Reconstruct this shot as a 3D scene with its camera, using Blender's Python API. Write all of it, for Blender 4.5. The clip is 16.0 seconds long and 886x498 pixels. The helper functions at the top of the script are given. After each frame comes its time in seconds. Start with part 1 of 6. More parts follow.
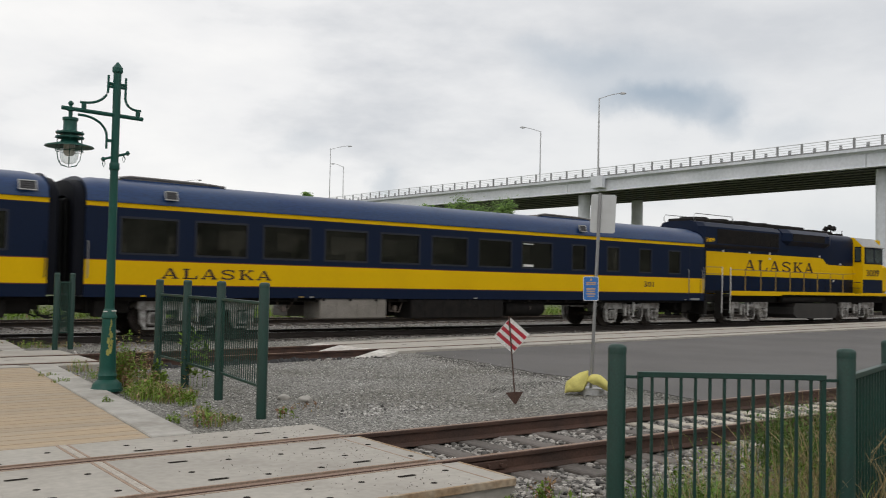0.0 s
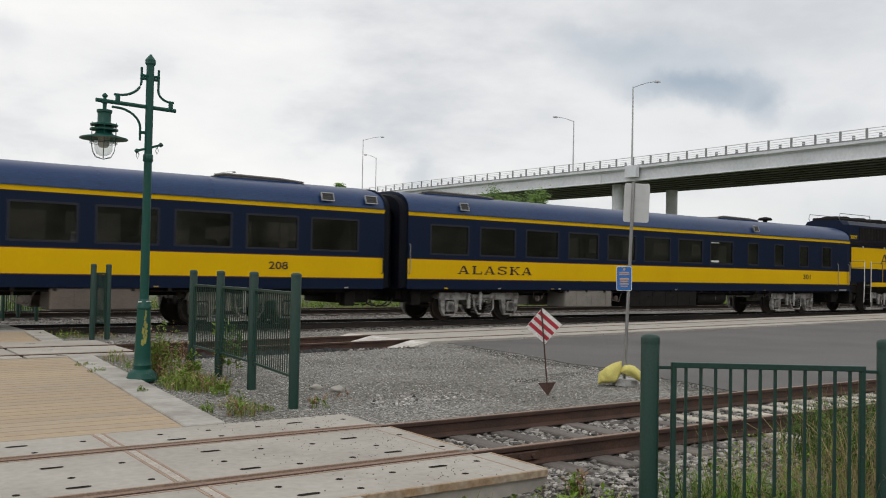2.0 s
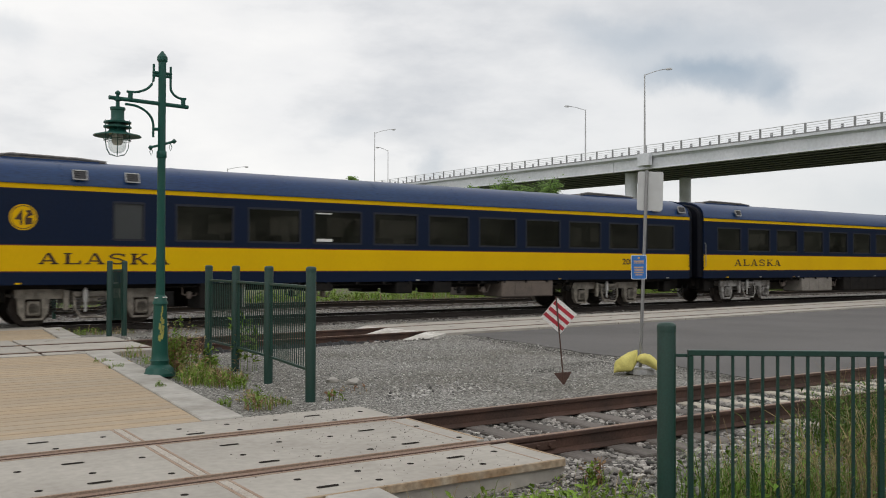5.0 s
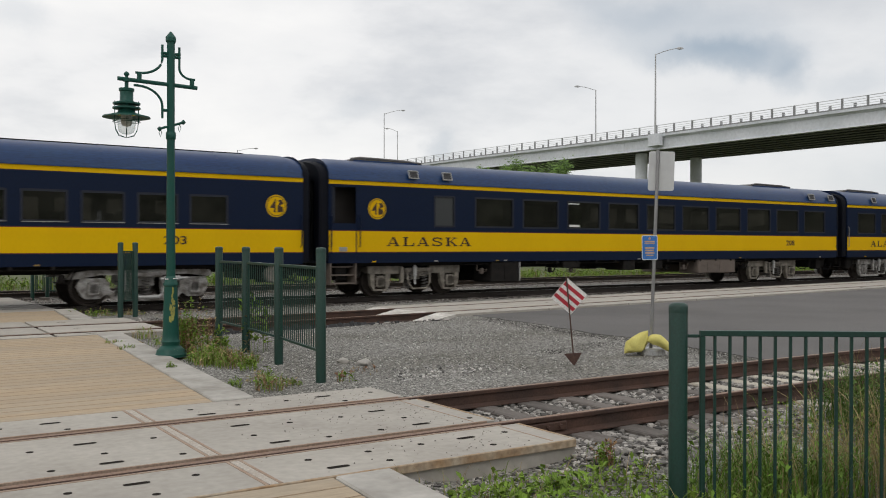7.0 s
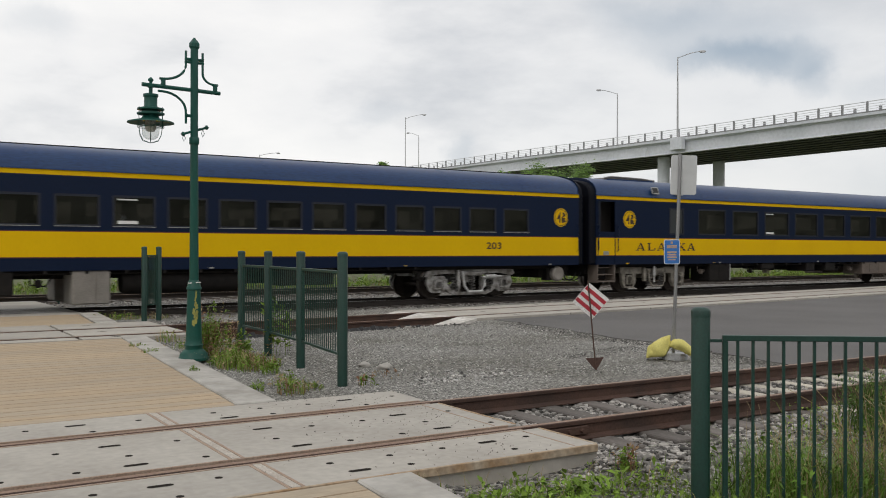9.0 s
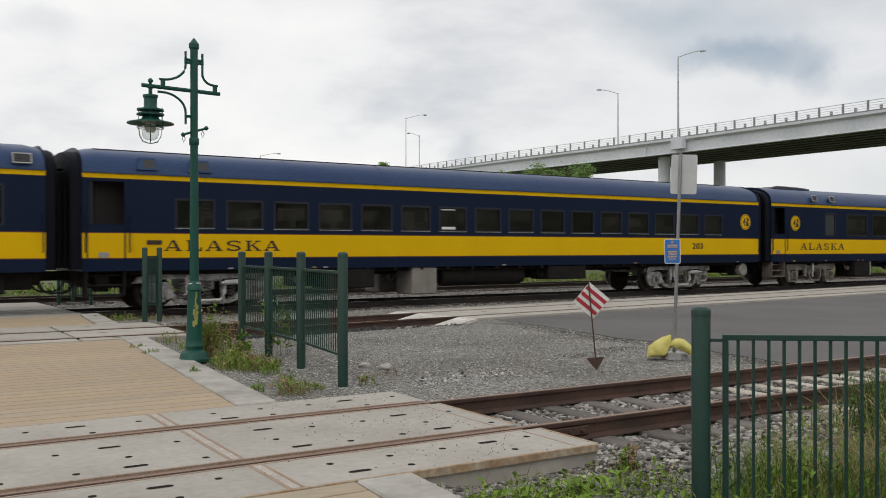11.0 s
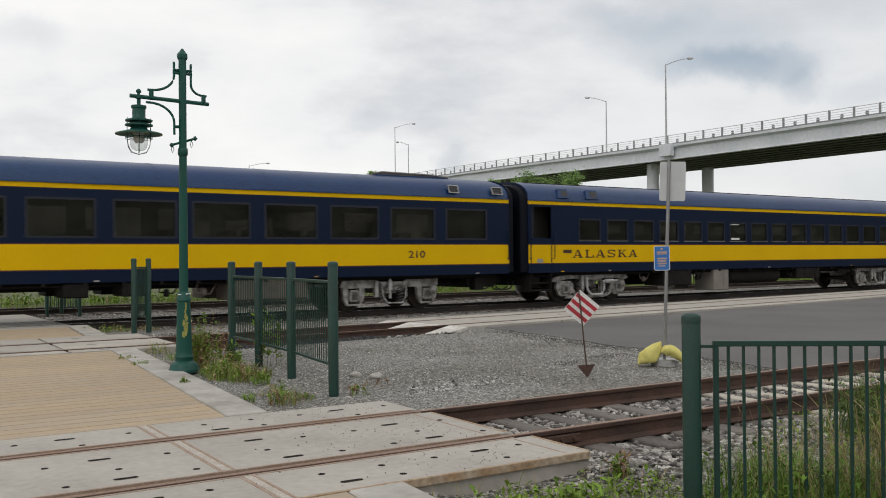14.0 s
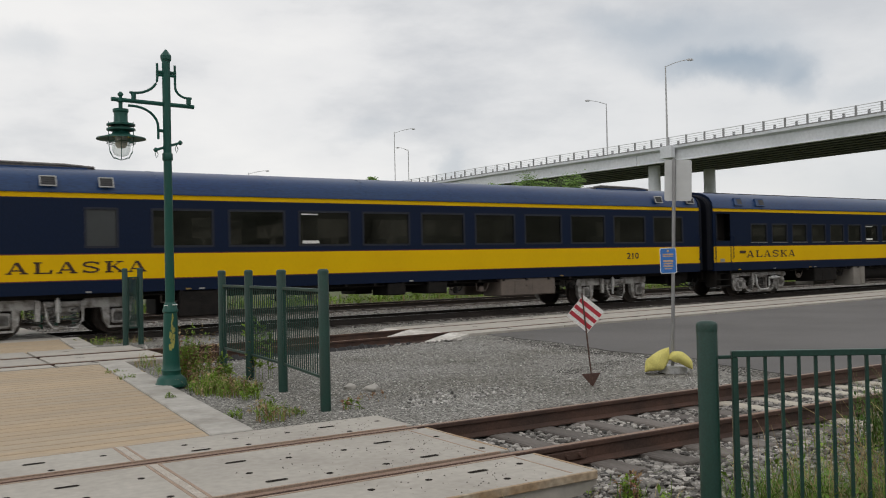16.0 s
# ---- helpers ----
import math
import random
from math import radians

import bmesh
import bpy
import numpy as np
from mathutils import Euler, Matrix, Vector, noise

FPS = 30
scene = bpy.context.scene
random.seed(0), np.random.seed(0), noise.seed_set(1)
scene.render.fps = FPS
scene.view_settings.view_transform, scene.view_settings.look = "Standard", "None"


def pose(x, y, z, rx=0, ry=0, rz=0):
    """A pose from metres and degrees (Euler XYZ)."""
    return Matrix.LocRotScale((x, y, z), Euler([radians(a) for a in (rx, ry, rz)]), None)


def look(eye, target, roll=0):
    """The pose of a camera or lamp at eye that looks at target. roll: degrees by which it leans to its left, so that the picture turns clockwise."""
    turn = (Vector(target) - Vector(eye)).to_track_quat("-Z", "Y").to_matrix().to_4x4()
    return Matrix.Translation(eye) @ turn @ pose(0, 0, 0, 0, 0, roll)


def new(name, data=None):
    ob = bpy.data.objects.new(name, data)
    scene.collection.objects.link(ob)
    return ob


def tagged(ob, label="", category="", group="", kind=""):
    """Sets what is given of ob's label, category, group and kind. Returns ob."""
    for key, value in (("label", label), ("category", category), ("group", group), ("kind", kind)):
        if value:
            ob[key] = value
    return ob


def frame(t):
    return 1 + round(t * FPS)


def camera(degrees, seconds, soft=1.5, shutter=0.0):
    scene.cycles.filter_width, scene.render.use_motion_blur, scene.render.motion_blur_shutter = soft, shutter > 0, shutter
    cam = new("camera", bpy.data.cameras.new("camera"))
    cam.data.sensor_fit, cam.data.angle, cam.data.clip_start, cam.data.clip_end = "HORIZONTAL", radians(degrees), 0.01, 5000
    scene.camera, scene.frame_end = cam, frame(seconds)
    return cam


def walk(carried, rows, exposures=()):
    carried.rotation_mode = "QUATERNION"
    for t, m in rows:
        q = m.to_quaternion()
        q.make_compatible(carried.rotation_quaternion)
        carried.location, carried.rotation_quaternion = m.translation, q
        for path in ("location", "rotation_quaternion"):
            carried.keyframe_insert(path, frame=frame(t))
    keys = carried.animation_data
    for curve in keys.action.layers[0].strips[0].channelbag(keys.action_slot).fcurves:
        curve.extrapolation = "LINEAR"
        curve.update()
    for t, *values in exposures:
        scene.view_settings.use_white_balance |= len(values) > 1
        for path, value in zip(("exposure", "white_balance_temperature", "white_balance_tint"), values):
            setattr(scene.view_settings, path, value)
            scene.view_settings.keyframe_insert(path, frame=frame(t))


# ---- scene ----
cam = camera(51.8, 16.0, soft=1.0, shutter=0.4)
PATH = [
    (0, (-0.073, -0.089, 1.511), (1.125, 1.511, 1.584), 1.2),
    (0.5, (-0.044, -0.065, 1.507), (1.103, 1.572, 1.577), 0.9),
    (1, (-0.04, -0.063, 1.502), (1.071, 1.599, 1.563), 0.7),
    (1.5, (-0.036, -0.061, 1.504), (1.07, 1.605, 1.558), 0.9),
    (2, (-0.03, -0.061, 1.505), (1.11, 1.581, 1.556), 1.1),
    (2.5, (-0.046, -0.065, 1.505), (1.094, 1.578, 1.543), 0.6),
    (3, (-0.031, -0.056, 1.506), (1.096, 1.596, 1.534), 0.4),
    (3.5, (-0.029, -0.051, 1.504), (1.096, 1.602, 1.542), 0.5),
    (4, (-0.041, -0.064, 1.505), (1.087, 1.587, 1.547), 0.3),
    (6.5, (-0.031, -0.044, 1.5), (1.066, 1.629, 1.5), 0.2),
    (7, (-0.024, -0.034, 1.499), (1.075, 1.637, 1.49), 0.1),
    (7.5, (-0.024, -0.034, 1.498), (1.068, 1.641, 1.494), 0.1),
    (8, (-0.018, -0.024, 1.496), (1.064, 1.658, 1.49), 0.0),
    (8.5, (-0.037, -0.042, 1.502), (1.029, 1.65, 1.498), 0.1),
    (9, (-0.032, -0.044, 1.5), (1.028, 1.652, 1.5), 0.1),
    (11.5, (-0.019, -0.038, 1.499), (1.04, 1.658, 1.5), -0.1),
    (12, (-0.018, -0.036, 1.499), (1.045, 1.658, 1.518), -0.4),
    (12.5, (-0.015, -0.037, 1.499), (1.043, 1.659, 1.525), -0.7),
    (13, (-0.022, -0.038, 1.497), (1.036, 1.658, 1.517), -0.2),
    (13.5, (-0.006, -0.032, 1.499), (1.066, 1.657, 1.514), -0.0),
    (14, (-0.023, -0.042, 1.499), (1.054, 1.643, 1.518), -0.5),
    (14.5, (-0.022, -0.044, 1.499), (1.057, 1.64, 1.521), -0.9),
    (15, (-0.016, -0.042, 1.497), (1.062, 1.643, 1.517), -0.7),
    (15.5, (-0.018, -0.043, 1.499), (1.06, 1.642, 1.519), -0.9),
    (15.7, (-0.018, -0.043, 1.499), (1.06, 1.642, 1.519), -0.9),
    (15.85, (0.24, 0.27, 1.499), (1.318, 1.954, 1.524), -1.1),
    (16, (0.311, 0.352, 1.5), (1.384, 2.039, 1.531), -1.29),
]
walk(cam, [(t, look(eye, target, roll)) for t, eye, target, roll in PATH], [(0, 0.0, 6550, 10.2), (15.6, 0.0, 6550, 10.2), (15.85, -0.10, 6550, 10.2), (16, -0.12, 6550, 10.2)])


# ---- world and light ----
def socket(nt, a, i, b, j):
    nt.links.new(a.outputs[i], b.inputs[j])


def make_world():
    w = bpy.data.worlds.new("overcast_sky")
    scene.world = w
    w.use_nodes = True
    nt = w.node_tree
    nt.nodes.clear()
    N = nt.nodes.new
    out, bg = N("ShaderNodeOutputWorld"), N("ShaderNodeBackground")
    sky = N("ShaderNodeTexSky")
    sky.sky_type, sky.sun_disc = "NISHITA", False
    sky.sun_elevation, sky.sun_rotation = radians(42), radians(250)
    dim = N("ShaderNodeMix")
    dim.data_type, dim.blend_type = "RGBA", "MULTIPLY"
    dim.inputs[0].default_value = 1.0
    dim.inputs[7].default_value = (0.10, 0.10, 0.10, 1)
    socket(nt, sky, 0, dim, 6)
    tc = N("ShaderNodeTexCoord")
    # cloud layer: large soft billows, stretched along the horizon
    mp = N("ShaderNodeMapping")
    mp.inputs["Scale"].default_value = (1.0, 1.0, 2.6)
    socket(nt, tc, 0, mp, 0)
    n1 = N("ShaderNodeTexNoise")
    n1.inputs["Scale"].default_value, n1.inputs["Detail"].default_value, n1.inputs["Roughness"].default_value = 2.6, 7, 0.55
    socket(nt, mp, 0, n1, 0)
    ramp = N("ShaderNodeValToRGB")
    e = ramp.color_ramp.elements
    e[0].position, e[0].color = 0.30, (0.56, 0.58, 0.61, 1)
    e[1].position, e[1].color = 0.60, (0.915, 0.907, 0.892, 1)
    m = e.new(0.46)
    m.color = (0.825, 0.825, 0.825, 1)
    socket(nt, n1, 0, ramp, 0)
    # heavier grey-blue cloud banks: azimuth, height, half width, half height, tilt, weight
    n2 = N("ShaderNodeTexNoise")
    n2.inputs["Scale"].default_value, n2.inputs["Detail"].default_value, n2.inputs["Roughness"].default_value = 11.0, 8, 0.6
    socket(nt, tc, 0, n2, 0)
    n2s = N("ShaderNodeVectorMath")
    n2s.operation = "MULTIPLY_ADD"
    n2s.inputs[1].default_value = (0.0, 0.08, 0.055)
    n2s.inputs[2].default_value = (0.0, -0.04, -0.0275)
    socket(nt, n2, 1, n2s, 0)
    total = None
    for az, height, half_w, half_h, tilt, weight in CLOUDS:
        mp2 = N("ShaderNodeMapping")
        mp2.inputs["Rotation"].default_value = (0, 0, -radians(az))
        socket(nt, tc, 0, mp2, 0)
        sub = N("ShaderNodeVectorMath")
        sub.operation = "SUBTRACT"
        sub.inputs[1].default_value = (math.sqrt(1 - height * height), 0.0, height)
        socket(nt, mp2, 0, sub, 0)
        add = N("ShaderNodeVectorMath")
        add.operation = "ADD"
        socket(nt, sub, 0, add, 0)
        socket(nt, n2s, 0, add, 1)
        shear = N("ShaderNodeMapping")
        shear.inputs["Rotation"].default_value = (radians(tilt), 0, 0)
        socket(nt, add, 0, shear, 0)
        size = N("ShaderNodeVectorMath")
        size.operation = "MULTIPLY"
        size.inputs[1].default_value = (1.0, 1 / half_w, 1 / half_h)
        socket(nt, shear, 0, size, 0)
        ln = N("ShaderNodeVectorMath")
        ln.operation = "LENGTH"
        socket(nt, size, 0, ln, 0)
        r2 = N("ShaderNodeMapRange")
        r2.interpolation_type = "SMOOTHSTEP"
        r2.inputs["From Min"].default_value, r2.inputs["From Max"].default_value = 0.25, 1.25
        r2.inputs["To Min"].default_value, r2.inputs["To Max"].default_value = weight, 0.0
        socket(nt, ln, 1, r2, 0)
        if total:
            both = N("ShaderNodeMath")
            both.operation = "ADD"
            both.use_clamp = True
            socket(nt, total, 0, both, 0)
            socket(nt, r2, 0, both, 1)
            total = both
        else:
            total = r2
    bank = N("ShaderNodeMix")
    bank.data_type = "RGBA"
    bank.inputs[7].default_value = (0.37, 0.435, 0.505, 1)
    socket(nt, total, 0, bank, 0)
    # a greyer veil over one side of the sky
    vd = N("ShaderNodeVectorMath")
    vd.operation = "DOT_PRODUCT"
    vd.inputs[1].default_value = (math.cos(radians(18)), math.sin(radians(18)), 0.12)
    socket(nt, tc, 0, vd, 0)
    vr = N("ShaderNodeMapRange")
    vr.interpolation_type = "SMOOTHSTEP"
    vr.inputs["From Min"].default_value, vr.inputs["From Max"].default_value = 0.70, 1.0
    vr.inputs["To Max"].default_value = 0.5
    socket(nt, vd, 1, vr, 0)
    veil = N("ShaderNodeMix")
    veil.data_type = "RGBA"
    veil.inputs[7].default_value = (0.66, 0.675, 0.69, 1)
    socket(nt, vr, 0, veil, 0)
    socket(nt, ramp, 0, veil, 6)
    socket(nt, veil, 2, bank, 6)
    cover = N("ShaderNodeMix")
    cover.data_type = "RGBA"
    cover.inputs[0].default_value = 0.93
    socket(nt, dim, 2, cover, 6)
    socket(nt, bank, 2, cover, 7)
    socket(nt, cover, 2, bg, 0)
    bg.inputs[1].default_value = SKY
    socket(nt, bg, 0, out, 0)


SKY = 1.10
CLOUDS = [(41.2, 0.220, 0.125, 0.045, -9, 0.50), (39.6, 0.194, 0.085, 0.022, -2, 0.55), (35.9, 0.176, 0.022, 0.024, 0, 0.42), (45.4, 0.245, 0.07, 0.018, -8, 0.2), (32.8, 0.162, 0.05, 0.016, 0, 0.22), (27.0, 0.05, 0.16, 0.05, 0, 0.30), (82.0, 0.222, 0.04, 0.02, 0, 0.25), (57.0, 0.106, 0.022, 0.018, 20, 0.35), (62.0, 0.15, 0.05, 0.012, 8, 0.18)]
make_world()
sun = new("sun", bpy.data.lights.new("sun", "SUN"))
sun.data.energy, sun.data.angle, sun.data.color = 0.45, radians(25), (1.0, 0.96, 0.9)
sun.matrix_world = look((-30, -14, 40), (0, 10, 0))


# ---- materials ----
def mat(name, base, rough=0.6, metal=0.0, alt=None, scale=3.0, fine=60.0, amount=0.5, bump=0.0, bump_scale=None, rand=0.0, island=0.0, coat=0.0, spec=0.5, fine_amount=0.25, stretch=(1, 1, 1)):
    """A worn surface: a base colour, a second one in patches, fine grain, relief."""
    m = bpy.data.materials.new(name)
    m.use_nodes = True
    nt = m.node_tree
    N = nt.nodes.new
    b = nt.nodes["Principled BSDF"]
    b.inputs["Roughness"].default_value, b.inputs["Metallic"].default_value = rough, metal
    b.inputs["Coat Weight"].default_value = coat
    b.inputs["Coat Roughness"].default_value = 0.12
    b.inputs["Specular IOR Level"].default_value = spec
    alt = alt or tuple(c * 0.65 for c in base)
    tc = N("ShaderNodeTexCoord")
    mp = N("ShaderNodeMapping")
    mp.inputs["Scale"].default_value = stretch
    socket(nt, tc, 3, mp, 0)
    big = N("ShaderNodeTexNoise")
    big.inputs["Scale"].default_value, big.inputs["Detail"].default_value = scale, 5
    socket(nt, mp, 0, big, 0)
    rg = N("ShaderNodeMapRange")
    rg.inputs["From Min"].default_value, rg.inputs["From Max"].default_value = 0.38, 0.66
    rg.inputs["To Max"].default_value = amount
    socket(nt, big, 0, rg, 0)
    mix = N("ShaderNodeMix")
    mix.data_type = "RGBA"
    mix.inputs[6].default_value, mix.inputs[7].default_value = (*base, 1), (*alt, 1)
    socket(nt, rg, 0, mix, 0)
    sm = N("ShaderNodeTexNoise")
    sm.inputs["Scale"].default_value, sm.inputs["Detail"].default_value = fine, 4
    socket(nt, mp, 0, sm, 0)
    rs = N("ShaderNodeMapRange")
    rs.inputs["From Min"].default_value, rs.inputs["From Max"].default_value = 0.3, 0.7
    rs.inputs["To Min"].default_value, rs.inputs["To Max"].default_value = 1 - fine_amount, 1 + fine_amount
    socket(nt, sm, 0, rs, 0)
    val = rs
    if rand or island:
        src = N("ShaderNodeObjectInfo") if rand else N("ShaderNodeNewGeometry")
        rr = N("ShaderNodeMapRange")
        k = rand or island
        rr.inputs["To Min"].default_value, rr.inputs["To Max"].default_value = 1 - k, 1 + k
        nt.links.new(src.outputs["Random" if rand else "Random Per Island"], rr.inputs[0])
        mul = N("ShaderNodeMath")
        mul.operation = "MULTIPLY"
        socket(nt, rs, 0, mul, 0)
        socket(nt, rr, 0, mul, 1)
        val = mul
    fin = N("ShaderNodeVectorMath")
    fin.operation = "SCALE"
    socket(nt, mix, 2, fin, 0)
    nt.links.new(val.outputs[0], fin.inputs["Scale"])
    nt.links.new(fin.outputs[0], b.inputs["Base Color"])
    if bump:
        bn = N("ShaderNodeTexNoise")
        bn.inputs["Scale"].default_value, bn.inputs["Detail"].default_value = bump_scale or fine, 5
        socket(nt, mp, 0, bn, 0)
        bp = N("ShaderNodeBump")
        bp.inputs["Strength"].default_value, bp.inputs["Distance"].default_value = min(1, bump * 20), bump
        nt.links.new(bn.outputs[0], bp.inputs["Height"])
        nt.links.new(bp.outputs[0], b.inputs["Normal"])
    return m


def gravel_mat(name, tones, cell, bump, patch, soft=0.5):
    """Loose stone: cells of several tones with relief, and large damp or dusty patches."""
    m = bpy.data.materials.new(name)
    m.use_nodes = True
    nt = m.node_tree
    N = nt.nodes.new
    b = nt.nodes["Principled BSDF"]
    b.inputs["Roughness"].default_value = 0.92
    b.inputs["Specular IOR Level"].default_value = 0.25
    tc = N("ShaderNodeTexCoord")
    v = N("ShaderNodeTexVoronoi")
    v.inputs["Scale"].default_value = cell
    socket(nt, tc, 3, v, 0)
    sep = N("ShaderNodeSeparateColor")
    socket(nt, v, 1, sep, 0)
    ramp = N("ShaderNodeValToRGB")
    e = ramp.color_ramp.elements
    e[0].color, e[1].color = (*tones[0], 1), (*tones[-1], 1)
    for i, c in enumerate(tones[1:-1]):
        e.new((i + 1) / (len(tones) - 1)).color = (*c, 1)
    socket(nt, sep, 0, ramp, 0)
    n = N("ShaderNodeTexNoise")
    n.inputs["Scale"].default_value, n.inputs["Detail"].default_value, n.inputs["Roughness"].default_value = 0.45, 8, 0.62
    socket(nt, tc, 3, n, 0)
    rg = N("ShaderNodeMapRange")
    rg.inputs["From Min"].default_value, rg.inputs["From Max"].default_value = 0.4, 0.64
    rg.inputs["To Max"].default_value = soft
    socket(nt, n, 0, rg, 0)
    mix = N("ShaderNodeMix")
    mix.data_type, mix.blend_type = "RGBA", "MULTIPLY"
    mix.inputs[7].default_value = (*patch, 1)
    socket(nt, rg, 0, mix, 0)
    socket(nt, ramp, 0, mix, 6)
    nt.links.new(mix.outputs[2], b.inputs["Base Color"])
    bp = N("ShaderNodeBump")
    bp.inputs["Strength"].default_value, bp.inputs["Distance"].default_value = 0.9, bump
    bp.invert = True
    nt.links.new(v.outputs["Distance"], bp.inputs["Height"])
    nt.links.new(bp.outputs[0], b.inputs["Normal"])
    return m


def glass_mat(name, tint, clear):
    m = bpy.data.materials.new(name)
    m.use_nodes = True
    nt = m.node_tree
    N = nt.nodes.new
    nt.nodes.remove(nt.nodes["Principled BSDF"])
    out = nt.nodes["Material Output"]
    tr, gl, mx, lw = N("ShaderNodeBsdfTransparent"), N("ShaderNodeBsdfGlossy"), N("ShaderNodeMixShader"), N("ShaderNodeLayerWeight")
    tr.inputs[0].default_value = (*[c * clear for c in tint], 1)
    gl.inputs[0].default_value, gl.inputs[1].default_value = (0.85, 0.88, 0.86, 1), 0.03
    pw, ma = N("ShaderNodeMath"), N("ShaderNodeMath")
    pw.operation, ma.operation = "POWER", "MULTIPLY_ADD"
    pw.inputs[1].default_value, ma.inputs[1].default_value, ma.inputs[2].default_value = 4.0, 0.6, 0.12
    socket(nt, lw, 1, pw, 0)
    socket(nt, pw, 0, ma, 0)
    socket(nt, ma, 0, mx, 0)
    socket(nt, tr, 0, mx, 1)
    socket(nt, gl, 0, mx, 2)
    socket(nt, mx, 0, out, 0)
    return m


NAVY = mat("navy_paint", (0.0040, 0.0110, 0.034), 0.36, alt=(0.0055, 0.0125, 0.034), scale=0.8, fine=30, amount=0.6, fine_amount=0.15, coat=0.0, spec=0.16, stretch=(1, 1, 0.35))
# Body navy made lighter and bluer: sky light on the roof, put into colour.
ROOFNAVY = mat("sky_lit_navy_roof", (0.008, 0.034, 0.115), 0.36, spec=0.4, alt=(0.020, 0.054, 0.130), scale=0.9, fine=18, amount=0.75, fine_amount=0.22, stretch=(0.35, 2.5, 1.6))
YELLOW = mat("yellow_paint", (0.74, 0.460, 0.002), 0.5, alt=(0.67, 0.395, 0.003), scale=0.7, fine=24, amount=0.5, fine_amount=0.03, coat=0.0, spec=0.1, stretch=(1, 1, 0.3))
REDLINE = mat("red_brown_pinstripe", (0.16, 0.03, 0.01), 0.5)
BLACKLET = mat("black_lettering", (0.045, 0.018, 0.006), 0.5)
# The dimness inside the coaches is put into this lining colour.
INTERIOR = mat("shade_dark_coach_lining", (0.05, 0.05, 0.046), 0.8)
UNDER = mat("underframe_grime", (0.011, 0.010, 0.0095), 0.8, spec=0.2, alt=(0.024, 0.020, 0.017), scale=4, fine=40)
BOGIE = mat("silver_grey_bogie_paint", (0.40, 0.39, 0.375), 0.55, alt=(0.10, 0.085, 0.07), scale=5, fine=50, amount=0.95)
BOGIEDULL = mat("tan_grey_bogie_paint", (0.27, 0.245, 0.205), 0.6, alt=(0.09, 0.075, 0.06), scale=5, fine=50, amount=0.8)
PALESTEEL = mat("pale_worn_steel", (0.52, 0.52, 0.51), 0.4, metal=0.3, alt=(0.32, 0.31, 0.30), scale=5)
DARKSPRING = mat("dark_coil_spring", (0.10, 0.095, 0.09), 0.55, alt=(0.04, 0.036, 0.032), scale=6)
RAILYELLOW = mat("tarnished_yellow_handrail", (0.30, 0.20, 0.05), 0.55)
BATTERY = mat("dusty_brown_box", (0.15, 0.12, 0.10), 0.7, alt=(0.09, 0.075, 0.065), scale=3)
PALEBOX = mat("pale_grey_box", (0.24, 0.22, 0.195), 0.7, alt=(0.16, 0.145, 0.125), scale=3)
WHEEL = mat("brown_wheel_steel", (0.035, 0.027, 0.022), 0.6, metal=0.3, alt=(0.08, 0.06, 0.05), scale=6)
ENDBLACK = mat("blue_black_end_paint", (0.0035, 0.0045, 0.009), 0.6, spec=0.12, alt=(0.006, 0.007, 0.010), scale=2)
HATCHDARK = mat("dark_grey_vent_mesh", (0.055, 0.055, 0.058), 0.7, alt=(0.035, 0.035, 0.036), scale=9)
RUBBER = mat("black_diaphragm", (0.012, 0.012, 0.013), 0.7)
# Brown wall taken near black, so its colour holds the unlit look.
VESTIBULE = mat("shade_dark_brown_vestibule", (0.022, 0.018, 0.016), 0.7)
FROST = mat("frosted_grey_pane", (0.040, 0.045, 0.046), 0.35, alt=(0.03, 0.033, 0.034), scale=2, fine_amount=0.1)
# Dark rail steel deepened further: the train's shadow is in this colour.
SHADOWRAIL = mat("shadow_darkened_rail", (0.035, 0.027, 0.023), 0.7, metal=0.2, alt=(0.022, 0.018, 0.016), scale=3)
ALU = mat("bare_aluminium_trim", (0.42, 0.42, 0.41), 0.4, metal=0.6)
WINFRAME = mat("grey_window_frame", (0.0085, 0.012, 0.024), 0.5, metal=0.1)
WHITE = mat("white_paint", (0.72, 0.72, 0.70), 0.5, alt=(0.6, 0.59, 0.56))
GLASS = glass_mat("tinted_coach_glass", (0.95, 0.93, 0.88), 0.36)
LAMPGLASS = glass_mat("clear_lamp_glass", (0.95, 0.97, 0.96), 0.9)
GREEN = mat("dark_green_enamel", (0.008, 0.073, 0.056), 0.42, alt=(0.014, 0.07, 0.055), scale=3, fine=60, amount=0.6, fine_amount=0.10, coat=0.0, spec=0.3)
GREENF = mat("green_fence_paint", (0.006, 0.042, 0.030), 0.45, alt=(0.010, 0.036, 0.028), scale=4, fine=70, amount=0.7, fine_amount=0.2)
CONC = mat("pale_concrete", (0.41, 0.384, 0.34), 0.85, alt=(0.31, 0.285, 0.25), scale=1.1, fine=14, amount=0.75, bump=0.0012, bump_scale=60, rand=0.07, fine_amount=0.09)
KERB = mat("weathered_kerb_concrete", (0.44, 0.42, 0.385), 0.88, alt=(0.28, 0.262, 0.23), scale=1.6, fine=12, amount=0.85, bump=0.0015, bump_scale=50, fine_amount=0.1)
WEAR = mat("rust_stained_mortar", (0.36, 0.275, 0.21), 0.9, alt=(0.27, 0.165, 0.11), scale=5)
RUSTSTAIN = mat("rust_streaked_angle", (0.34, 0.22, 0.12), 0.85, alt=(0.40, 0.34, 0.26), scale=4, fine=25, amount=0.9)
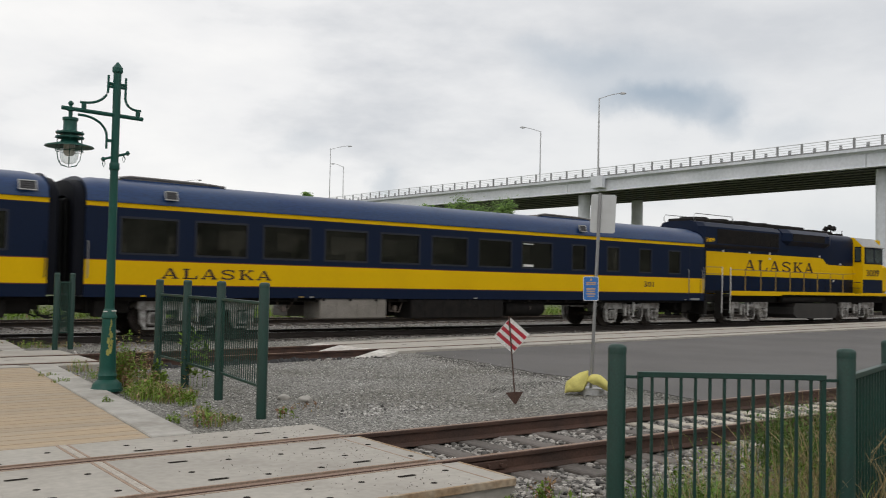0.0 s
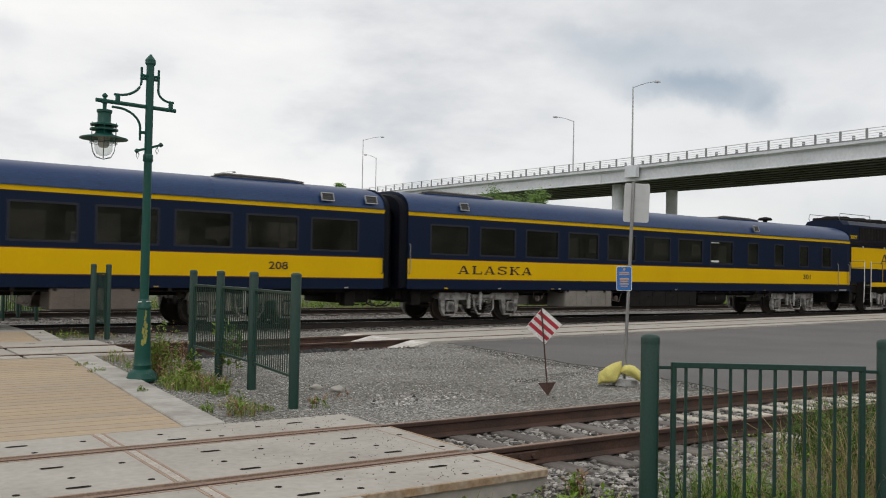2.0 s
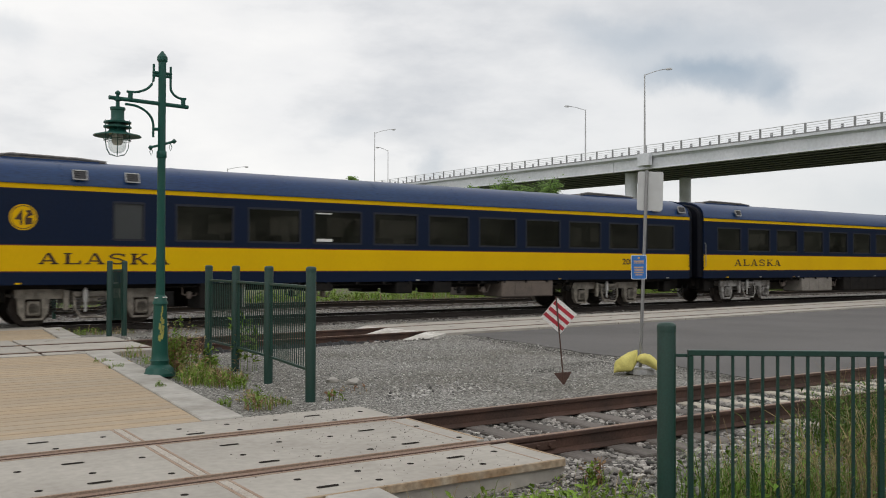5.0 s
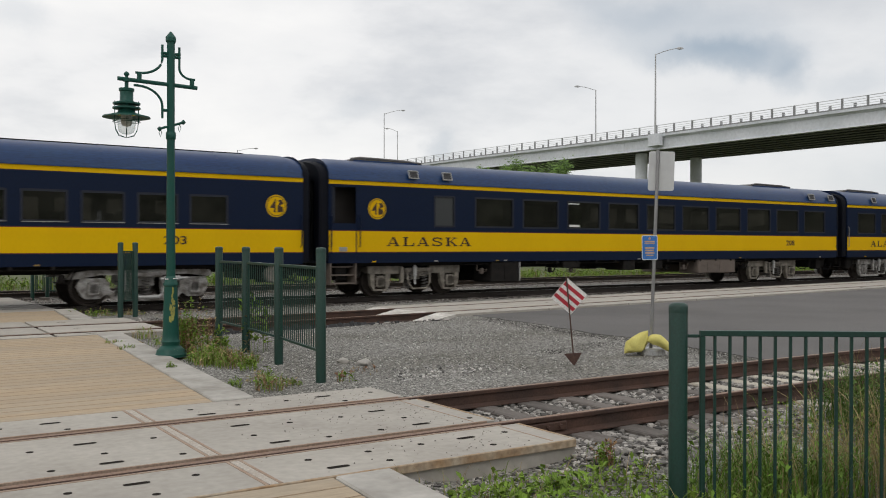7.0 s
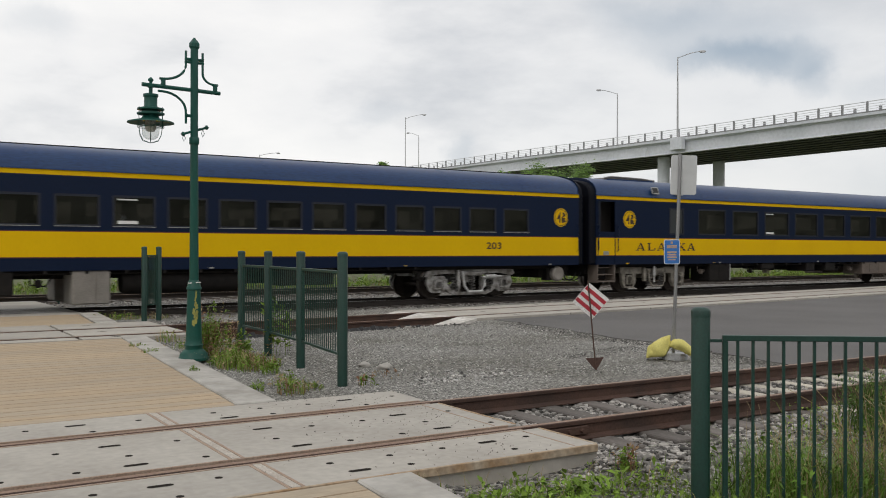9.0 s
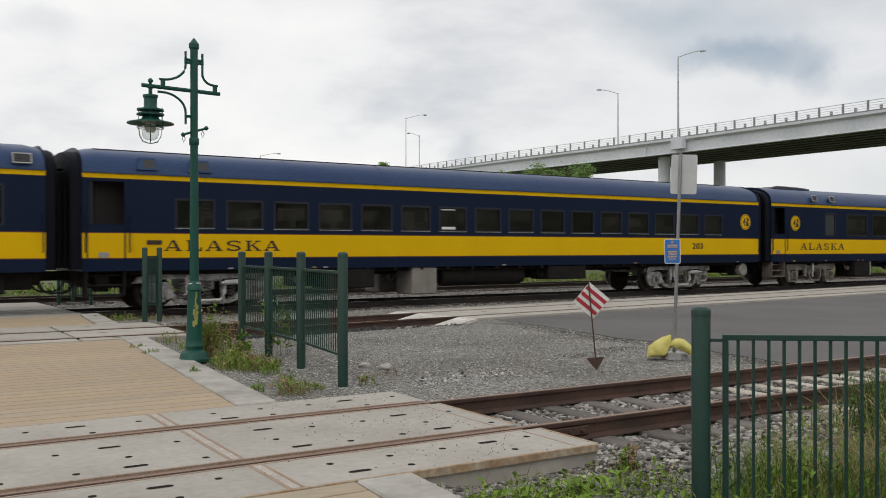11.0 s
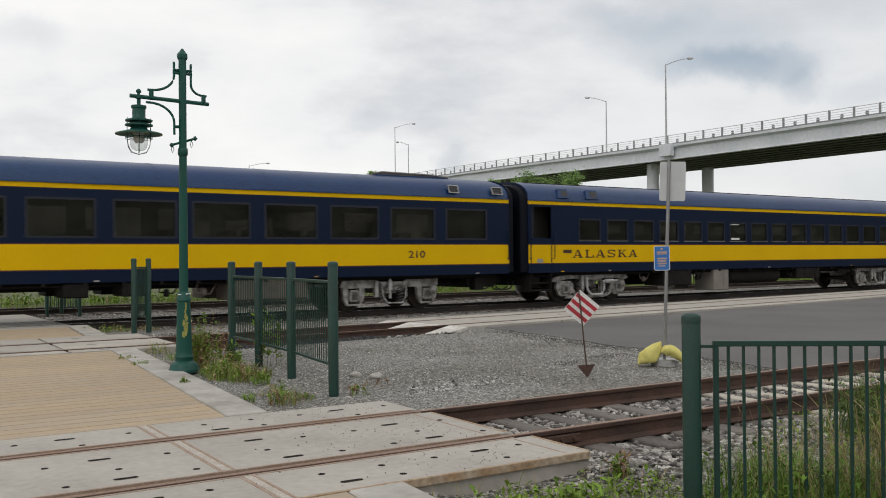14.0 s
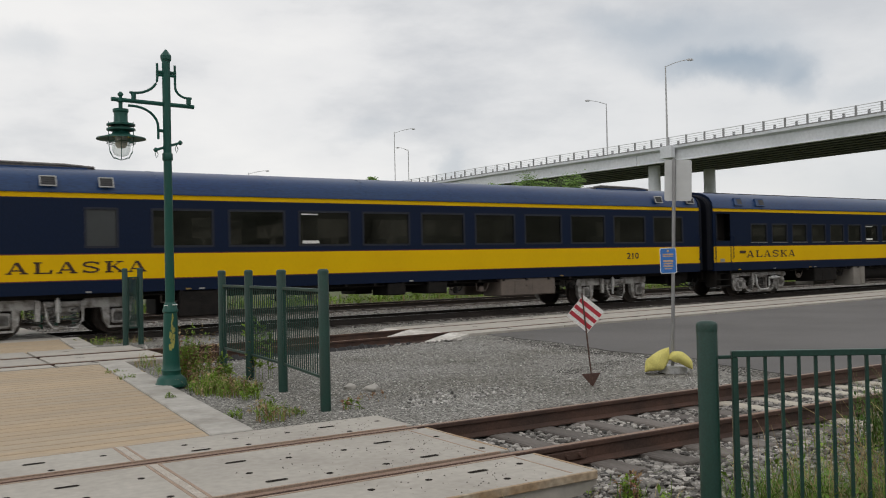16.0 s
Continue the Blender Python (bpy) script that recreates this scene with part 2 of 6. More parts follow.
# Near-black that stands for the shade inside slots and bolt holes.
HOLE = mat("dark_slot_shade", (0.035, 0.031, 0.028), 0.95, spec=0.0)
PLANK = mat("bleached_tan_plank", (0.415, 0.315, 0.205), 0.8, alt=(0.36, 0.30, 0.222), scale=0.9, fine=16, amount=0.9, bump=0.002, rand=0.05, fine_amount=0.13, stretch=(0.35, 3, 1))
# Darker plank tone for the faces along each gap.
PLANKSIDE = mat("darker_plank_edge", (0.33, 0.25, 0.165), 0.9, alt=(0.27, 0.20, 0.135), scale=2)
RAIL = mat("rusty_rail_steel", (0.085, 0.045, 0.032), 0.75, metal=0.15, alt=(0.045, 0.028, 0.022), scale=3, fine=60, amount=0.8, bump=0.002)
RAILTOP = mat("worn_rail_head", (0.25, 0.155, 0.10), 0.5, metal=0.3, alt=(0.17, 0.085, 0.05), scale=2, fine=40)
POLISHED = mat("polished_rail_head", (0.30, 0.29, 0.28), 0.35, metal=0.8, alt=(0.2, 0.18, 0.17), scale=2)
TIE = mat("grey_weathered_sleeper", (0.145, 0.128, 0.115), 0.9, alt=(0.085, 0.073, 0.065), scale=3, fine=30, amount=0.8, bump=0.006, rand=0.25, stretch=(3, 0.4, 1))
PALETIE = mat("bleached_sleeper", (0.52, 0.48, 0.40), 0.9, alt=(0.38, 0.34, 0.28), scale=3, fine=30, amount=0.8, bump=0.005, rand=0.12, stretch=(3, 0.4, 1))
STONE = mat("ballast_stone", (0.27, 0.255, 0.235), 0.9, alt=(0.10, 0.09, 0.08), scale=2, fine=30, island=0.85)
PEBBLE = mat("gravel_pebble", (0.38, 0.37, 0.35), 0.9, alt=(0.25, 0.24, 0.225), scale=1, fine=30, island=0.8)
GRAVEL = gravel_mat("fine_grey_gravel", [(0.052, 0.050, 0.045), (0.155, 0.151, 0.138), (0.208, 0.203, 0.186), (0.275, 0.268, 0.246), (0.54, 0.525, 0.49)], 50, 0.012, (0.60, 0.585, 0.54), 0.75)
BALLAST = gravel_mat("coarse_ballast", [(0.05, 0.046, 0.04), (0.13, 0.123, 0.112), (0.22, 0.21, 0.195), (0.42, 0.41, 0.39)], 17, 0.05, (0.6, 0.57, 0.53))
CRUMB = mat("dark_asphalt_crumb", (0.07, 0.066, 0.06), 0.95, alt=(0.04, 0.037, 0.034), scale=4, fine=30, island=0.5)
ASPHALT = mat("grey_asphalt", (0.128, 0.122, 0.118), 0.9, alt=(0.096, 0.091, 0.088), scale=0.35, fine=90, amount=0.9, bump=0.004, bump_scale=160, fine_amount=0.22)
FIELD = mat("rough_grass_field", (0.078, 0.100, 0.034), 0.95, alt=(0.115, 0.118, 0.058), scale=0.25, fine=6, amount=0.8, bump=0.12, bump_scale=3, fine_amount=0.4)
LEAF = mat("green_leaf", (0.15, 0.25, 0.03), 0.65, spec=0.25, alt=(0.20, 0.25, 0.05), scale=2, island=0.35)
BRIGHTLEAF = mat("bright_green_grass", (0.135, 0.235, 0.03), 0.6, spec=0.25, alt=(0.10, 0.17, 0.028), scale=3, island=0.35)
DARKLEAF = mat("deep_green_weed", (0.070, 0.135, 0.028), 0.7, spec=0.2, alt=(0.11, 0.16, 0.035), scale=2, island=0.4)
DRY = mat("dry_straw_grass", (0.36, 0.28, 0.14), 0.8, alt=(0.22, 0.15, 0.07), scale=2, island=0.35)
REDDISH = mat("reddish_weed", (0.25, 0.13, 0.07), 0.8, alt=(0.22, 0.20, 0.07), scale=4, island=0.4)
TREELEAF = mat("birch_leaf", (0.15, 0.26, 0.045), 0.7, alt=(0.07, 0.14, 0.026), scale=0.4, island=0.4)
BARK = mat("brown_bark", (0.11, 0.085, 0.06), 0.9, bump=0.02, fine=20)
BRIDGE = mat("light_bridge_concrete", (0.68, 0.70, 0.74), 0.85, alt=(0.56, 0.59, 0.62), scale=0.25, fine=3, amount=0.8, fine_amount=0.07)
# Same concrete as above, darkened: the shade under the deck is in its colour.
BRIDGESHADE = mat("shaded_girder_concrete", (0.20, 0.20, 0.205), 0.85, alt=(0.15, 0.15, 0.155), scale=0.3, fine=4, amount=0.8)
GALV = mat("galvanised_steel", (0.45, 0.45, 0.45), 0.5, metal=0.35, alt=(0.33, 0.34, 0.35), scale=6)
SIGNBACK = mat("sign_back_aluminium", (0.55, 0.56, 0.56), 0.5, metal=0.25, alt=(0.47, 0.48, 0.48), scale=4, fine=12, fine_amount=0.03)
RED = mat("faded_red_sheeting", (0.42, 0.022, 0.04), 0.55, alt=(0.34, 0.02, 0.035), scale=6)
BLUE = mat("blue_sign_face", (0.03, 0.17, 0.52), 0.5)
ORANGE = mat("orange_sign_lettering", (0.55, 0.38, 0.22), 0.6)
SACK = mat("yellow_sandbag_cloth", (0.66, 0.60, 0.19), 0.85, alt=(0.52, 0.45, 0.12), scale=6, fine=150, bump=0.004, amount=0.7)
RUSTY = mat("rusted_plate", (0.085, 0.045, 0.034), 0.85, alt=(0.05, 0.03, 0.025), scale=8)
POSTGREY = mat("dirty_grey_concrete", (0.30, 0.305, 0.31), 0.85, alt=(0.19, 0.19, 0.19), scale=1)
RAILWHITE = mat("white_railing_paint", (0.74, 0.75, 0.76), 0.5, metal=0.1, alt=(0.5, 0.51, 0.52), scale=1)
WOODS = mat("distant_woods", (0.155, 0.152, 0.125), 0.95, spec=0.1, alt=(0.075, 0.078, 0.06), scale=0.14, fine=0.5, amount=0.9, fine_amount=0.25, stretch=(1, 1, 2.2))
POLEGREY = mat("dull_grey_pole", (0.30, 0.30, 0.30), 0.4, metal=0.5, alt=(0.22, 0.22, 0.22), scale=5, fine_amount=0.08)
LIME = mat("worn_white_concrete", (0.62, 0.60, 0.56), 0.85, alt=(0.42, 0.39, 0.35), scale=2.5, fine=14, amount=0.8)
MORTAR = mat("pale_joint_mortar", (0.46, 0.42, 0.37), 0.9, alt=(0.33, 0.27, 0.22), scale=6)
VENTBAR = mat("dull_vent_bar", (0.24, 0.23, 0.215), 0.6, alt=(0.09, 0.08, 0.072), scale=4)
GRILLE = mat("dusty_roof_grille", (0.13, 0.12, 0.11), 0.75, alt=(0.05, 0.046, 0.042), scale=3, stretch=(4, 1, 1))
YSCUFF = mat("chipped_yellow_marks", (0.32, 0.31, 0.075), 0.7)


# ---- mesh helpers ----
def finish(bm, name, material, smooth=False):
    me = bpy.data.meshes.new(name)
    bmesh.ops.recalc_face_normals(bm, faces=bm.faces)
    bm.to_mesh(me)
    bm.free()
    for m in material if isinstance(material, (list, tuple)) else [material]:
        me.materials.append(m)
    if smooth:
        for p in me.polygons:
            p.use_smooth = True
        me.set_sharp_from_angle(angle=radians(40))
    return me


def part(name, bm, material, parent=None, label="", smooth=False, at=None, kind=""):
    ob = new(name, finish(bm, name, material, smooth) if isinstance(bm, bmesh.types.BMesh) else bm)
    ob.parent = parent
    if at is not None:
        ob.matrix_basis = at
    return tagged(ob, label, kind=kind)


def thing(name, label, category, at=None, group="", kind=""):
    ob = new(name)
    ob.empty_display_size = 0.2
    if at is not None:
        ob.matrix_basis = at
    return tagged(ob, label, category, group, kind)


def box(bm, x0, x1, y0, y1, z0, z1, bevel=0.0, mi=0):
    vs = [bm.verts.new(p) for p in ((x0, y0, z0), (x1, y0, z0), (x1, y1, z0), (x0, y1, z0), (x0, y0, z1), (x1, y0, z1), (x1, y1, z1), (x0, y1, z1))]
    fs = [bm.faces.new([vs[i] for i in q]) for q in ((3, 2, 1, 0), (4, 5, 6, 7), (0, 1, 5, 4), (1, 2, 6, 5), (2, 3, 7, 6), (3, 0, 4, 7))]
    for f in fs:
        f.material_index = mi
    if bevel:
        es = list({e for f in fs for e in f.edges})
        r = bmesh.ops.bevel(bm, geom=es, offset=bevel, segments=1, affect="EDGES")
        for f in r["faces"]:
            f.material_index = mi
    return vs


def lathe(bm, prof, n=16, m=None, mi=0):
    """Turn a profile of (radius, height) round the z axis, then place it by m."""
    rings = []
    for r, z in prof:
        ring = [bm.verts.new((r * math.cos(2 * math.pi * k / n), r * math.sin(2 * math.pi * k / n), z)) for k in range(n)]
        rings.append(ring)
    fs = []
    for a, b in zip(rings, rings[1:]):
        for k in range(n):
            fs.append(bm.faces.new((a[k], a[(k + 1) % n], b[(k + 1) % n], b[k])))
    fs.append(bm.faces.new(rings[0][::-1]))
    fs.append(bm.faces.new(rings[-1]))
    for f in fs:
        f.material_index = mi
    if m is not None:
        bmesh.ops.transform(bm, matrix=m, verts=[v for r in rings for v in r])


def tube(bm, pts, r, n=8, mi=0):
    """A round bar along points."""
    pts = [Vector(p) for p in pts]
    rings = []
    up = Vector((0.13, 0.07, 1)).normalized()
    for i, p in enumerate(pts):
        d = (pts[min(i + 1, len(pts) - 1)] - pts[max(i - 1, 0)]).normalized()
        s = d.cross(up if abs(d.dot(up)) < 0.98 else Vector((1, 0.1, 0))).normalized()
        t = d.cross(s)
        rr = r[i] if isinstance(r, (list, tuple)) else r
        rings.append([bm.verts.new(p + (s * math.cos(2 * math.pi * k / n) + t * math.sin(2 * math.pi * k / n)) * rr) for k in range(n)])
    for a, b in zip(rings, rings[1:]):
        for k in range(n):
            f = bm.faces.new((a[k], a[(k + 1) % n], b[(k + 1) % n], b[k]))
            f.material_index = mi
    bm.faces.new(rings[0][::-1]).material_index = mi
    bm.faces.new(rings[-1]).material_index = mi


def extrude_poly(bm, pts, y0, y1, mi=0):
    """A plate: an outline in x and z, from y0 to y1."""
    a = [bm.verts.new((x, y0, z)) for x, z in pts]
    b = [bm.verts.new((x, y1, z)) for x, z in pts]
    bm.faces.new(a).material_index = mi
    bm.faces.new(b[::-1]).material_index = mi
    for i in range(len(pts)):
        j = (i + 1) % len(pts)
        bm.faces.new((a[i], b[i], b[j], a[j])).material_index = mi


def BM():
    return bmesh.new()


def stuff_mesh(name, verts, faces, mats, idx=None):
    me = bpy.data.meshes.new(name)
    me.from_pydata(verts, [], faces)
    for m in mats:
        me.materials.append(m)
    if idx is not None:
        me.polygons.foreach_set("material_index", np.array(idx, dtype=np.int32))
    return me


def lettering(text, width, height, material, parent, m, thick=0.006, name="lettering"):
    """Words in the built-in font, stretched to width and height, standing in x and z and facing -y."""
    cu = bpy.data.curves.new(name, "FONT")
    cu.body, cu.extrude, cu.resolution_u, cu.offset = text, 0.01, 3, 0.016
    ob = bpy.data.objects.new(name, cu)
    scene.collection.objects.link(ob)
    me = bpy.data.meshes.new_from_object(ob.evaluated_get(bpy.context.evaluated_depsgraph_get()))
    bpy.data.objects.remove(ob)
    co = np.zeros(len(me.vertices) * 3)
    me.vertices.foreach_get("co", co)
    co = co.reshape(-1, 3)
    lo, hi = co.min(0), co.max(0)
    out = np.zeros_like(co)
    out[:, 0] = (co[:, 0] - lo[0]) / (hi[0] - lo[0]) * width
    out[:, 2] = (co[:, 1] - lo[1]) / (hi[1] - lo[1]) * height
    out[:, 1] = -(co[:, 2] - lo[2]) / max(hi[2] - lo[2], 1e-6) * thick
    me.vertices.foreach_set("co", out.ravel())
    me.materials.clear()
    me.materials.append(material)
    return part(name, me, material, parent, at=m)


STROKES = {
    "A": [((0.13, 0.05), (0.47, 1.0), 0.07), ((0.50, 1.0), (0.84, 0.05), 0.15), ((0.22, 0.30), (0.74, 0.30), -0.09), ((-0.02, 0.045), (0.28, 0.045), -0.09), ((0.62, 0.045), (1.02, 0.045), -0.09)],
    "L": [((0.28, 0.0), (0.28, 1.0), 0.15), ((0.08, 0.045), (0.94, 0.045), -0.09), ((0.08, 0.955), (0.50, 0.955), -0.09), ((0.90, 0.0), (0.94, 0.34), 0.09)],
    "K": [((0.22, 0.0), (0.22, 1.0), 0.15), ((0.02, 0.045), (0.44, 0.045), -0.09), ((0.02, 0.955), (0.44, 0.955), -0.09), ((0.26, 0.40), (0.82, 0.95), 0.08), ((0.44, 0.58), (0.86, 0.05), 0.15), ((0.62, 0.955), (0.98, 0.955), -0.09), ((0.68, 0.045), (1.02, 0.045), -0.09)],
    "S": [((0.87, 0.70), (0.87, 0.97), 0.06), ((0.13, 0.03), (0.13, 0.30), 0.06)],
}


def slab_word(text, width, height, material, parent, m):
    """A word in wide slab-serif capitals, painted flat, standing in x and z and facing -y."""
    bm = BM()
    adv = width / (len(text) - 0.08)

    def quad(pts):
        bm.faces.new([bm.verts.new((x, -0.004, z)) for x, z in pts])

    for i, ch in enumerate(text):
        x0, w = i * adv, adv * 0.84
        for (ax, az), (bx, bz), t in STROKES[ch]:
            if t > 0:
                h = t * 0.66
                quad([(x0 + (px + d) * w, pz * height) for px, pz, d in ((ax, az, -h), (ax, az, h), (bx, bz, h), (bx, bz, -h))])
            else:
                h = -t * 0.62
                quad([(x0 + px * w, (pz + d) * height) for px, pz, d in ((ax, az, -h), (bx, bz, -h), (bx, bz, h), (ax, az, h))])
        if ch == "S":
            mid = []
            for k in range(21):
                u = k / 20
                a = math.radians(20 + 250 * min(1, u * 2)) if u <= 0.5 else math.radians(90 - 250 * (u - 0.5) * 2)
                cz = 0.745 if u <= 0.5 else 0.255
                mid.append((0.5 + 0.36 * math.cos(a), cz + 0.21 * math.sin(a)))
            for (ax, az), (bx, bz) in zip(mid, mid[1:]):
                d = Vector((bx - ax, bz - az))
                n = Vector((-d.y, d.x)).normalized() if d.length > 1e-6 else Vector((0, 1))
                e = (n.x * 0.085, n.y * 0.07)
                quad([(x0 + px * w, pz * height) for px, pz in ((ax - e[0], az - e[1]), (bx - e[0], bz - e[1]), (bx + e[0], bz + e[1]), (ax + e[0], az + e[1]))])
    return part("fleet_lettering", bm, material, parent, "dark slab-serif lettering", at=m, kind="stuff")


# ---- the ground ----
TZ = -0.07            # rail head of the main track; the two sidings lie at 0
NEAR, LEAN = 6.885, math.atan(0.04)
MAIN = Matrix.Translation((12, 25.2, 0)) @ Matrix.Rotation(LEAN, 4, "Z")     # the main line: x along it, y across


def smooth(a, b, v):
    u = min(1, max(0, (v - a) / (b - a)))
    return u * u * (3 - 2 * u)


def mid_y(x):
    """The middle siding: level at the path, then bearing away towards the main line."""
    return 17.15 + (0.12 * (x - 5.2) if x > 8 else 0.0214 * max(0, x - 2.4) ** 2 * 0.5 if x > 2.4 else 0)


def ground_z(x, y):
    z = -0.06 - 0.21 * smooth(20.6, 23.2, y - 0.04 * (x - 12)) + 0.12 * smooth(34.5, 40, y)
    dip = smooth(4.3, 4.9, x) * smooth(4.9, 5.6, y) * (1 - smooth(7.68, 7.98, y))
    z -= 0.135 * dip
    z -= 0.15 * smooth(3.3, 4.6, x) * (1 - smooth(4.1, 4.8, y)) * smooth(-3, 1, y)
    z -= 0.11 * smooth(3.0, 3.5, x) * (1 - smooth(4.35, 4.8, x)) * smooth(4.45, 4.85, y) * (1 - smooth(5.3, 5.5, y))
    if x < 11:
        d = abs(y - mid_y(x))
        z -= 0.13 * (1 - smooth(1.3, 2.0, d)) * smooth(4.2, 4.9, x)
    if y < 30:
        z += 0.012 * noise.noise(Vector((x * 0.9, y * 0.9, 0.3)))
    return z


def axis(lo, hi, step, far):
    a = list(np.arange(lo, hi + step / 2, step))
    k, d = [], step
    while (k[-1] if k else 0) < far:
        d *= 1.6
        k.append((k[-1] if k else 0) + d)
    return [lo - v for v in reversed(k)] + a + [hi + v for v in k]


def make_ground():
    xs, ys = axis(-6, 40, 0.3, 2500), axis(-4, 44, 0.3, 2500)
    verts = [(x, y, ground_z(x, y)) for y in ys for x in xs]
    nx = len(xs)
    faces, idx = [], []
    for j in range(len(ys) - 1):
        for i in range(nx - 1):
            faces.append((j * nx + i, j * nx + i + 1, (j + 1) * nx + i + 1, (j + 1) * nx + i))
            x, y = xs[i] + 0.15, ys[j] + 0.15
            b = 1 if 22.6 < y - 0.04 * (x - 12) < 36.0 or (4.3 < x and 4.8 < y < 7.75) or (x < 10.6 and abs(y - mid_y(x)) < 1.75) else 0
            idx.append(2 if y > 36.0 else b)
    me = stuff_mesh("ground", verts, faces, [GRAVEL, BALLAST, FIELD], idx)
    for p in me.polygons:
        p.use_smooth = True
    tagged(new("ground", me), "grey gravel yard with coarse ballast and rough grass", "ground", kind="structure")


make_ground()


def slab(name, poly, z, depth, material, label, category, kind="structure"):
    """A flat sheet of an outline in x and y with some depth."""
    bm = BM()
    a = [bm.verts.new((x, y, z)) for x, y in poly]
    b = [bm.verts.new((x, y, z - depth)) for x, y in poly]
    bm.faces.new(a)
    bm.faces.new(b[::-1])
    for i in range(len(poly)):
        j = (i + 1) % len(poly)
        bm.faces.new((a[i], b[i], b[j], a[j]))
    return tagged(part(name, bm, material), label, category, kind=kind)


def jag(pts, amp, step=0.35, seed=3):
    rnd = random.Random(seed)
    out = []
    for (x0, y0), (x1, y1) in zip(pts, pts[1:]):
        n = max(1, int(math.hypot(x1 - x0, y1 - y0) / step))
        for k in range(n):
            u = k / n
            out.append((x0 + (x1 - x0) * u + rnd.uniform(-amp, amp), y0 + (y1 - y0) * u + rnd.uniform(-amp, amp)))
    return out + [pts[-1]]


ROAD = jag([(10.52, 7.83), (10.55, 8.33), (10.64, 8.89), (10.98, 9.83), (11.08, 10.76), (10.96, 11.71), (11.0, 12.0), (11.35, 14.0), (11.6, 16.3)], 0.10) + [(11.6, 16.42), (60, mid_y(60) - 1.49), (60, 7.76), (30, 7.76), (10.50, 7.76)]
slab("road", ROAD, -0.050, 0.2, ASPHALT, "smooth grey asphalt road beside the siding", "road")


# ---- tracks ----
RAILPROF = [(-0.072, -0.168), (0.072, -0.168), (0.072, -0.158), (0.012, -0.132), (0.010, -0.048), (0.036, -0.036), (0.037, -0.006), (0.030, 0.0), (-0.030, 0.0), (-0.037, -0.006), (-0.036, -0.036), (-0.010, -0.048), (-0.012, -0.132), (-0.072, -0.158)]


def rail(bm, path, z):
    """A rail swept along points in x and y."""
    rows = [[bm.verts.new((x, y + p, z + q)) for p, q in RAILPROF] for x, y in path]
    n = len(RAILPROF)
    for a, b in zip(rows, rows[1:]):
        for i in range(n):
            f = bm.faces.new((a[i], b[i], b[(i + 1) % n], a[(i + 1) % n]))
            f.material_index = 1 if i == 7 else 0
    bm.faces.new(rows[0][::-1])
    bm.faces.new(rows[-1])


def sleeper_meshes():
    bm = BM()
    box(bm, -0.115, 0.115, -1.28, 1.28, -0.18, 0.0, 0.012)
    me = finish(bm, "sleeper", TIE)
    me2 = me.copy()
    me2.materials.clear()
    me2.materials.append(PALETIE)
    return me, me2


SLEEPER, PALESLEEPER = sleeper_meshes()


def track(path, z, top, label, tie_from, tie_to, tie_z, pale=None, step=0.53, m=None, seed=1, side=None):
    """path(x): the middle of the track across x. m: the frame in which it lies."""
    m = m or Matrix()
    lo, hi, xs = path[1], path[2], [path[1]] + list(np.arange(2, 12, 0.8)) + [path[2]]
    for s in (-0.7475, 0.7475):
        bm = BM()
        rail(bm, [(x, path[0](x) + s) for x in xs], z)
        tagged(part("rail", bm, [side or RAIL, top], at=m), label, "rail", "rails of the tracks", "structure")
    rnd = random.Random(seed)
    x = tie_from
    while x < tie_to:
        light = pale and pale[0] < x < pale[1]
        o = tagged(new("sleeper", PALESLEEPER if light else SLEEPER), "bleached pale timber sleeper" if light else "grey weathered timber sleeper", "sleeper", "sleepers of the tracks", "structure")
        o.matrix_basis = m @ pose(x + rnd.uniform(-0.03, 0.03), path[0](x) + rnd.uniform(-0.06, 0.06), tie_z + rnd.uniform(-0.012, 0.01), 0, rnd.uniform(-1, 1), rnd.uniform(-2, 2))
        x += step


track((lambda x: NEAR, -8, 70), 0, RAILTOP, "rusty siding rail with a dull worn head", 4.95, 34, -0.17, (8.2, 14.5), seed=1)
track((mid_y, -20, 70), 0, RAILTOP, "rusty siding rail with a dull worn head", 4.6, 10.6, -0.16, seed=2)
# both lines take the rail sides with the train's shadow in their colour
track((lambda x: 0.0, -120, 160), TZ, POLISHED, "main-line rail with a polished head", -16, 48, TZ - 0.165, m=MAIN, seed=3, side=SHADOWRAIL)
track((lambda x: 7.2, -120, 160), TZ + 0.03, RAILTOP, "rusty rail of a track behind the train", -16, 55, TZ - 0.13, step=0.6, m=MAIN, seed=4, side=SHADOWRAIL)


# ---- crossing panels of the near siding ----
def crossing_panel(x0, x1, y0, y1, z, slots, holes, label="pale precast concrete crossing panel with dark lifting slots", thick=0.2, m=None):
    p = thing("crossing_panel", label, "crossing panel", (m or Matrix()) @ pose(x0, y0, z), "panels of the level crossings", "structure")
    w, d = x1 - x0, y1 - y0
    bm = BM()
    box(bm, 0.008, w - 0.008, 0, d, -thick, 0, 0.008)
    part("slab", bm, CONC, p)
    # slots and holes are not cut: flat dark faces paint their inner shade
    for fx, fy in slots:
        bm = BM()
        bm.faces.new([bm.verts.new((s * 0.058 + 0.027 * math.cos(a), 0.027 * math.sin(a), 0.0025)) for s, a0 in ((1, -90), (-1, 90)) for a in [radians(a0 + 30 * k) for k in range(7)]])
        part("lifting_slot", bm, HOLE, p, at=pose(fx * w, fy * d, 0))
    for fx, fy in holes:
        bm = BM()
        lathe(bm, [(0.027, -0.004), (0.027, 0.002), (0.023, 0.0025)], 10)
        part("bolt_hole", bm, HOLE, p, at=pose(fx * w, fy * d, 0))
    return p


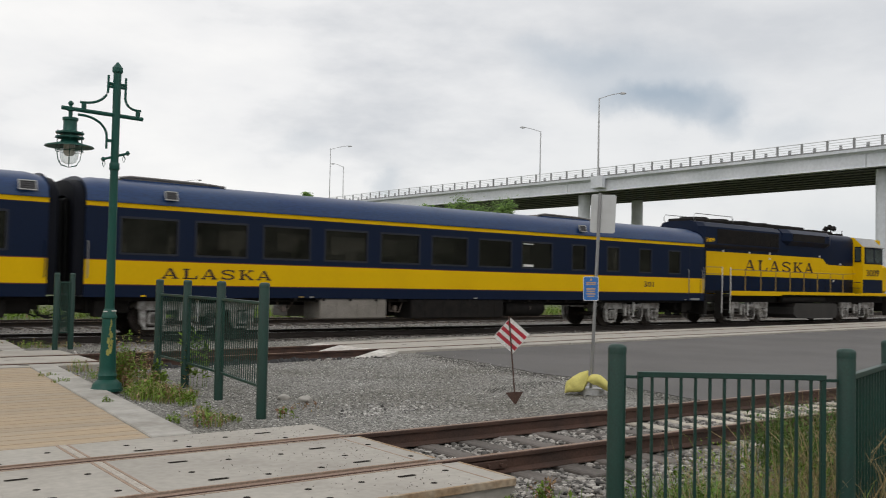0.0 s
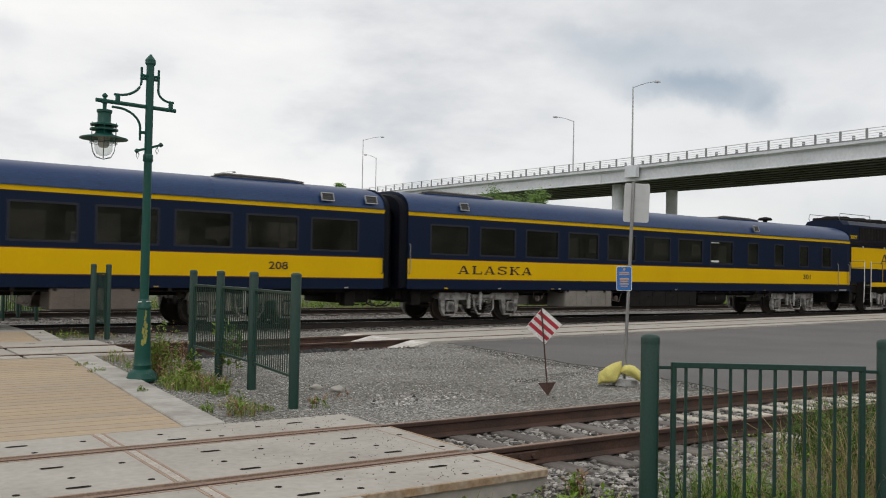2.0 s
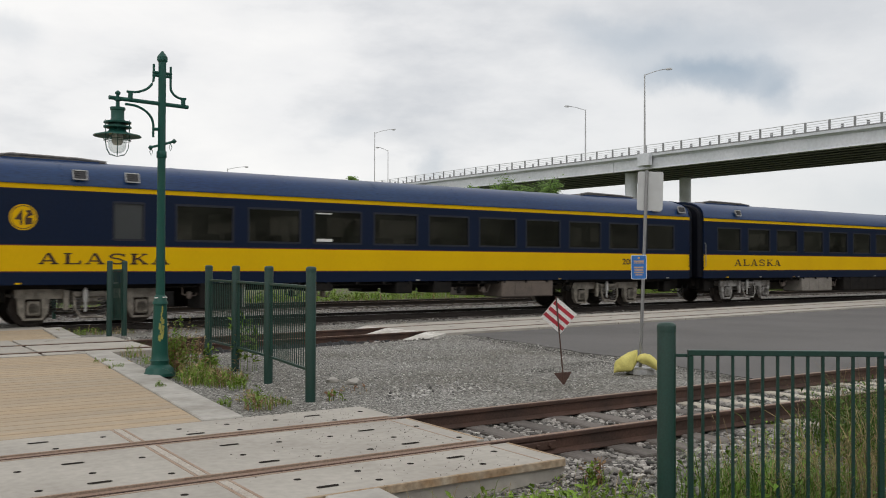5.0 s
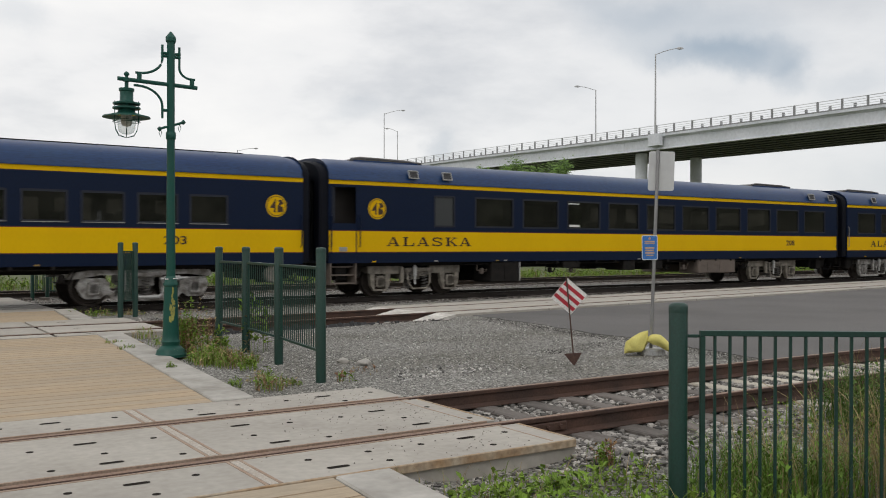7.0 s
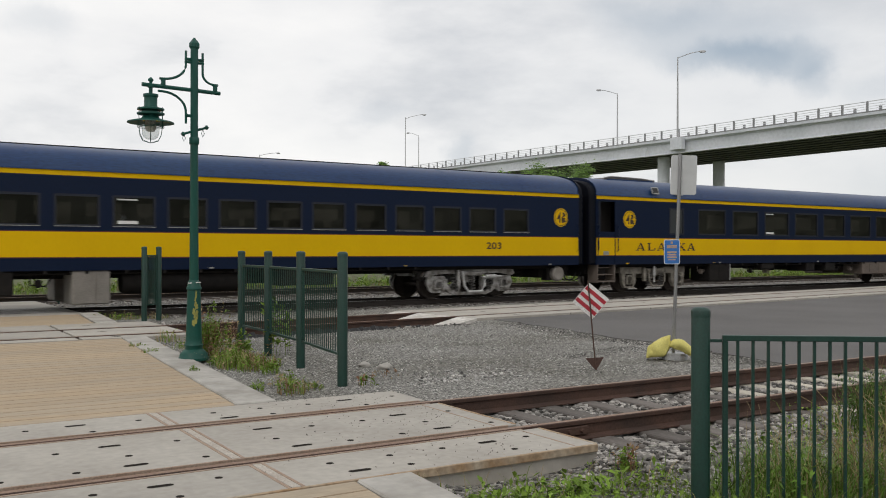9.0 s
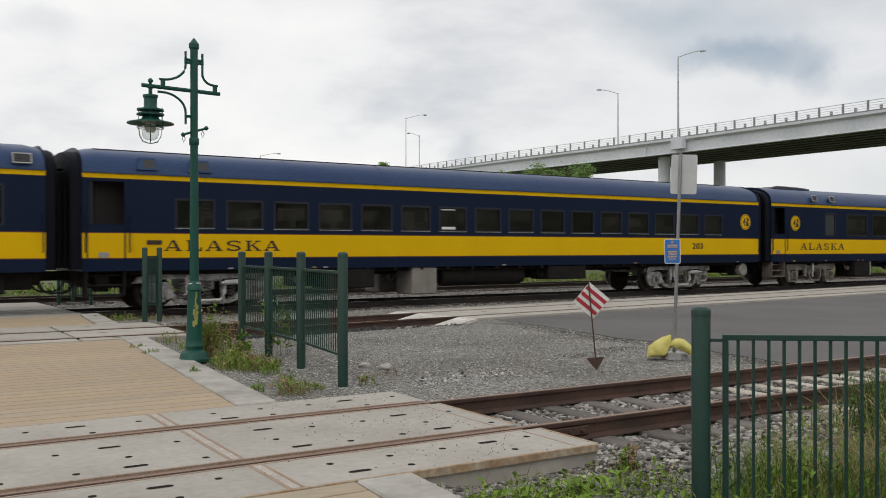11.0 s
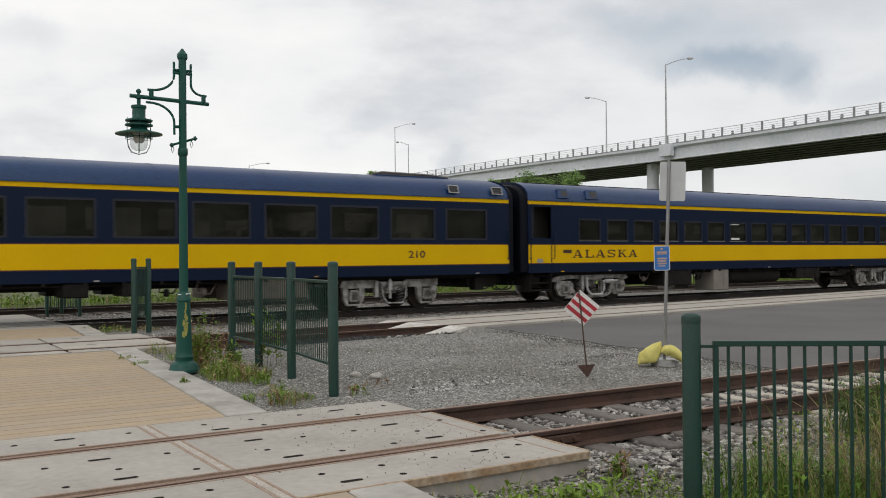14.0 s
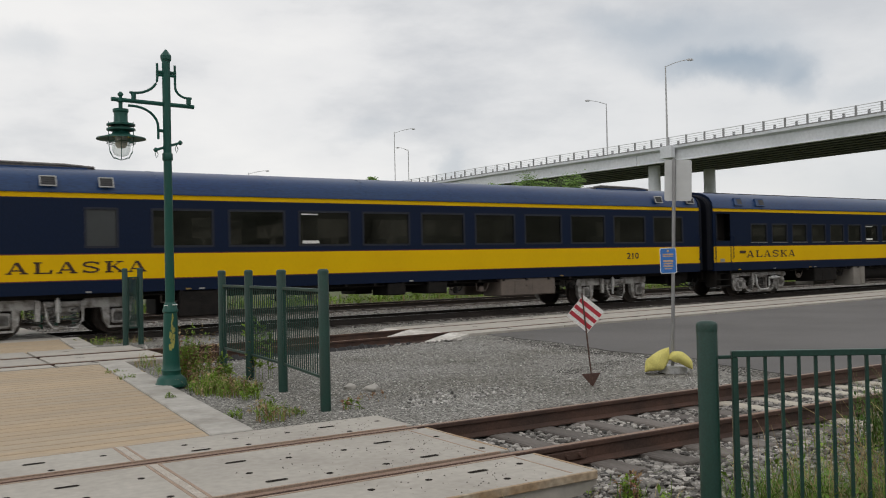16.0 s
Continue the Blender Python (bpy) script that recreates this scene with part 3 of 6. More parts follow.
SLOTS = {
    "far": ([(0.21, 0.13), (0.72, 0.58)], [(0.19, 0.57), (0.37, 0.58), (0.37, 0.10), (0.56, 0.53), (0.75, 0.09), (0.93, 0.55)]),
    "mid": ([(0.22, 0.74), (0.23, 0.13), (0.73, 0.71), (0.74, 0.14)], [(0.20, 0.40), (0.38, 0.66), (0.39, 0.11), (0.57, 0.65), (0.58, 0.12), (0.75, 0.39), (0.93, 0.66), (0.94, 0.14)]),
    "near": ([(0.215, 0.26), (0.715, 0.66)], [(0.18, 0.66), (0.37, 0.66), (0.37, 0.23), (0.55, 0.66), (0.73, 0.24), (0.87, 0.68)]),
}
for row, y0, y1, x_off, end, thick in (("far", 7.74, 8.42, 0.0, 4.63, 0.2), ("mid", 6.26, 7.52, 0.045, 4.66, 0.2), ("near", 5.30, 6.03, 0.10, 4.73, 0.24)):
    slots, holes = SLOTS[row]
    for i, x in enumerate((-5.31, -2.83, -0.35, 2.13)):
        x += x_off
        crossing_panel(x, x + 2.46 if i < 3 else end, y0, y1, 0.0, slots, holes, thick=thick)
        # rust-stained grout at each joint
        bm = BM()
        box(bm, x - 0.03, x + 0.03, y0 + 0.005, y1 - 0.01, -0.02, 0.003)
        tagged(part("joint_filler", bm, MORTAR), "rust-stained mortar between concrete panels", "mortar", kind="structure")
        for e in (-0.058, 0.036):
            bm = BM()
            box(bm, x + e, x + e + 0.022, y0 + 0.005, y1 - 0.01, -0.02, 0.0035)
            tagged(part("joint_edge", bm, WEAR), "rust-stained edge strip of a panel joint", "trim", kind="structure")
    if row != "far":
        bm = BM()
        box(bm, end - 0.225, end - 0.21, y0 + 0.03, y1 - 0.03, -0.01, 0.002)
        tagged(part("joint_edge", bm, WEAR), "rust line across the end of a panel", "trim", kind="structure")
        bm = BM()
        box(bm, end - 0.035, end - 0.006, y0 + 0.01, y1 - 0.01, -0.09, 0.0025)
        tagged(part("edge_angle", bm, RUSTSTAIN), "rust-stained steel angle at the panel end", "trim", kind="structure")
bm = BM()
box(bm, -6, 4.70, 5.270, 5.297, -0.055, 0.004, 0.004)
tagged(part("edge_angle", bm, RUSTSTAIN), "rusty steel angle along the panel edge", "trim", kind="structure")
for y in (NEAR - 0.7475, NEAR + 0.7475):
    for s in (-0.075, 0.062):
        bm = BM()
        box(bm, -6, 4.6, y + s, y + s + 0.013, -0.05, -0.012)
        tagged(part("flangeway_strip", bm, RAIL), "rust-brown flangeway strip beside the rail", "trim", kind="structure")


# ---- crossing of the middle siding ----
for x in (-4.6, -2.1, 0.4, 2.9):
    e = 2.46 if x < 2 else 1.9
    crossing_panel(x, x + e, 18.07, 19.15, 0.0, [(0.3, 0.5)], [])
    crossing_panel(x, x + e, 16.55, 17.74, 0.0, [(0.3, 0.5)], [])
    crossing_panel(x, x + e, 15.85, 16.24, 0.0, [(0.3, 0.5)], [])
ROADX = Matrix.Translation((10.9, mid_y(10.9), 0)) @ Matrix.Rotation(math.atan(0.12), 4, "Z")
for k in range(14):
    for y0, y1 in ((-1.46, -0.88), (-0.62, 0.62), (0.88, 1.52)):
        crossing_panel(k * 3.0, k * 3.0 + 2.98, y0, y1, 0.0, [(0.5, 0.5)], [], m=ROADX)
# ramps at the ends of the road panels
for y0, y1 in ((-1.5, -0.86), (-0.62, 0.62), (0.9, 1.5)):
    bm = BM()
    a = [bm.verts.new(p) for p in ((0, y0, -0.004), (0, y1, -0.004), (-0.8, y1 - 0.15, -0.13), (-0.6, y0 + 0.1, -0.13), (0, y0, -0.2), (0, y1, -0.2), (-0.8, y1 - 0.15, -0.2), (-0.6, y0 + 0.1, -0.2))]
    for q in ((0, 1, 2, 3), (7, 6, 5, 4), (0, 3, 7, 4), (3, 2, 6, 7), (2, 1, 5, 6), (1, 0, 4, 5)):
        bm.faces.new([a[i] for i in q])
    tagged(part("deflector_ramp", bm, LIME, at=ROADX), "white-painted sloped deflector at the panel end", "ramp", kind="structure")
# path over the main track
for y0, y1 in ((-2.25, -0.87), (-0.63, 0.63), (0.87, 4.5)):
    crossing_panel(-18, -7.75, y0, y1, TZ, [], [], "pale concrete crossing slab at the main track", m=MAIN)


# ---- boardwalk and kerbs ----
def edge_x(y):
    return 2.93 + (y - 8.4) * 0.078


def boardwalk(y0, y1, label, z=0.0, shift=0.0):
    """Cross planks of a path, cut along its slanted edge."""
    bw = thing("boardwalk", label, "boardwalk", kind="structure")
    step, gap = 0.235, 0.013
    base = BM()
    box(base, -5.0, edge_x(y0) + shift - 0.02, y0, y1, z - 0.18, z - 0.045)
    part("joist_bed", base, TIE, bw)
    y = y0
    while y + step - gap <= y1 + 1e-6:
        bm = BM()
        xa, xb = edge_x(y) + shift - 0.014, edge_x(y + step) + shift - 0.014
        v = [bm.verts.new(p) for p in ((-5, y, z - 0.045), (xa, y, z - 0.045), (xb, y + step - gap, z - 0.045), (-5, y + step - gap, z - 0.045), (-5, y, z - 0.004), (xa, y, z - 0.004), (xb, y + step - gap, z - 0.004), (-5, y + step - gap, z - 0.004), (-5, y + 0.005, z), (xa, y + 0.005, z), (xb, y + step - gap - 0.005, z), (-5, y + step - gap - 0.005, z))]
        for q in ((0, 1, 5, 4), (1, 2, 6, 5), (2, 3, 7, 6), (3, 0, 4, 7), (4, 5, 9, 8), (5, 6, 10, 9), (6, 7, 11, 10), (7, 4, 8, 11), (8, 9, 10, 11)):
            bm.faces.new([v[i] for i in q])
        bm.faces.ensure_lookup_table()
        for k in (0, 2, 4):
            bm.faces[k].material_index = 1
        part("plank", bm, [PLANK, PLANKSIDE], bw)
        y += step


boardwalk(8.425, 15.84, "boardwalk of bleached tan cross planks")
boardwalk(-2.023, 5.262, "boardwalk of bleached tan cross planks", shift=-0.065)
boardwalk(19.17, 22.3, "boardwalk of bleached tan cross planks", -0.02)


def kerb(y0, y1, width=0.41, z=0.012, x_off=0.0):
    n = max(1, round((y1 - y0) / 1.9))
    for k in range(n):
        a, b = y0 + (y1 - y0) * k / n + 0.006, y0 + (y1 - y0) * (k + 1) / n - 0.006
        bm = BM()
        v = [bm.verts.new((edge_x(y) + x_off + s * width, y, zz)) for zz in (z - 0.25, z) for y, s in ((a, 0), (a, 1), (b, 1), (b, 0))]
        for q in ((3, 2, 1, 0), (4, 5, 6, 7), (0, 1, 5, 4), (1, 2, 6, 5), (2, 3, 7, 6), (3, 0, 4, 7)):
            bm.faces.new([v[i] for i in q])
        bmesh.ops.bevel(bm, geom=list(bm.edges), offset=0.012, segments=1, affect="EDGES")
        tagged(part("kerb_stone", bm, KERB), "weathered pale concrete kerb along the boardwalk", "kerb", "kerbs of the path", "structure")


kerb(8.44, 15.83)
kerb(-1.0, 5.25, x_off=-0.065)
kerb(19.2, 22.3)


# ---- the viaduct ----
def viaduct():
    v = thing("viaduct", "pale concrete road viaduct on round columns", "bridge")
    ys = [-60, -20, 20, 45, 62, 79, 96, 113, 135, 165, 200, 260]

    def off(y):
        return 84.3 - 2.6 * smooth(70, 130, y)

    def strip(prof, y0, y1, n=1):
        bm = BM()
        rows = []
        cut = [y for y in ys if y0 < y < y1]
        for y in [y0] + cut + [y1]:
            rows.append([bm.verts.new((off(y) + px, y, pz)) for px, pz in prof])
        m = len(prof)
        for a, b in zip(rows, rows[1:]):
            for i in range(m):
                bm.faces.new((a[i], a[(i + 1) % m], b[(i + 1) % m], b[i]))
        bm.faces.new(rows[0][::-1])
        bm.faces.new(rows[-1])
        return bm

    part("deck", strip([(0, 15.2), (-0.15, 15.2), (-0.15, 14.92), (0.12, 14.88), (0.3, 14.7), (15.0, 14.7), (15.3, 14.9), (15.5, 15.2), (15.5, 15.32), (0, 15.32)], -60, 260), BRIDGE, v)
    for y0 in np.arange(-34.5, 250, 40.0):
        part("fascia_girder", strip([(0.3, 14.69), (0.3, 13.6), (0.22, 13.38), (0.95, 13.38), (0.9, 13.6), (0.9, 14.69)], y0 + 0.04, y0 + 39.96), BRIDGE, v)
        # girders under the deck carry its shade in their colour
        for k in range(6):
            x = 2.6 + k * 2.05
            part("inner_girder", strip([(x - 0.2, 14.69), (x - 0.2, 13.65), (x - 0.42, 13.40), (x + 0.42, 13.40), (x + 0.2, 13.65), (x + 0.2, 14.69)], y0 + 0.04, y0 + 39.96), BRIDGESHADE, v)
        part("fascia_girder", strip([(14.4, 14.69), (14.4, 13.38), (15.0, 13.38), (15.0, 14.69)], y0 + 0.04, y0 + 39.96), BRIDGESHADE, v)
    for y in (5.1, 45.1, 85.1, 125.1):
        o = off(y)
        for x in (3.0, 13.4):
            bm = BM()
            lathe(bm, [(0.78, -0.5), (0.78, 13.41)], 20, pose(o + x, y, 0))
            part("column", bm, BRIDGE, v, smooth=True)
    for px, metal in ((0.1, POSTGREY), (15.25, GALV)):
        y = 16.0
        while y < 190:
            bm = BM()
            box(bm, -0.06, 0.06, -0.11, 0.11, 15.3, 16.36)
            part("railing_post", bm, metal, v, at=pose(off(y) + px, y, 0))
            bm = BM()
            box(bm, -0.08, 0.08, -0.13, 0.13, 15.3, 15.80)
            part("railing_block", bm, metal, v, at=pose(off(y) + px + 0.3, y + 1.55, 0))
            y += 2.78
        for z, r in ((16.33, 0.045), (16.06, 0.026), (15.82, 0.026), (15.58, 0.026)):
            bm = BM()
            tube(bm, [(off(y) + px, y, z) for y in np.arange(10, 190, 4.0)], r, 6)
            part("rail_bar", bm, RAILWHITE, v)
    part("drip_edge", strip([(-0.16, 15.33), (-0.16, 15.20), (-0.02, 15.20), (-0.02, 15.33)], -60, 260), POSTGREY, v)
    bm = BM()
    box(bm, 83.45, 84.12, 78.8, 80.7, 13.75, 15.22, 0.03)
    part("lamp_pedestal", bm, BRIDGE, v)


viaduct()


def street_lamp(base, height, arm, label, curl=0.5, k=1.0):
    p = thing("street_lamp", label, "street lamp", pose(*base), "street lamps by the viaduct")
    bm = BM()
    tube(bm, [(0, 0, 0), (0, 0, height * 0.5), (0, 0, height)], [0.13 * k, 0.105 * k, 0.075 * k], 10)
    part("pole", bm, GALV, p, smooth=True)
    ax, ay = arm
    L = math.hypot(ax, ay)
    bm = BM()
    tube(bm, [(ax * u, ay * u, height - 0.1 + curl * math.sin(u * math.pi / 2)) for u in (0, 0.15, 0.35, 0.6, 0.85, 1)], 0.05 * k, 8)
    part("bracket_arm", bm, GALV, p, smooth=True)
    bm = BM()
    lathe(bm, [(0.02, -0.45), (0.14, -0.3), (0.17, 0.0), (0.12, 0.3), (0.02, 0.4)], 10)
    bmesh.ops.scale(bm, vec=(k, 0.55 * k, k), verts=bm.verts)
    part("lamp_head", bm, GALV, p, "grey cobra-head luminaire", True, pose(ax, ay, height - 0.13 + curl, 0, 90, math.degrees(math.atan2(ay, ax))))


street_lamp((83.75, 79.7, 15.2), 9.9, (2.3, -1.9), "tall grey street lamp with one arm on the viaduct", 0.75)
street_lamp((97.2, 104.9, 15.3), 10.2, (-2.6, 1.4), "tall grey street lamp with one arm on the viaduct", 0.6)


# ---- the train ----
def wheelset():
    bm = BM()
    for s in (-1, 1):
        lathe(bm, [(0.10, -0.09), (0.16, -0.08), (0.20, -0.03), (0.38, -0.03), (0.40, -0.07), (0.457, -0.068), (0.46, 0.04), (0.487, 0.055), (0.487, 0.08), (0.39, 0.08), (0.37, 0.03), (0.16, 0.05), (0.10, 0.09)], 28, pose(0, s * 0.757, 0, 90 * s, 0, 0))
    tube(bm, [(0, -1.02, 0), (0, 1.02, 0)], 0.085, 10)
    return finish(bm, "wheelset", WHEEL, True)


WHEELSET = wheelset()
AXLES = []


def spring(bm, x, y, z0, z1, r=0.075):
    n = 5
    pts = []
    for k in range(n * 8 + 1):
        a = k / 8 * 2 * math.pi
        pts.append((x + r * math.cos(a), y + r * math.sin(a), z0 + (z1 - z0) * k / (n * 8)))
    tube(bm, pts, 0.017, 5)


def bogie(parent, x, style, wheelbase=2.59):
    """A two-axle bogie. style: plate (box beams on pedestals) or cast (curved casting with windows)."""
    h = wheelbase / 2
    bm = BM()
    for s in (-1, 1):
        y0, y1 = sorted((s * 1.02, s * 1.14))
        if style != "cast":
            extrude_poly(bm, [(-h - 0.42, 0.97), (-h - 0.42, 0.72), (-h - 0.30, 0.68), (-0.55, 0.68), (-0.42, 0.60), (0.42, 0.60), (0.55, 0.68), (h + 0.30, 0.68), (h + 0.42, 0.72), (h + 0.42, 0.97), (0.62, 0.97), (0.5, 0.86), (-0.5, 0.86), (-0.62, 0.97)], y0, y1)
            for ax in (-h, h):
                for e in (-1, 1):
                    extrude_poly(bm, [(ax + e * 0.19, 0.69), (ax + e * 0.37, 0.69), (ax + e * 0.33, 0.34), (ax + e * 0.24, 0.22), (ax + e * 0.19, 0.22)], *sorted((s * 1.03, s * 1.17)))
                extrude_poly(bm, [(ax - 0.24, 0.22), (ax + 0.24, 0.22), (ax + 0.22, 0.17), (ax - 0.22, 0.17)], *sorted((s * 1.03, s * 1.17)))
        else:
            # top beam with drooping ends, and the lower bow that dips between the axles
            extrude_poly(bm, [(-1.95, 0.70), (-1.80, 0.86), (-1.2, 0.95), (-0.5, 0.93), (0.5, 0.93), (1.2, 0.97), (1.72, 0.90), (1.80, 0.78), (1.66, 0.72), (1.1, 0.80), (0.5, 0.78), (-0.5, 0.78), (-1.1, 0.80), (-1.7, 0.70)], y0, y1)
            for e in (-1, 1):
                q = [(1.62, 0.72), (1.70, 0.50), (1.56, 0.26), (1.48, 0.20), (1.12, 0.20), (1.02, 0.30), (1.0, 0.55), (0.98, 0.70), (1.10, 0.72)]
                extrude_poly(bm, [(e * a, b) for a, b in q], *sorted((s * 1.03, s * 1.13)))
                q = [(1.10, 0.24), (0.96, 0.30), (0.86, 0.20), (0.62, 0.12), (0.0, 0.11), (0.0, 0.20), (0.56, 0.22), (0.74, 0.30), (0.90, 0.44), (0.90, 0.62), (1.02, 0.64)]
                extrude_poly(bm, [(e * a, b) for a, b in q], *sorted((s * 1.04, s * 1.15)))
                extrude_poly(bm, [(e * a, b) for a, b in ((0.42, 0.2), (0.50, 0.2), (0.50, 0.71), (0.38, 0.71))], *sorted((s * 1.04, s * 1.15)))
    box(bm, -0.25, 0.25, -1.02, 1.02, 0.5, 0.85)
    for e in (-1.6, 1.6):
        box(bm, e - 0.06, e + 0.06, -1.02, 1.02, 0.7, 0.88)
    paint = BOGIEDULL if style == "dull" else BOGIE
    fr = part("bogie", bm, paint, parent, "silver-grey two-axle bogie with dirt streaks", at=pose(x, 0, 0))
    for ax in (-h, h):
        w = part("wheelset", WHEELSET, WHEEL, fr, "brown steel wheels on one axle", at=pose(ax, 0, 0.457))
        AXLES.append((w, ax))
        for s in (-1, 1):
            bm = BM()
            w, q = (0.16, 0.13) if style != "cast" else (0.15, 0.12)
            box(bm, ax - w, ax + w, min(s * 1.145, s * 1.22), max(s * 1.145, s * 1.22), 0.28, 0.64, 0.04)
            lathe(bm, [(q, 0), (q, 0.05), (q * 0.7, 0.07)], 14, pose(ax, s * 1.22, 0.457, 90 * s, 0, 0))
            part("axle_box", bm, paint, fr)
    for s in (-1, 1):
        for dx in (-0.68, 0.0, 0.66) if style == "cast" else (-0.3, 0.3):
            bm = BM()
            spring(bm, dx, s * 1.20, 0.24, 0.70, 0.095)
            part("bolster_spring", bm, DARKSPRING, fr)
        bm = BM()
        tube(bm, [(-0.40, s * 1.27, 0.82), (-0.36, s * 1.30, 0.40), (-0.22, s * 1.32, 0.22), (0.30, s * 1.32, 0.22), (0.44, s * 1.30, 0.40), (0.46, s * 1.27, 0.72)], 0.045 if style == "cast" else 0.03, 8)
        part("swing_hanger", bm, PALESTEEL if style == "cast" else paint, fr)
        bm = BM()
        if style == "cast":
            tube(bm, [(0.32, s * 1.36, 0.68), (1.05, s * 1.36, 0.70)], 0.035, 8)
            lathe(bm, [(0.07, 0), (0.07, 0.40)], 10, pose(0.42, s * 1.36, 0.685, 0, 88, 0))
        else:
            tube(bm, [(-0.12, s * 1.30, 0.36), (-0.12, s * 1.30, 0.95)], 0.035, 8)
            lathe(bm, [(0.065, 0), (0.065, 0.30)], 10, pose(-0.12, s * 1.30, 0.60, 0, 0, 0))
        part("damper", bm, PALESTEEL, fr)
        bm = BM()
        box(bm, -0.62, -0.50, min(s * 1.15, s * 1.28), max(s * 1.15, s * 1.28), 0.40, 0.90, 0.02)
        box(bm, -0.42, 0.42, min(s * 1.14, s * 1.22), max(s * 1.14, s * 1.22), 0.72, 0.86, 0.02)
        part("bolster_anchor", bm, paint, fr)
    return fr


HALF, LEN = 1.5, 25.97
ZS, ZY0, ZY1, ZT0, ZT1, ZR = 1.03, 1.36, 1.97, 3.33, 3.45, 4.15


def roof_profile(n=12):
    pts = []
    for k in range(n + 1):
        a = math.pi * k / n
        c = math.cos(a)
        pts.append((-HALF * math.copysign(abs(c) ** 0.75, c), ZT1 + (ZR - ZT1) * math.sin(a) ** 0.8))
    return pts


def coach(number, windows, wz, door, logo, word, num_x, vents, hatches, style, boxes, label, sign_win, plate=None, round_end=False):
    c = thing("coach", label, "passenger coach", group="coaches of the train")
    # shell: bands of skirt, yellow, window wall, stripe; openings on both sides
    bm = BM()
    openings = [(a, b, *wz) for a, b in windows] + ([(door[0], door[1], 2.19, 3.25)] if door else [])
    xs = sorted({0.0, LEN, *[v for o in openings for v in o[:2]]})
    zs = sorted({ZS, ZY0 - 0.022, ZY0, ZY1, ZY1 + 0.022, wz[0], wz[1], 2.19, 3.25, ZT0 - 0.008, ZT0, ZT1})
    if not door:
        zs = [z for z in zs if z not in (2.19, 3.25)]
    for s in (-1, 1):
        for x0, x1 in zip(xs, xs[1:]):
            for z0, z1 in zip(zs, zs[1:]):
                mx, mz = (x0 + x1) / 2, (z0 + z1) / 2
                if any(o[0] < mx < o[1] and o[2] < mz < o[3] for o in (openings if s < 0 or not door else openings[:-1])):
                    continue
                mi = 1 if ZY0 < mz < ZY1 or ZT0 < mz < ZT1 else 0
                if ZY1 < mz < ZY1 + 0.022 or ZT0 - 0.008 < mz < ZT0 or ZY0 - 0.022 < mz < ZY0:
                    mi = 3
                f = bm.faces.new([bm.verts.new(p) for p in ((x0, s * HALF, z0), (x1, s * HALF, z0), (x1, s * HALF, z1), (x0, s * HALF, z1))])
                f.material_index = mi
    rp = roof_profile()
    for x in (0.0, LEN):
        f = bm.faces.new([bm.verts.new((x, p, q)) for p, q in [(-HALF, ZS)] + rp + [(HALF, ZS)]])
        f.material_index = 0
    bm.faces.new([bm.verts.new(p) for p in ((0, -HALF, ZS), (LEN, -HALF, ZS), (LEN, HALF, ZS), (0, HALF, ZS))])
    bmesh.ops.remove_doubles(bm, verts=bm.verts, dist=0.0005)
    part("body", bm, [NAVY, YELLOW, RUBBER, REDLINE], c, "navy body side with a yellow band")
    # lining
    bm = BM()
    box(bm, 0.1, LEN - 0.1, -1.44, 1.44, 1.25, 1.35)
    box(bm, 0.1, LEN - 0.1, -1.44, 1.44, 3.34, 3.38)
    for x in (2.1, LEN - 1.2):
        box(bm, x, x + 0.06, -1.44, 1.44, 1.35, 3.34)
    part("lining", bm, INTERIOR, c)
    for a, b in windows:
        if b - a > 0.9:
            for q in (-0.95, 0.95):
                bm = BM()
                box(bm, a - 0.28, a + 0.05, q - 0.45, q + 0.45, 1.35, 2.42, 0.06)
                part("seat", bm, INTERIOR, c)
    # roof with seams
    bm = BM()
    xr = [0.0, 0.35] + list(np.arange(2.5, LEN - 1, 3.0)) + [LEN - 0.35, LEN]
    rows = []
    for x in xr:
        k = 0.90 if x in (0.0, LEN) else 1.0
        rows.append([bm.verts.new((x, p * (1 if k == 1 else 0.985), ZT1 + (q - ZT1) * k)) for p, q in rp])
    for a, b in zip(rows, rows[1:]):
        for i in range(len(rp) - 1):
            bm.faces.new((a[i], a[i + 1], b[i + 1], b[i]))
    part("roof", bm, ROOFNAVY, c, "weathered navy blue curved roof with sky light in its colour", True)
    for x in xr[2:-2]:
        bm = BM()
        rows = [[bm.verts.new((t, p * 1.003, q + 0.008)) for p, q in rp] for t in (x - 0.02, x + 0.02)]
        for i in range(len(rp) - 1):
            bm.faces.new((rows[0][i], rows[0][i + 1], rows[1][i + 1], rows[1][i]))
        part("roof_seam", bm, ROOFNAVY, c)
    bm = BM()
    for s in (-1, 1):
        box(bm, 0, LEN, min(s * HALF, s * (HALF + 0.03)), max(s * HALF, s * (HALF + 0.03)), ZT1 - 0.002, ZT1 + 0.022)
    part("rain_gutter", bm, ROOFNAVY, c)
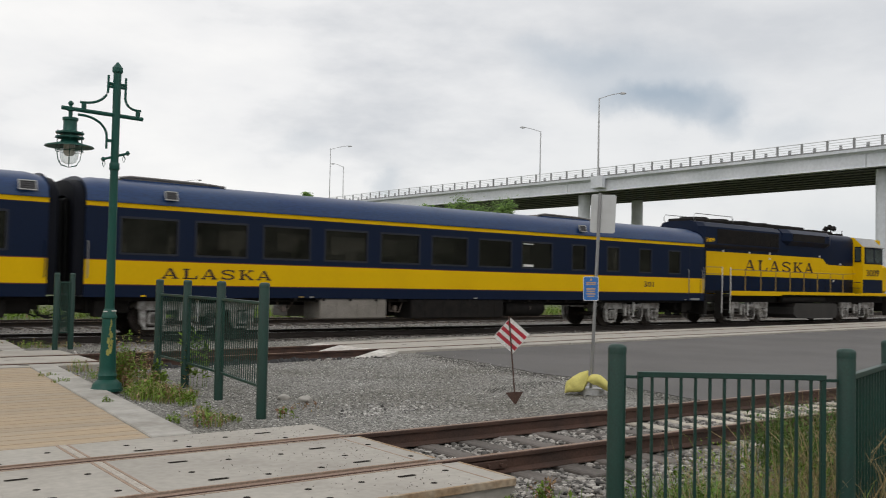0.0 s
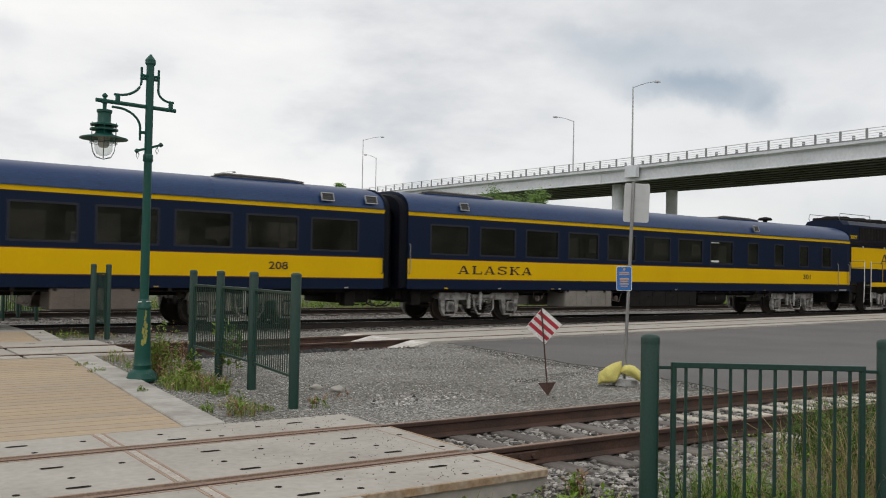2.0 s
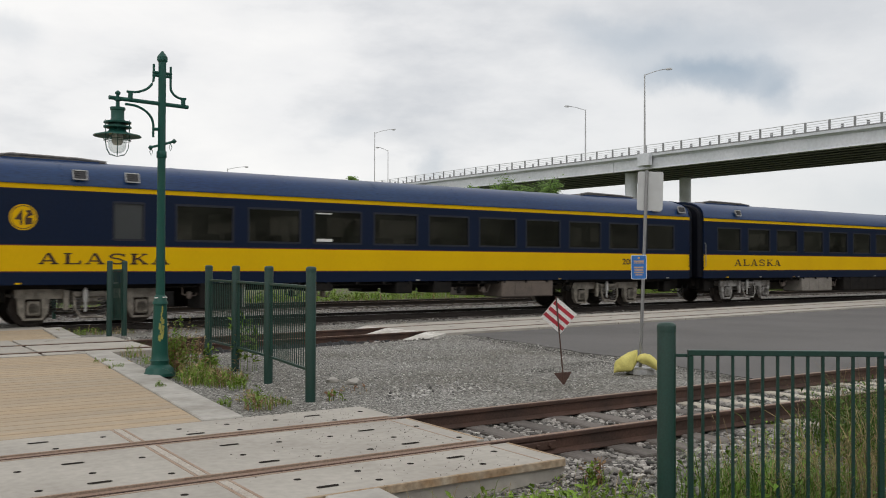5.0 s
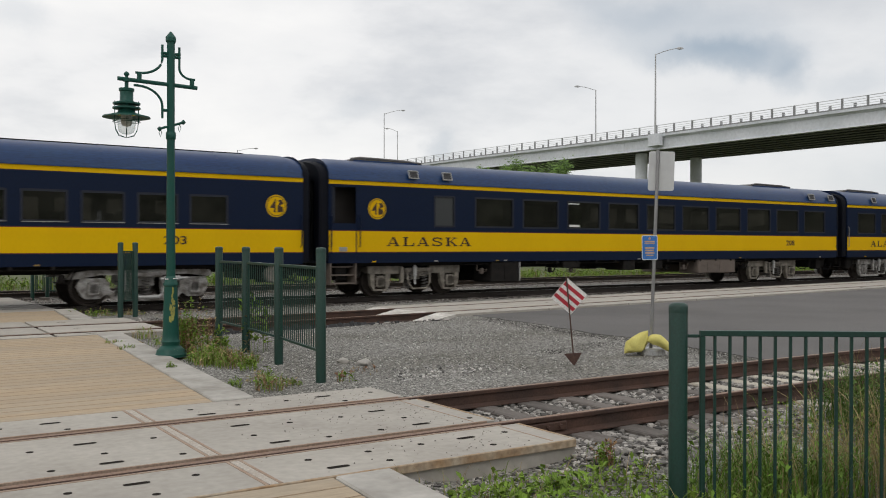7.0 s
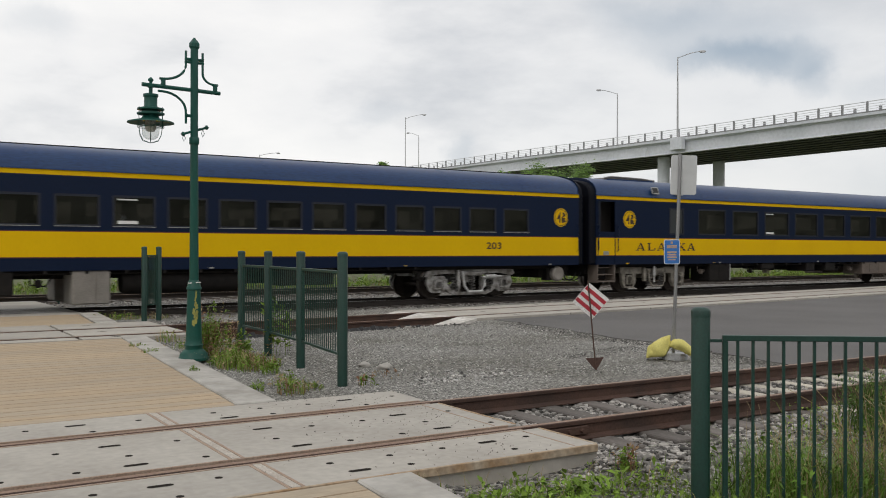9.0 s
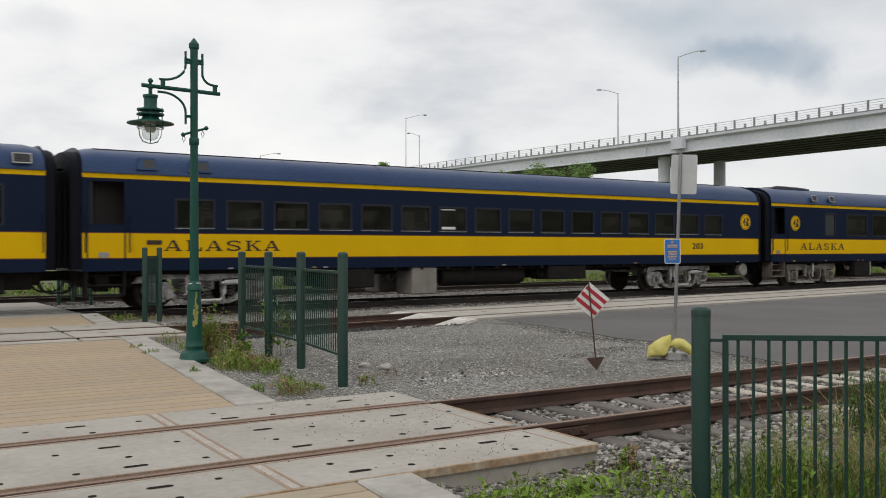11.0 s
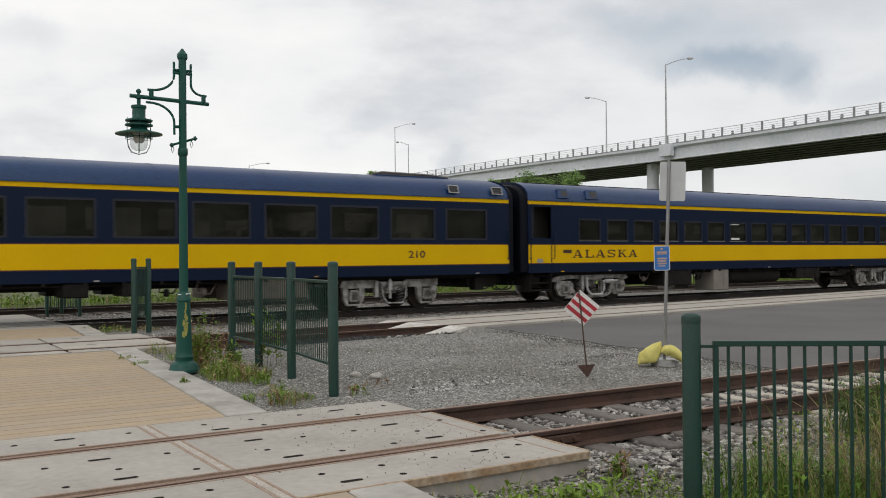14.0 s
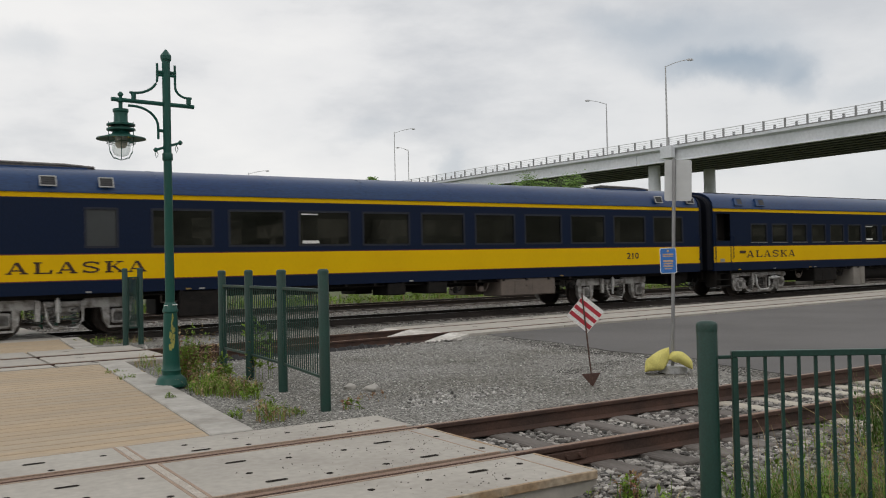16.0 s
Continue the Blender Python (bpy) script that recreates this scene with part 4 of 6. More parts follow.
    # windows
    for i, (a, b) in enumerate(windows):
        z0, z1 = wz
        for s in (-1, 1):
            bm = BM()
            t, y0, y1 = 0.045, min(s * (HALF - 0.06), s * (HALF + 0.008)), max(s * (HALF - 0.06), s * (HALF + 0.008))
            box(bm, a - 0.01, a + t, y0, y1, z0, z1)
            box(bm, b - t, b + 0.01, y0, y1, z0, z1)
            box(bm, a + t, b - t, y0, y1, z1 - t, z1 + 0.01)
            box(bm, a + t, b - t, y0, y1, z0 - 0.01, z0 + t)
            w = part("window", bm, WINFRAME, c, "tinted window in a slim dark frame")
            bm = BM()
            box(bm, a + t, b - t, s * (HALF - 0.035), s * (HALF - 0.03), z0 + t, z1 - t)
            g = part("pane", bm, FROST if windows is w208 and i == 0 else GLASS, w)
            if style == "cast":
                bm = BM()
                box(bm, a, b, min(s * (HALF + 0.009), s * (HALF + 0.02)), max(s * (HALF + 0.009), s * (HALF + 0.02)), z0 - 0.008, z0 + 0.007)
                part("sill", bm, ALU, w, "bare metal sill")
            g.visible_shadow = False
        if i == sign_win:
            for xa, xb, za, zb in ((0.12, 0.62, z0 + 0.07, z0 + 0.15), (0.18, 0.56, z0 - 0.005, z0 + 0.03), (0.10, 0.60, z1 - 0.11, z1 - 0.075)):
                bm = BM()
                box(bm, a + xa, a + xb, -HALF + 0.012, -HALF + 0.02, za, zb)
                part("exit_notice", bm, WHITE, c, "white notice strip on an exit window")
    # vestibule door with open upper half, steps and handrails
    if door:
        a, b = door
        bm = BM()
        for x in (a - 0.03, b):
            box(bm, x, x + 0.03, -HALF - 0.012, -HALF + 0.004, 1.05, 3.29)
        box(bm, a, b, -HALF - 0.012, -HALF + 0.004, 3.25, 3.29)
        part("door_frame", bm, NAVY, c)
        bm = BM()
        box(bm, a - 0.02, b + 0.35, -0.95, -0.92, 1.35, 3.33)
        part("vestibule_wall", bm, VESTIBULE, c, "brown vestibule wall darkened to look unlit")
        bm = BM()
        box(bm, a + 0.02, a + 0.06, -HALF + 0.03, -HALF + 0.75, 1.36, 3.3)
        box(bm, a + 0.30, a + 0.35, -0.97, -0.95, 1.4, 3.3)
        box(bm, a + 0.07, a + 0.11, -HALF + 0.01, -HALF + 0.03, 2.2, 3.24)
        part("door_leaf", bm, WINFRAME, c, "inner edge of the folded door")
        bm = BM()
        box(bm, a + 0.25, a + 0.5, -HALF - 0.008, -HALF + 0.002, 1.37, 1.50)
        part("door_plate", bm, ALU, c)
        bm = BM()
        for k in range(3):
            box(bm, a, b, -HALF + 0.02 + k * 0.08, -HALF + 0.3 + k * 0.1, 0.42 + k * 0.24, 0.46 + k * 0.24)
        box(bm, a - 0.03, a, -HALF + 0.01, -HALF + 0.5, 0.4, 1.03)
        box(bm, b, b + 0.03, -HALF + 0.01, -HALF + 0.5, 0.4, 1.03)
        part("step_well", bm, UNDER if style == "cast" else BATTERY, c, "worn folding entrance steps")
    for x in (0.06, LEN - 0.06, *( [door[1] + 0.12] if door else [])):
        bm = BM()
        tube(bm, [(x, -HALF, 1.5), (x, -HALF - 0.06, 1.54), (x, -HALF - 0.06, 2.4), (x, -HALF, 2.44)], 0.016, 6)
        part("grab_rail", bm, POLEGREY if round_end else NAVY, c)
    if logo is not None:
        bm = BM()
        lathe(bm, [(0.31, 0), (0.31, 0.006)], 32, pose(logo, -HALF, 2.64, 90, 0, 0))
        d = part("emblem_disc", bm, YELLOW, c, "round yellow emblem", at=pose(0, 0.0, 0))
        bm = BM()
        for k in range(32):
            a0, a1 = 2 * math.pi * k / 32, 2 * math.pi * (k + 1) / 32
            bm.faces.new([bm.verts.new((logo + r * math.cos(t), -HALF - 0.009, 2.64 + r * math.sin(t))) for r, t in ((0.262, a0), (0.282, a0), (0.282, a1), (0.262, a1))])
        extrude_poly(bm, [(logo - 0.2, 2.58), (logo - 0.02, 2.84), (logo - 0.02, 2.46), (logo - 0.07, 2.46), (logo - 0.07, 2.58)], -HALF - 0.010, -HALF - 0.006)
        extrude_poly(bm, [(logo + 0.04, 2.46), (logo + 0.2, 2.48), (logo + 0.2, 2.62), (logo + 0.08, 2.64), (logo + 0.22, 2.70), (logo + 0.16, 2.82), (logo + 0.04, 2.80), (logo + 0.10, 2.74), (logo + 0.03, 2.62)], -HALF - 0.010, -HALF - 0.006)
        part("emblem_figure", bm, BLACKLET, c)
    slab_word("ALASKA", word[1] - word[0], 0.27, BLACKLET, c, pose(word[0], -HALF - 0.002, 1.53))
    lettering(number, 0.6, 0.22, BLACKLET, c, pose(num_x, -HALF - 0.002, 1.57), name="fleet_number")
    if plate:
        bm = BM()
        box(bm, plate[0], plate[1], -HALF - 0.012, -HALF, 1.69, 1.80)
        part("builder_plate", bm, BLACKLET, c)
    # roof gear
    for a, b in vents:
        bm = BM()
        extrude_poly(bm, [(a, ZR - 0.14), (a + 0.05, ZR - 0.02), (a + 0.18, ZR + 0.02), (a + 0.45, ZR + 0.055), (b - 0.9, ZR + 0.035), (b - 0.25, ZR + 0.0), (b, ZR - 0.12)], -0.70, 0.70)
        g = part("roof_vent", bm, GRILLE, c, "dusty dark grille of the roof cooling unit")
        bm = BM()
        for y in (-0.73, 0.67):
            tube(bm, [(a + 0.12, y + 0.03, ZR + 0.02), (a + 0.45, y + 0.03, ZR + 0.07), (b - 0.9, y + 0.03, ZR + 0.05), (b - 0.2, y + 0.03, ZR + 0.0)], 0.03, 6)
        for x in np.arange(a + 0.5, b - 0.8, 0.36):
            box(bm, x, x + 0.03, -0.68, 0.68, ZR + 0.02, ZR + 0.07)
        part("grille_bar", bm, VENTBAR, g, "dull pale grille bars")
        bm = BM()
        box(bm, a + 0.2, b - 0.4, -0.80, -0.705, ZR - 0.16, ZR - 0.02)
        part("vent_sill", bm, ROOFNAVY, g)
    if style == "cast":
        bm = BM()
        tube(bm, [(0.4, -0.75, ZR - 0.06), (LEN - 1.5, -0.75, ZR - 0.06)], 0.035, 6)
        part("roof_conduit", bm, UNDER, c)
    for x, w in hatches:
        y, z, a = -1.515, ZT1 + 0.26, 72
        bm = BM()
        if style == "cast":
            # navy cowls that stand proud of the roof curve
            extrude_poly(bm, [(0, -0.16), (0.05, 0.17), (w - 0.05, 0.17), (w, -0.16)], -0.05, 0.06)
            h = part("roof_cowl", bm, ROOFNAVY, c, "navy sheet-metal roof cowl", at=pose(x, y + 0.07, z, -18, 0, 0))
            bm = BM()
            box(bm, w * 0.35, w - 0.07, -0.056, -0.051, -0.11, 0.11)
            part("cowl_mesh", bm, HATCHDARK, h)
            continue
        x, w = x + 0.08 * w, w * 0.84
        t = 0.024
        box(bm, 0, w, -0.13, -0.13 + t, -0.02, 0.02)
        box(bm, 0, w, 0.13 - t, 0.13, -0.02, 0.02)
        box(bm, 0, t, -0.13 + t, 0.13 - t, -0.02, 0.02)
        box(bm, w - t, w, -0.13 + t, 0.13 - t, -0.02, 0.02)
        h = part("roof_hatch", bm, ALU, c, "small aluminium-framed roof vent", at=pose(x, y - 0.02, z, a, 0, 0))
        bm = BM()
        box(bm, t, w - t, -0.13 + t, 0.13 - t, -0.018, -0.004)
        for k in range(3):
            box(bm, t, w - t, -0.07 + k * 0.055, -0.058 + k * 0.055, -0.004, 0.006)
        part("slat", bm, HATCHDARK, h)
    # ends: gangway bellows, coupler, hoses
    for x, d in ((0, -1), (LEN, 1)):
        bm = BM()
        for k in range(3):
            x0 = x + d * (0.02 + k * 0.13)
            box(bm, min(x0, x0 + d * 0.1), max(x0, x0 + d * 0.1), -0.62 + 0.02 * k, 0.62 - 0.02 * k, 1.1, 3.58 - 0.03 * k, 0.03)
        part("gangway", bm, RUBBER, c, "black gangway bellows")
        # rounded end hood, as high as the roof
        bm = BM()
        ring = [(-HALF * 0.97, 1.08)] + [(p * 0.97, ZT1 - 0.02 + (q - ZT1) * 0.88) for p, q in rp] + [(HALF * 0.97, 1.08)]
        inner = [(-1.12, 1.08)] + [(p * 0.75, ZT1 - 0.35 + (q - ZT1) * 0.75) for p, q in rp] + [(1.12, 1.08)]
        rows = [[bm.verts.new((x + d * dx, p, q)) for p, q in pr] for dx, pr in ((0.004, ring), (0.20, ring), (0.26, [(p * 0.96, q - 0.03) for p, q in ring]), (0.26, inner), (0.06, inner))]
        for a, b in zip(rows, rows[1:]):
            for i in range(len(ring) - 1):
                bm.faces.new((a[i], a[i + 1], b[i + 1], b[i]))
        part("end_hood", bm, ENDBLACK, c, "blue-black rounded end hood", True)
        bm = BM()
        box(bm, min(x, x + d * 0.43), max(x, x + d * 0.43), -0.11, 0.11, 0.78, 1.02, 0.03)
        box(bm, min(x - d * 0.3, x), max(x - d * 0.3, x), -0.9, 0.9, 0.7, ZS)
        part("coupler", bm, UNDER, c)
        bm = BM()
        e0, e1 = sorted((x - d * 0.2, x - d * 1.35))
        box(bm, e0, e1, -1.0, 1.0, 0.60, ZS - 0.004, 0.03)
        box(bm, e0 + 0.15, e0 + 0.5, -1.25, -0.9, 0.52, 0.95, 0.02)
        part("end_gear", bm, UNDER, c)
        for q in (-0.7, -0.45, 0.5):
            bm = BM()
            tube(bm, [(x - d * 0.1, q, 0.9), (x + d * 0.1, q, 0.55), (x + d * 0.3, q, 0.47), (x + d * 0.4, q, 0.5)], 0.025, 6)
            part("brake_hose", bm, RUBBER, c)
        bm = BM()
        lathe(bm, [(0.07, 0), (0.07, 0.05), (0.04, 0.07)], 10, pose(x, -1.2, 3.1, 0, 90 * d, 0))
        part("marker_lamp", bm, ALU, c)
    # underframe
    bm = BM()
    box(bm, 0.4, LEN - 0.4, -1.2, -1.05, 0.92, ZS)
    box(bm, 0.4, LEN - 0.4, 1.05, 1.2, 0.92, ZS)
    box(bm, 0.4, LEN - 0.4, -0.25, 0.25, 0.8, ZS)
    for x in np.arange(6.0, 20, 0.95):
        box(bm, x, x + 0.08, -1.5, 1.5, 0.95, ZS - 0.002)
    tube(bm, [(5, -1.3, 0.95), (20, -1.3, 0.95)], 0.03, 6)
    part("underframe", bm, UNDER, c, "black grimy underframe")
    for x0, x1, z0, kind in boxes:
        bm = BM()
        m = {"dark": UNDER, "brown": BATTERY, "pale": PALEBOX}[kind[:4] if kind.startswith("dark") or kind.startswith("pale") else "brown"]
        if kind == "darktank":
            lathe(bm, [(0.05, 0), (0.27, 0.06), (0.30, 0.2), (0.30, x1 - x0 - 0.2), (0.27, x1 - x0 - 0.06), (0.05, x1 - x0)], 14, pose(x0, -1.0, 0.72, 0, 90, 0))
            part("air_reservoir", bm, m, c, smooth=True)
        elif kind == "paledisc":
            r = (x1 - x0) / 2
            lathe(bm, [(0.04, 0.05), (r * 0.8, 0.02), (r, 0.06), (r, 0.22), (0.04, 0.24)], 18, pose(x0 + r, -1.47, 0.74, -90, 0, 0))
            part("air_reservoir", bm, m, c, "pale round end of a small air tank", True)
        else:
            box(bm, x0, x1, 0.5, 1.47, z0, 1.02, 0.03)
            part("equipment_box", bm, m, c)
            bm = BM()
            box(bm, x0, x1, -1.47, -0.5, z0, 1.02, 0.03)
            for x in np.arange(x0 + 0.55, x1 - 0.3, 0.75):
                box(bm, x, x + 0.02, -1.482, -1.46, z0 + 0.05, 0.98)
                box(bm, x - 0.28, x - 0.12, -1.49, -1.46, 0.78, 0.82)
            part("equipment_box", bm, m, c)
            if z0 == 0.35:
                bm = BM()
                # narrow pale strip up the front end edge of the box
                box(bm, x1 + 0.002, x1 + 0.03, -1.48, -1.40, z0 + 0.03, 1.0)
                part("box_edge", bm, PALESTEEL, c, "pale strip on a box edge")
    # small lamps and jacking plates along the skirt
    for x, m in ((1.45, YELLOW), (3.7, ALU), (6.15, RAILYELLOW), (6.5, ALU), (12.9, ALU), (18.9, RAILYELLOW), (24.6, ALU)):
        bm = BM()
        box(bm, x, x + 0.13, -HALF - 0.018, -HALF, ZS + 0.015, ZS + 0.055, 0.004)
        part("skirt_plate", bm, m, c)
    # loose piping and valves below the floor
    for k, x in enumerate((5.6, 8.6, 9.6, 14.6, 15.6, 19.4)):
        bm = BM()
        tube(bm, [(x, -1.2, 0.98), (x, -1.22, 0.74 - 0.05 * (k % 3)), (x + 0.35, -1.22, 0.70 - 0.05 * (k % 3)), (x + 0.55, -1.18, 0.96)], 0.022, 6)
        lathe(bm, [(0.05, 0), (0.08, 0.04), (0.08, 0.16), (0.04, 0.2)], 8, pose(x + 0.18, -1.22, 0.62))
        part("brake_pipe", bm, UNDER if k % 2 else BATTERY, c)
    if round_end:
        # blind vestibule door at the leading end
        bm = BM()
        for x in (LEN - 1.05, LEN - 0.27):
            box(bm, x, x + 0.02, -HALF - 0.006, -HALF, ZS + 0.02, 3.26)
        box(bm, LEN - 1.03, LEN - 0.27, -HALF - 0.006, -HALF, 3.24, 3.26)
        part("door_seam", bm, WINFRAME, c)
        bm = BM()
        box(bm, LEN - 0.98, LEN - 0.35, -HALF - 0.03, -HALF, ZS + 0.02, ZS + 0.10, 0.004)
        part("step_plate", bm, ALU, c, "pale step plate below the door")
        for x in (LEN - 1.15, LEN - 0.18):
            bm = BM()
            tube(bm, [(x, -HALF, 1.32), (x, -HALF - 0.06, 1.36), (x, -HALF - 0.06, 2.3), (x, -HALF, 2.34)], 0.016, 6)
            part("grab_rail", bm, POLEGREY, c)
    if round_end:
        bm = BM()
        lathe(bm, [(0.10, ZR - 0.06), (0.10, ZR + 0.08), (0.30, ZR + 0.10), (0.32, ZR + 0.16), (0.22, ZR + 0.22), (0.03, ZR + 0.25)], 16, pose(20.9, -0.2, 0))
        part("roof_ventilator", bm, UNDER, c, "black mushroom roof ventilator", True)
    gear = "dull" if style == "plate" and logo else style
    bogie(c, 3.23, gear)
    bogie(c, 21.65, gear)
    return c


w208 = [(3.70, 4.49)] + [(5.30 + k * 2.017, 6.91 + k * 2.017) for k in range(10)]
w301 = [(0.86 + k * 2.034, 2.43 + k * 2.034) for k in range(8)] + [(17.69, 18.48), (19.66, 20.41), (21.60, 22.40), (23.48, 24.32)]
w203 = [(2.28 + k * 1.361, 3.33 + k * 1.361) for k in range(16)]
GEAR = [(6.0, 7.2, 0.35, "darkbox"), (9.2, 10.0, 0.78, "darkbox"), (12.2, 12.8, 0.66, "darkbox"), (13.6, 14.3, 0.66, "darkbox"), (16.4, 18.7, 0.47, "brownbox")]
BIG, SMALL = (2.13, 3.10), (2.11, 2.88)
COACHES = [
    (0.0, coach("301", w301, BIG, None, None, (1.99, 5.26), 21.94, [(0.95, 4.3), (16.6, 19.8)], [(1.97, 0.42), (18.0, 0.45)], "plate", [(6.9, 9.3, 0.42, "palebox"), (10.3, 14.3, 0.4, "darkbox"), (14.6, 16.6, 0.5, "darktank")], "navy and yellow passenger coach with square windows", 7, round_end=True)),
    (-26.86, coach("208", w208, BIG, (0.09, 0.89), 1.62, (1.96, 5.17), 22.14, [(1.05, 3.95), (20.7, 23.8)], [(2.68, 0.42), (3.95, 0.42), (23.7, 0.5), (25.2, 0.5)], "plate", GEAR, "navy and yellow passenger coach with a round yellow emblem", 3)),
    (-53.66, coach("203", w203, SMALL, (0.13, 1.0), 25.15, (1.99, 5.21), 22.01, [], [(1.30, 0.52), (2.62, 0.60)], "cast", [(6.6, 8.2, 0.45, "darkbox"), (9.5, 10.4, 0.2, "palebox"), (10.7, 14.1, 0.28, "darktank"), (14.9, 16.6, 0.55, "darkbox"), (24.87, 25.37, 0.5, "paledisc")], "older navy and yellow coach with small windows", 6, plate=(1.55, 1.93))),
    (-80.46, coach("210", w208, BIG, None, None, (1.96, 5.2), 22.07, [(1.1, 4.35), (21.2, 24.3)], [(2.66, 0.45), (4.0, 0.42), (23.5, 0.45), (25.2, 0.5)], "plate", GEAR, "navy and yellow passenger coach with wide tinted windows", 3)),
]


def locomotive():
    """A four-axle road switcher: local x runs forward from the rear coupler face; both sides alike."""
    c = thing("locomotive", "navy and yellow diesel locomotive with long hood", "locomotive")
    hw = 0.98

    def sided(name, material, label, make, smooth=False):
        for s in (-1, 1):
            bm = BM()
            make(bm, s)
            part(name, bm, material, c, label, smooth)

    def flat(bm, s, x0, x1, ya, yb, z0, z1, bevel=0.0):
        box(bm, x0, x1, min(s * ya, s * yb), max(s * ya, s * yb), z0, z1, bevel)

    # deck and sills
    bm = BM()
    box(bm, 0.5, 18.1, -1.0, 1.0, 0.95, 1.30, 0.02)
    part("frame", bm, UNDER, c)
    bm = BM()
    box(bm, 2.0, 16.75, -1.46, 1.46, 1.36, 1.475)
    box(bm, 0.45, 2.0, -0.98, 0.98, 1.36, 1.475)
    part("walkway", bm, UNDER, c)
    sided("walkway_edge", YELLOW, "yellow-edged walkway sill", lambda bm, s: (flat(bm, s, 2.0, 6.15, 1.461, 1.5, 1.27, 1.478), flat(bm, s, 6.15, 16.75, 1.461, 1.5, 1.33, 1.478)))
    # long hood: navy below and above a yellow band, rounded shoulders
    bm = BM()
    prof = [(-hw, 1.476), (-hw, 2.16), (-hw, 3.21), (-hw, 4.12)] + [(-hw + 0.34 * (1 - math.cos(a)), 4.12 + 0.36 * math.sin(a)) for a in (0.4, 0.8, 1.2, math.pi / 2)]
    prof += [(-p, q) for p, q in reversed(prof)]
    xs = [0.58, 0.70, 10.62, 14.0]
    rows = [[bm.verts.new((x, p * (0.93 if x < 0.6 else 1), q - (0.05 if x < 0.6 and q > 4 else 0))) for p, q in prof] for x in xs]
    n = len(prof)
    for k, (a, b) in enumerate(zip(rows, rows[1:])):
        for i in range(n - 1):
            f = bm.faces.new((a[i], a[i + 1], b[i + 1], b[i]))
            f.material_index = 1 if i in (1, n - 3) and k < 2 else 0
    f = bm.faces.new(rows[0][::-1])
    bm.faces.new(rows[-1])
    part("long_hood", bm, [NAVY, YELLOW], c, "navy hood with a yellow band", True)
    sided("band_sweep", YELLOW, "", lambda bm, s: extrude_poly(bm, [(10.62, 2.16), (13.99, 2.16), (13.99, 2.88), (11.5, 2.88), (11.2, 2.93), (10.9, 3.15), (10.62, 3.21)], *sorted((s * (hw + 0.001), s * (hw + 0.005)))))
    slab_word("ALASKA", 6.2, 0.50, BLACKLET, c, pose(3.85, -hw - 0.006, 2.42))
    slab_word("ALASKA", 6.2, 0.50, BLACKLET, c, pose(10.05, hw + 0.006, 2.42, 0, 0, 180))
    # flared radiator section with grilles
    bm = BM()
    sec = [(-hw, 3.34), (-1.16, 3.50), (-1.16, 4.28), (-1.02, 4.46), (-0.7, 4.52), (0.7, 4.52), (1.02, 4.46), (1.16, 4.28), (1.16, 3.50), (hw, 3.34)]
    rows = [[bm.verts.new((x, p * k, q)) for p, q in sec] for x, k in ((0.2, 0.86), (0.55, 1.0), (6.55, 1.0), (6.8, 0.86))]
    for a, b in zip(rows, rows[1:]):
        for i in range(len(sec)):
            j = (i + 1) % len(sec)
            bm.faces.new((a[i], a[j], b[j], b[i]))
    bm.faces.new(rows[0][::-1])
    bm.faces.new(rows[-1])
    part("radiator_section", bm, NAVY, c)

    def louvres(bm, s):
        flat(bm, s, 1.44, 6.45, 1.161, 1.165, 3.56, 4.2)
        for k in range(34):
            flat(bm, s, 1.46 + k * 0.148, 1.50 + k * 0.148, 1.165, 1.185, 3.57, 4.19)
    sided("grille", UNDER, "black radiator grille", louvres)
    # dynamic brake bulge
    bm = BM()
    sec = [(-hw, 3.72), (-1.22, 3.92), (-1.22, 4.3), (-1.0, 4.5), (1.0, 4.5), (1.22, 4.3), (1.22, 3.92), (hw, 3.72)]
    rows = [[bm.verts.new((x, p * k, q)) for p, q in sec] for x, k in ((7.0, 0.82), (7.5, 1.0), (11.1, 1.0), (11.6, 0.82))]
    for a, b in zip(rows, rows[1:]):
        for i in range(len(sec)):
            j = (i + 1) % len(sec)
            bm.faces.new((a[i], a[j], b[j], b[i]))
    bm.faces.new(rows[0][::-1])
    bm.faces.new(rows[-1])
    part("brake_blister", bm, NAVY, c)
    sided("grille", UNDER, "black brake grille", lambda bm, s: flat(bm, s, 7.6, 10.6, 1.221, 1.232, 3.95, 4.28))
    # roof gear
    for x in (1.3, 2.9, 4.6, 6.2):
        bm = BM()
        lathe(bm, [(0.66, 4.47), (0.66, 4.70), (0.60, 4.74), (0.52, 4.70), (0.05, 4.68)], 20, pose(x, 0, 0))
        part("roof_fan", bm, UNDER, c, "", True)
    for x0, x1, w, z in ((0.35, 3.4, 0.72, 4.66), (3.5, 9.8, 0.6, 4.72), (10.3, 12.7, 0.55, 4.66)):
        bm = BM()
        box(bm, x0, x1, -w, w, 4.45, z, 0.05)
        part("roof_hatch", bm, UNDER, c)
    bm = BM()
    for s in (-0.8, 0.8):
        tube(bm, [(0.35, s, 4.45), (0.2, s, 4.62), (0.3, s, 4.84), (3.1, s, 4.84), (3.2, s, 4.6)], 0.018, 6)
    part("roof_rail", bm, POLEGREY, c)
    for y, q in ((-0.22, 0.0), (0.0, 0.08), (0.22, 0.0)):
        bm = BM()
        tube(bm, [(13.1, y, 4.62), (13.1, y, 4.80 + q)], 0.03, 6)
        lathe(bm, [(0.03, 0), (0.06, 0.2), (0.15, 0.32)], 10, pose(13.1, y, 4.84 + q, 0, 84, 0))
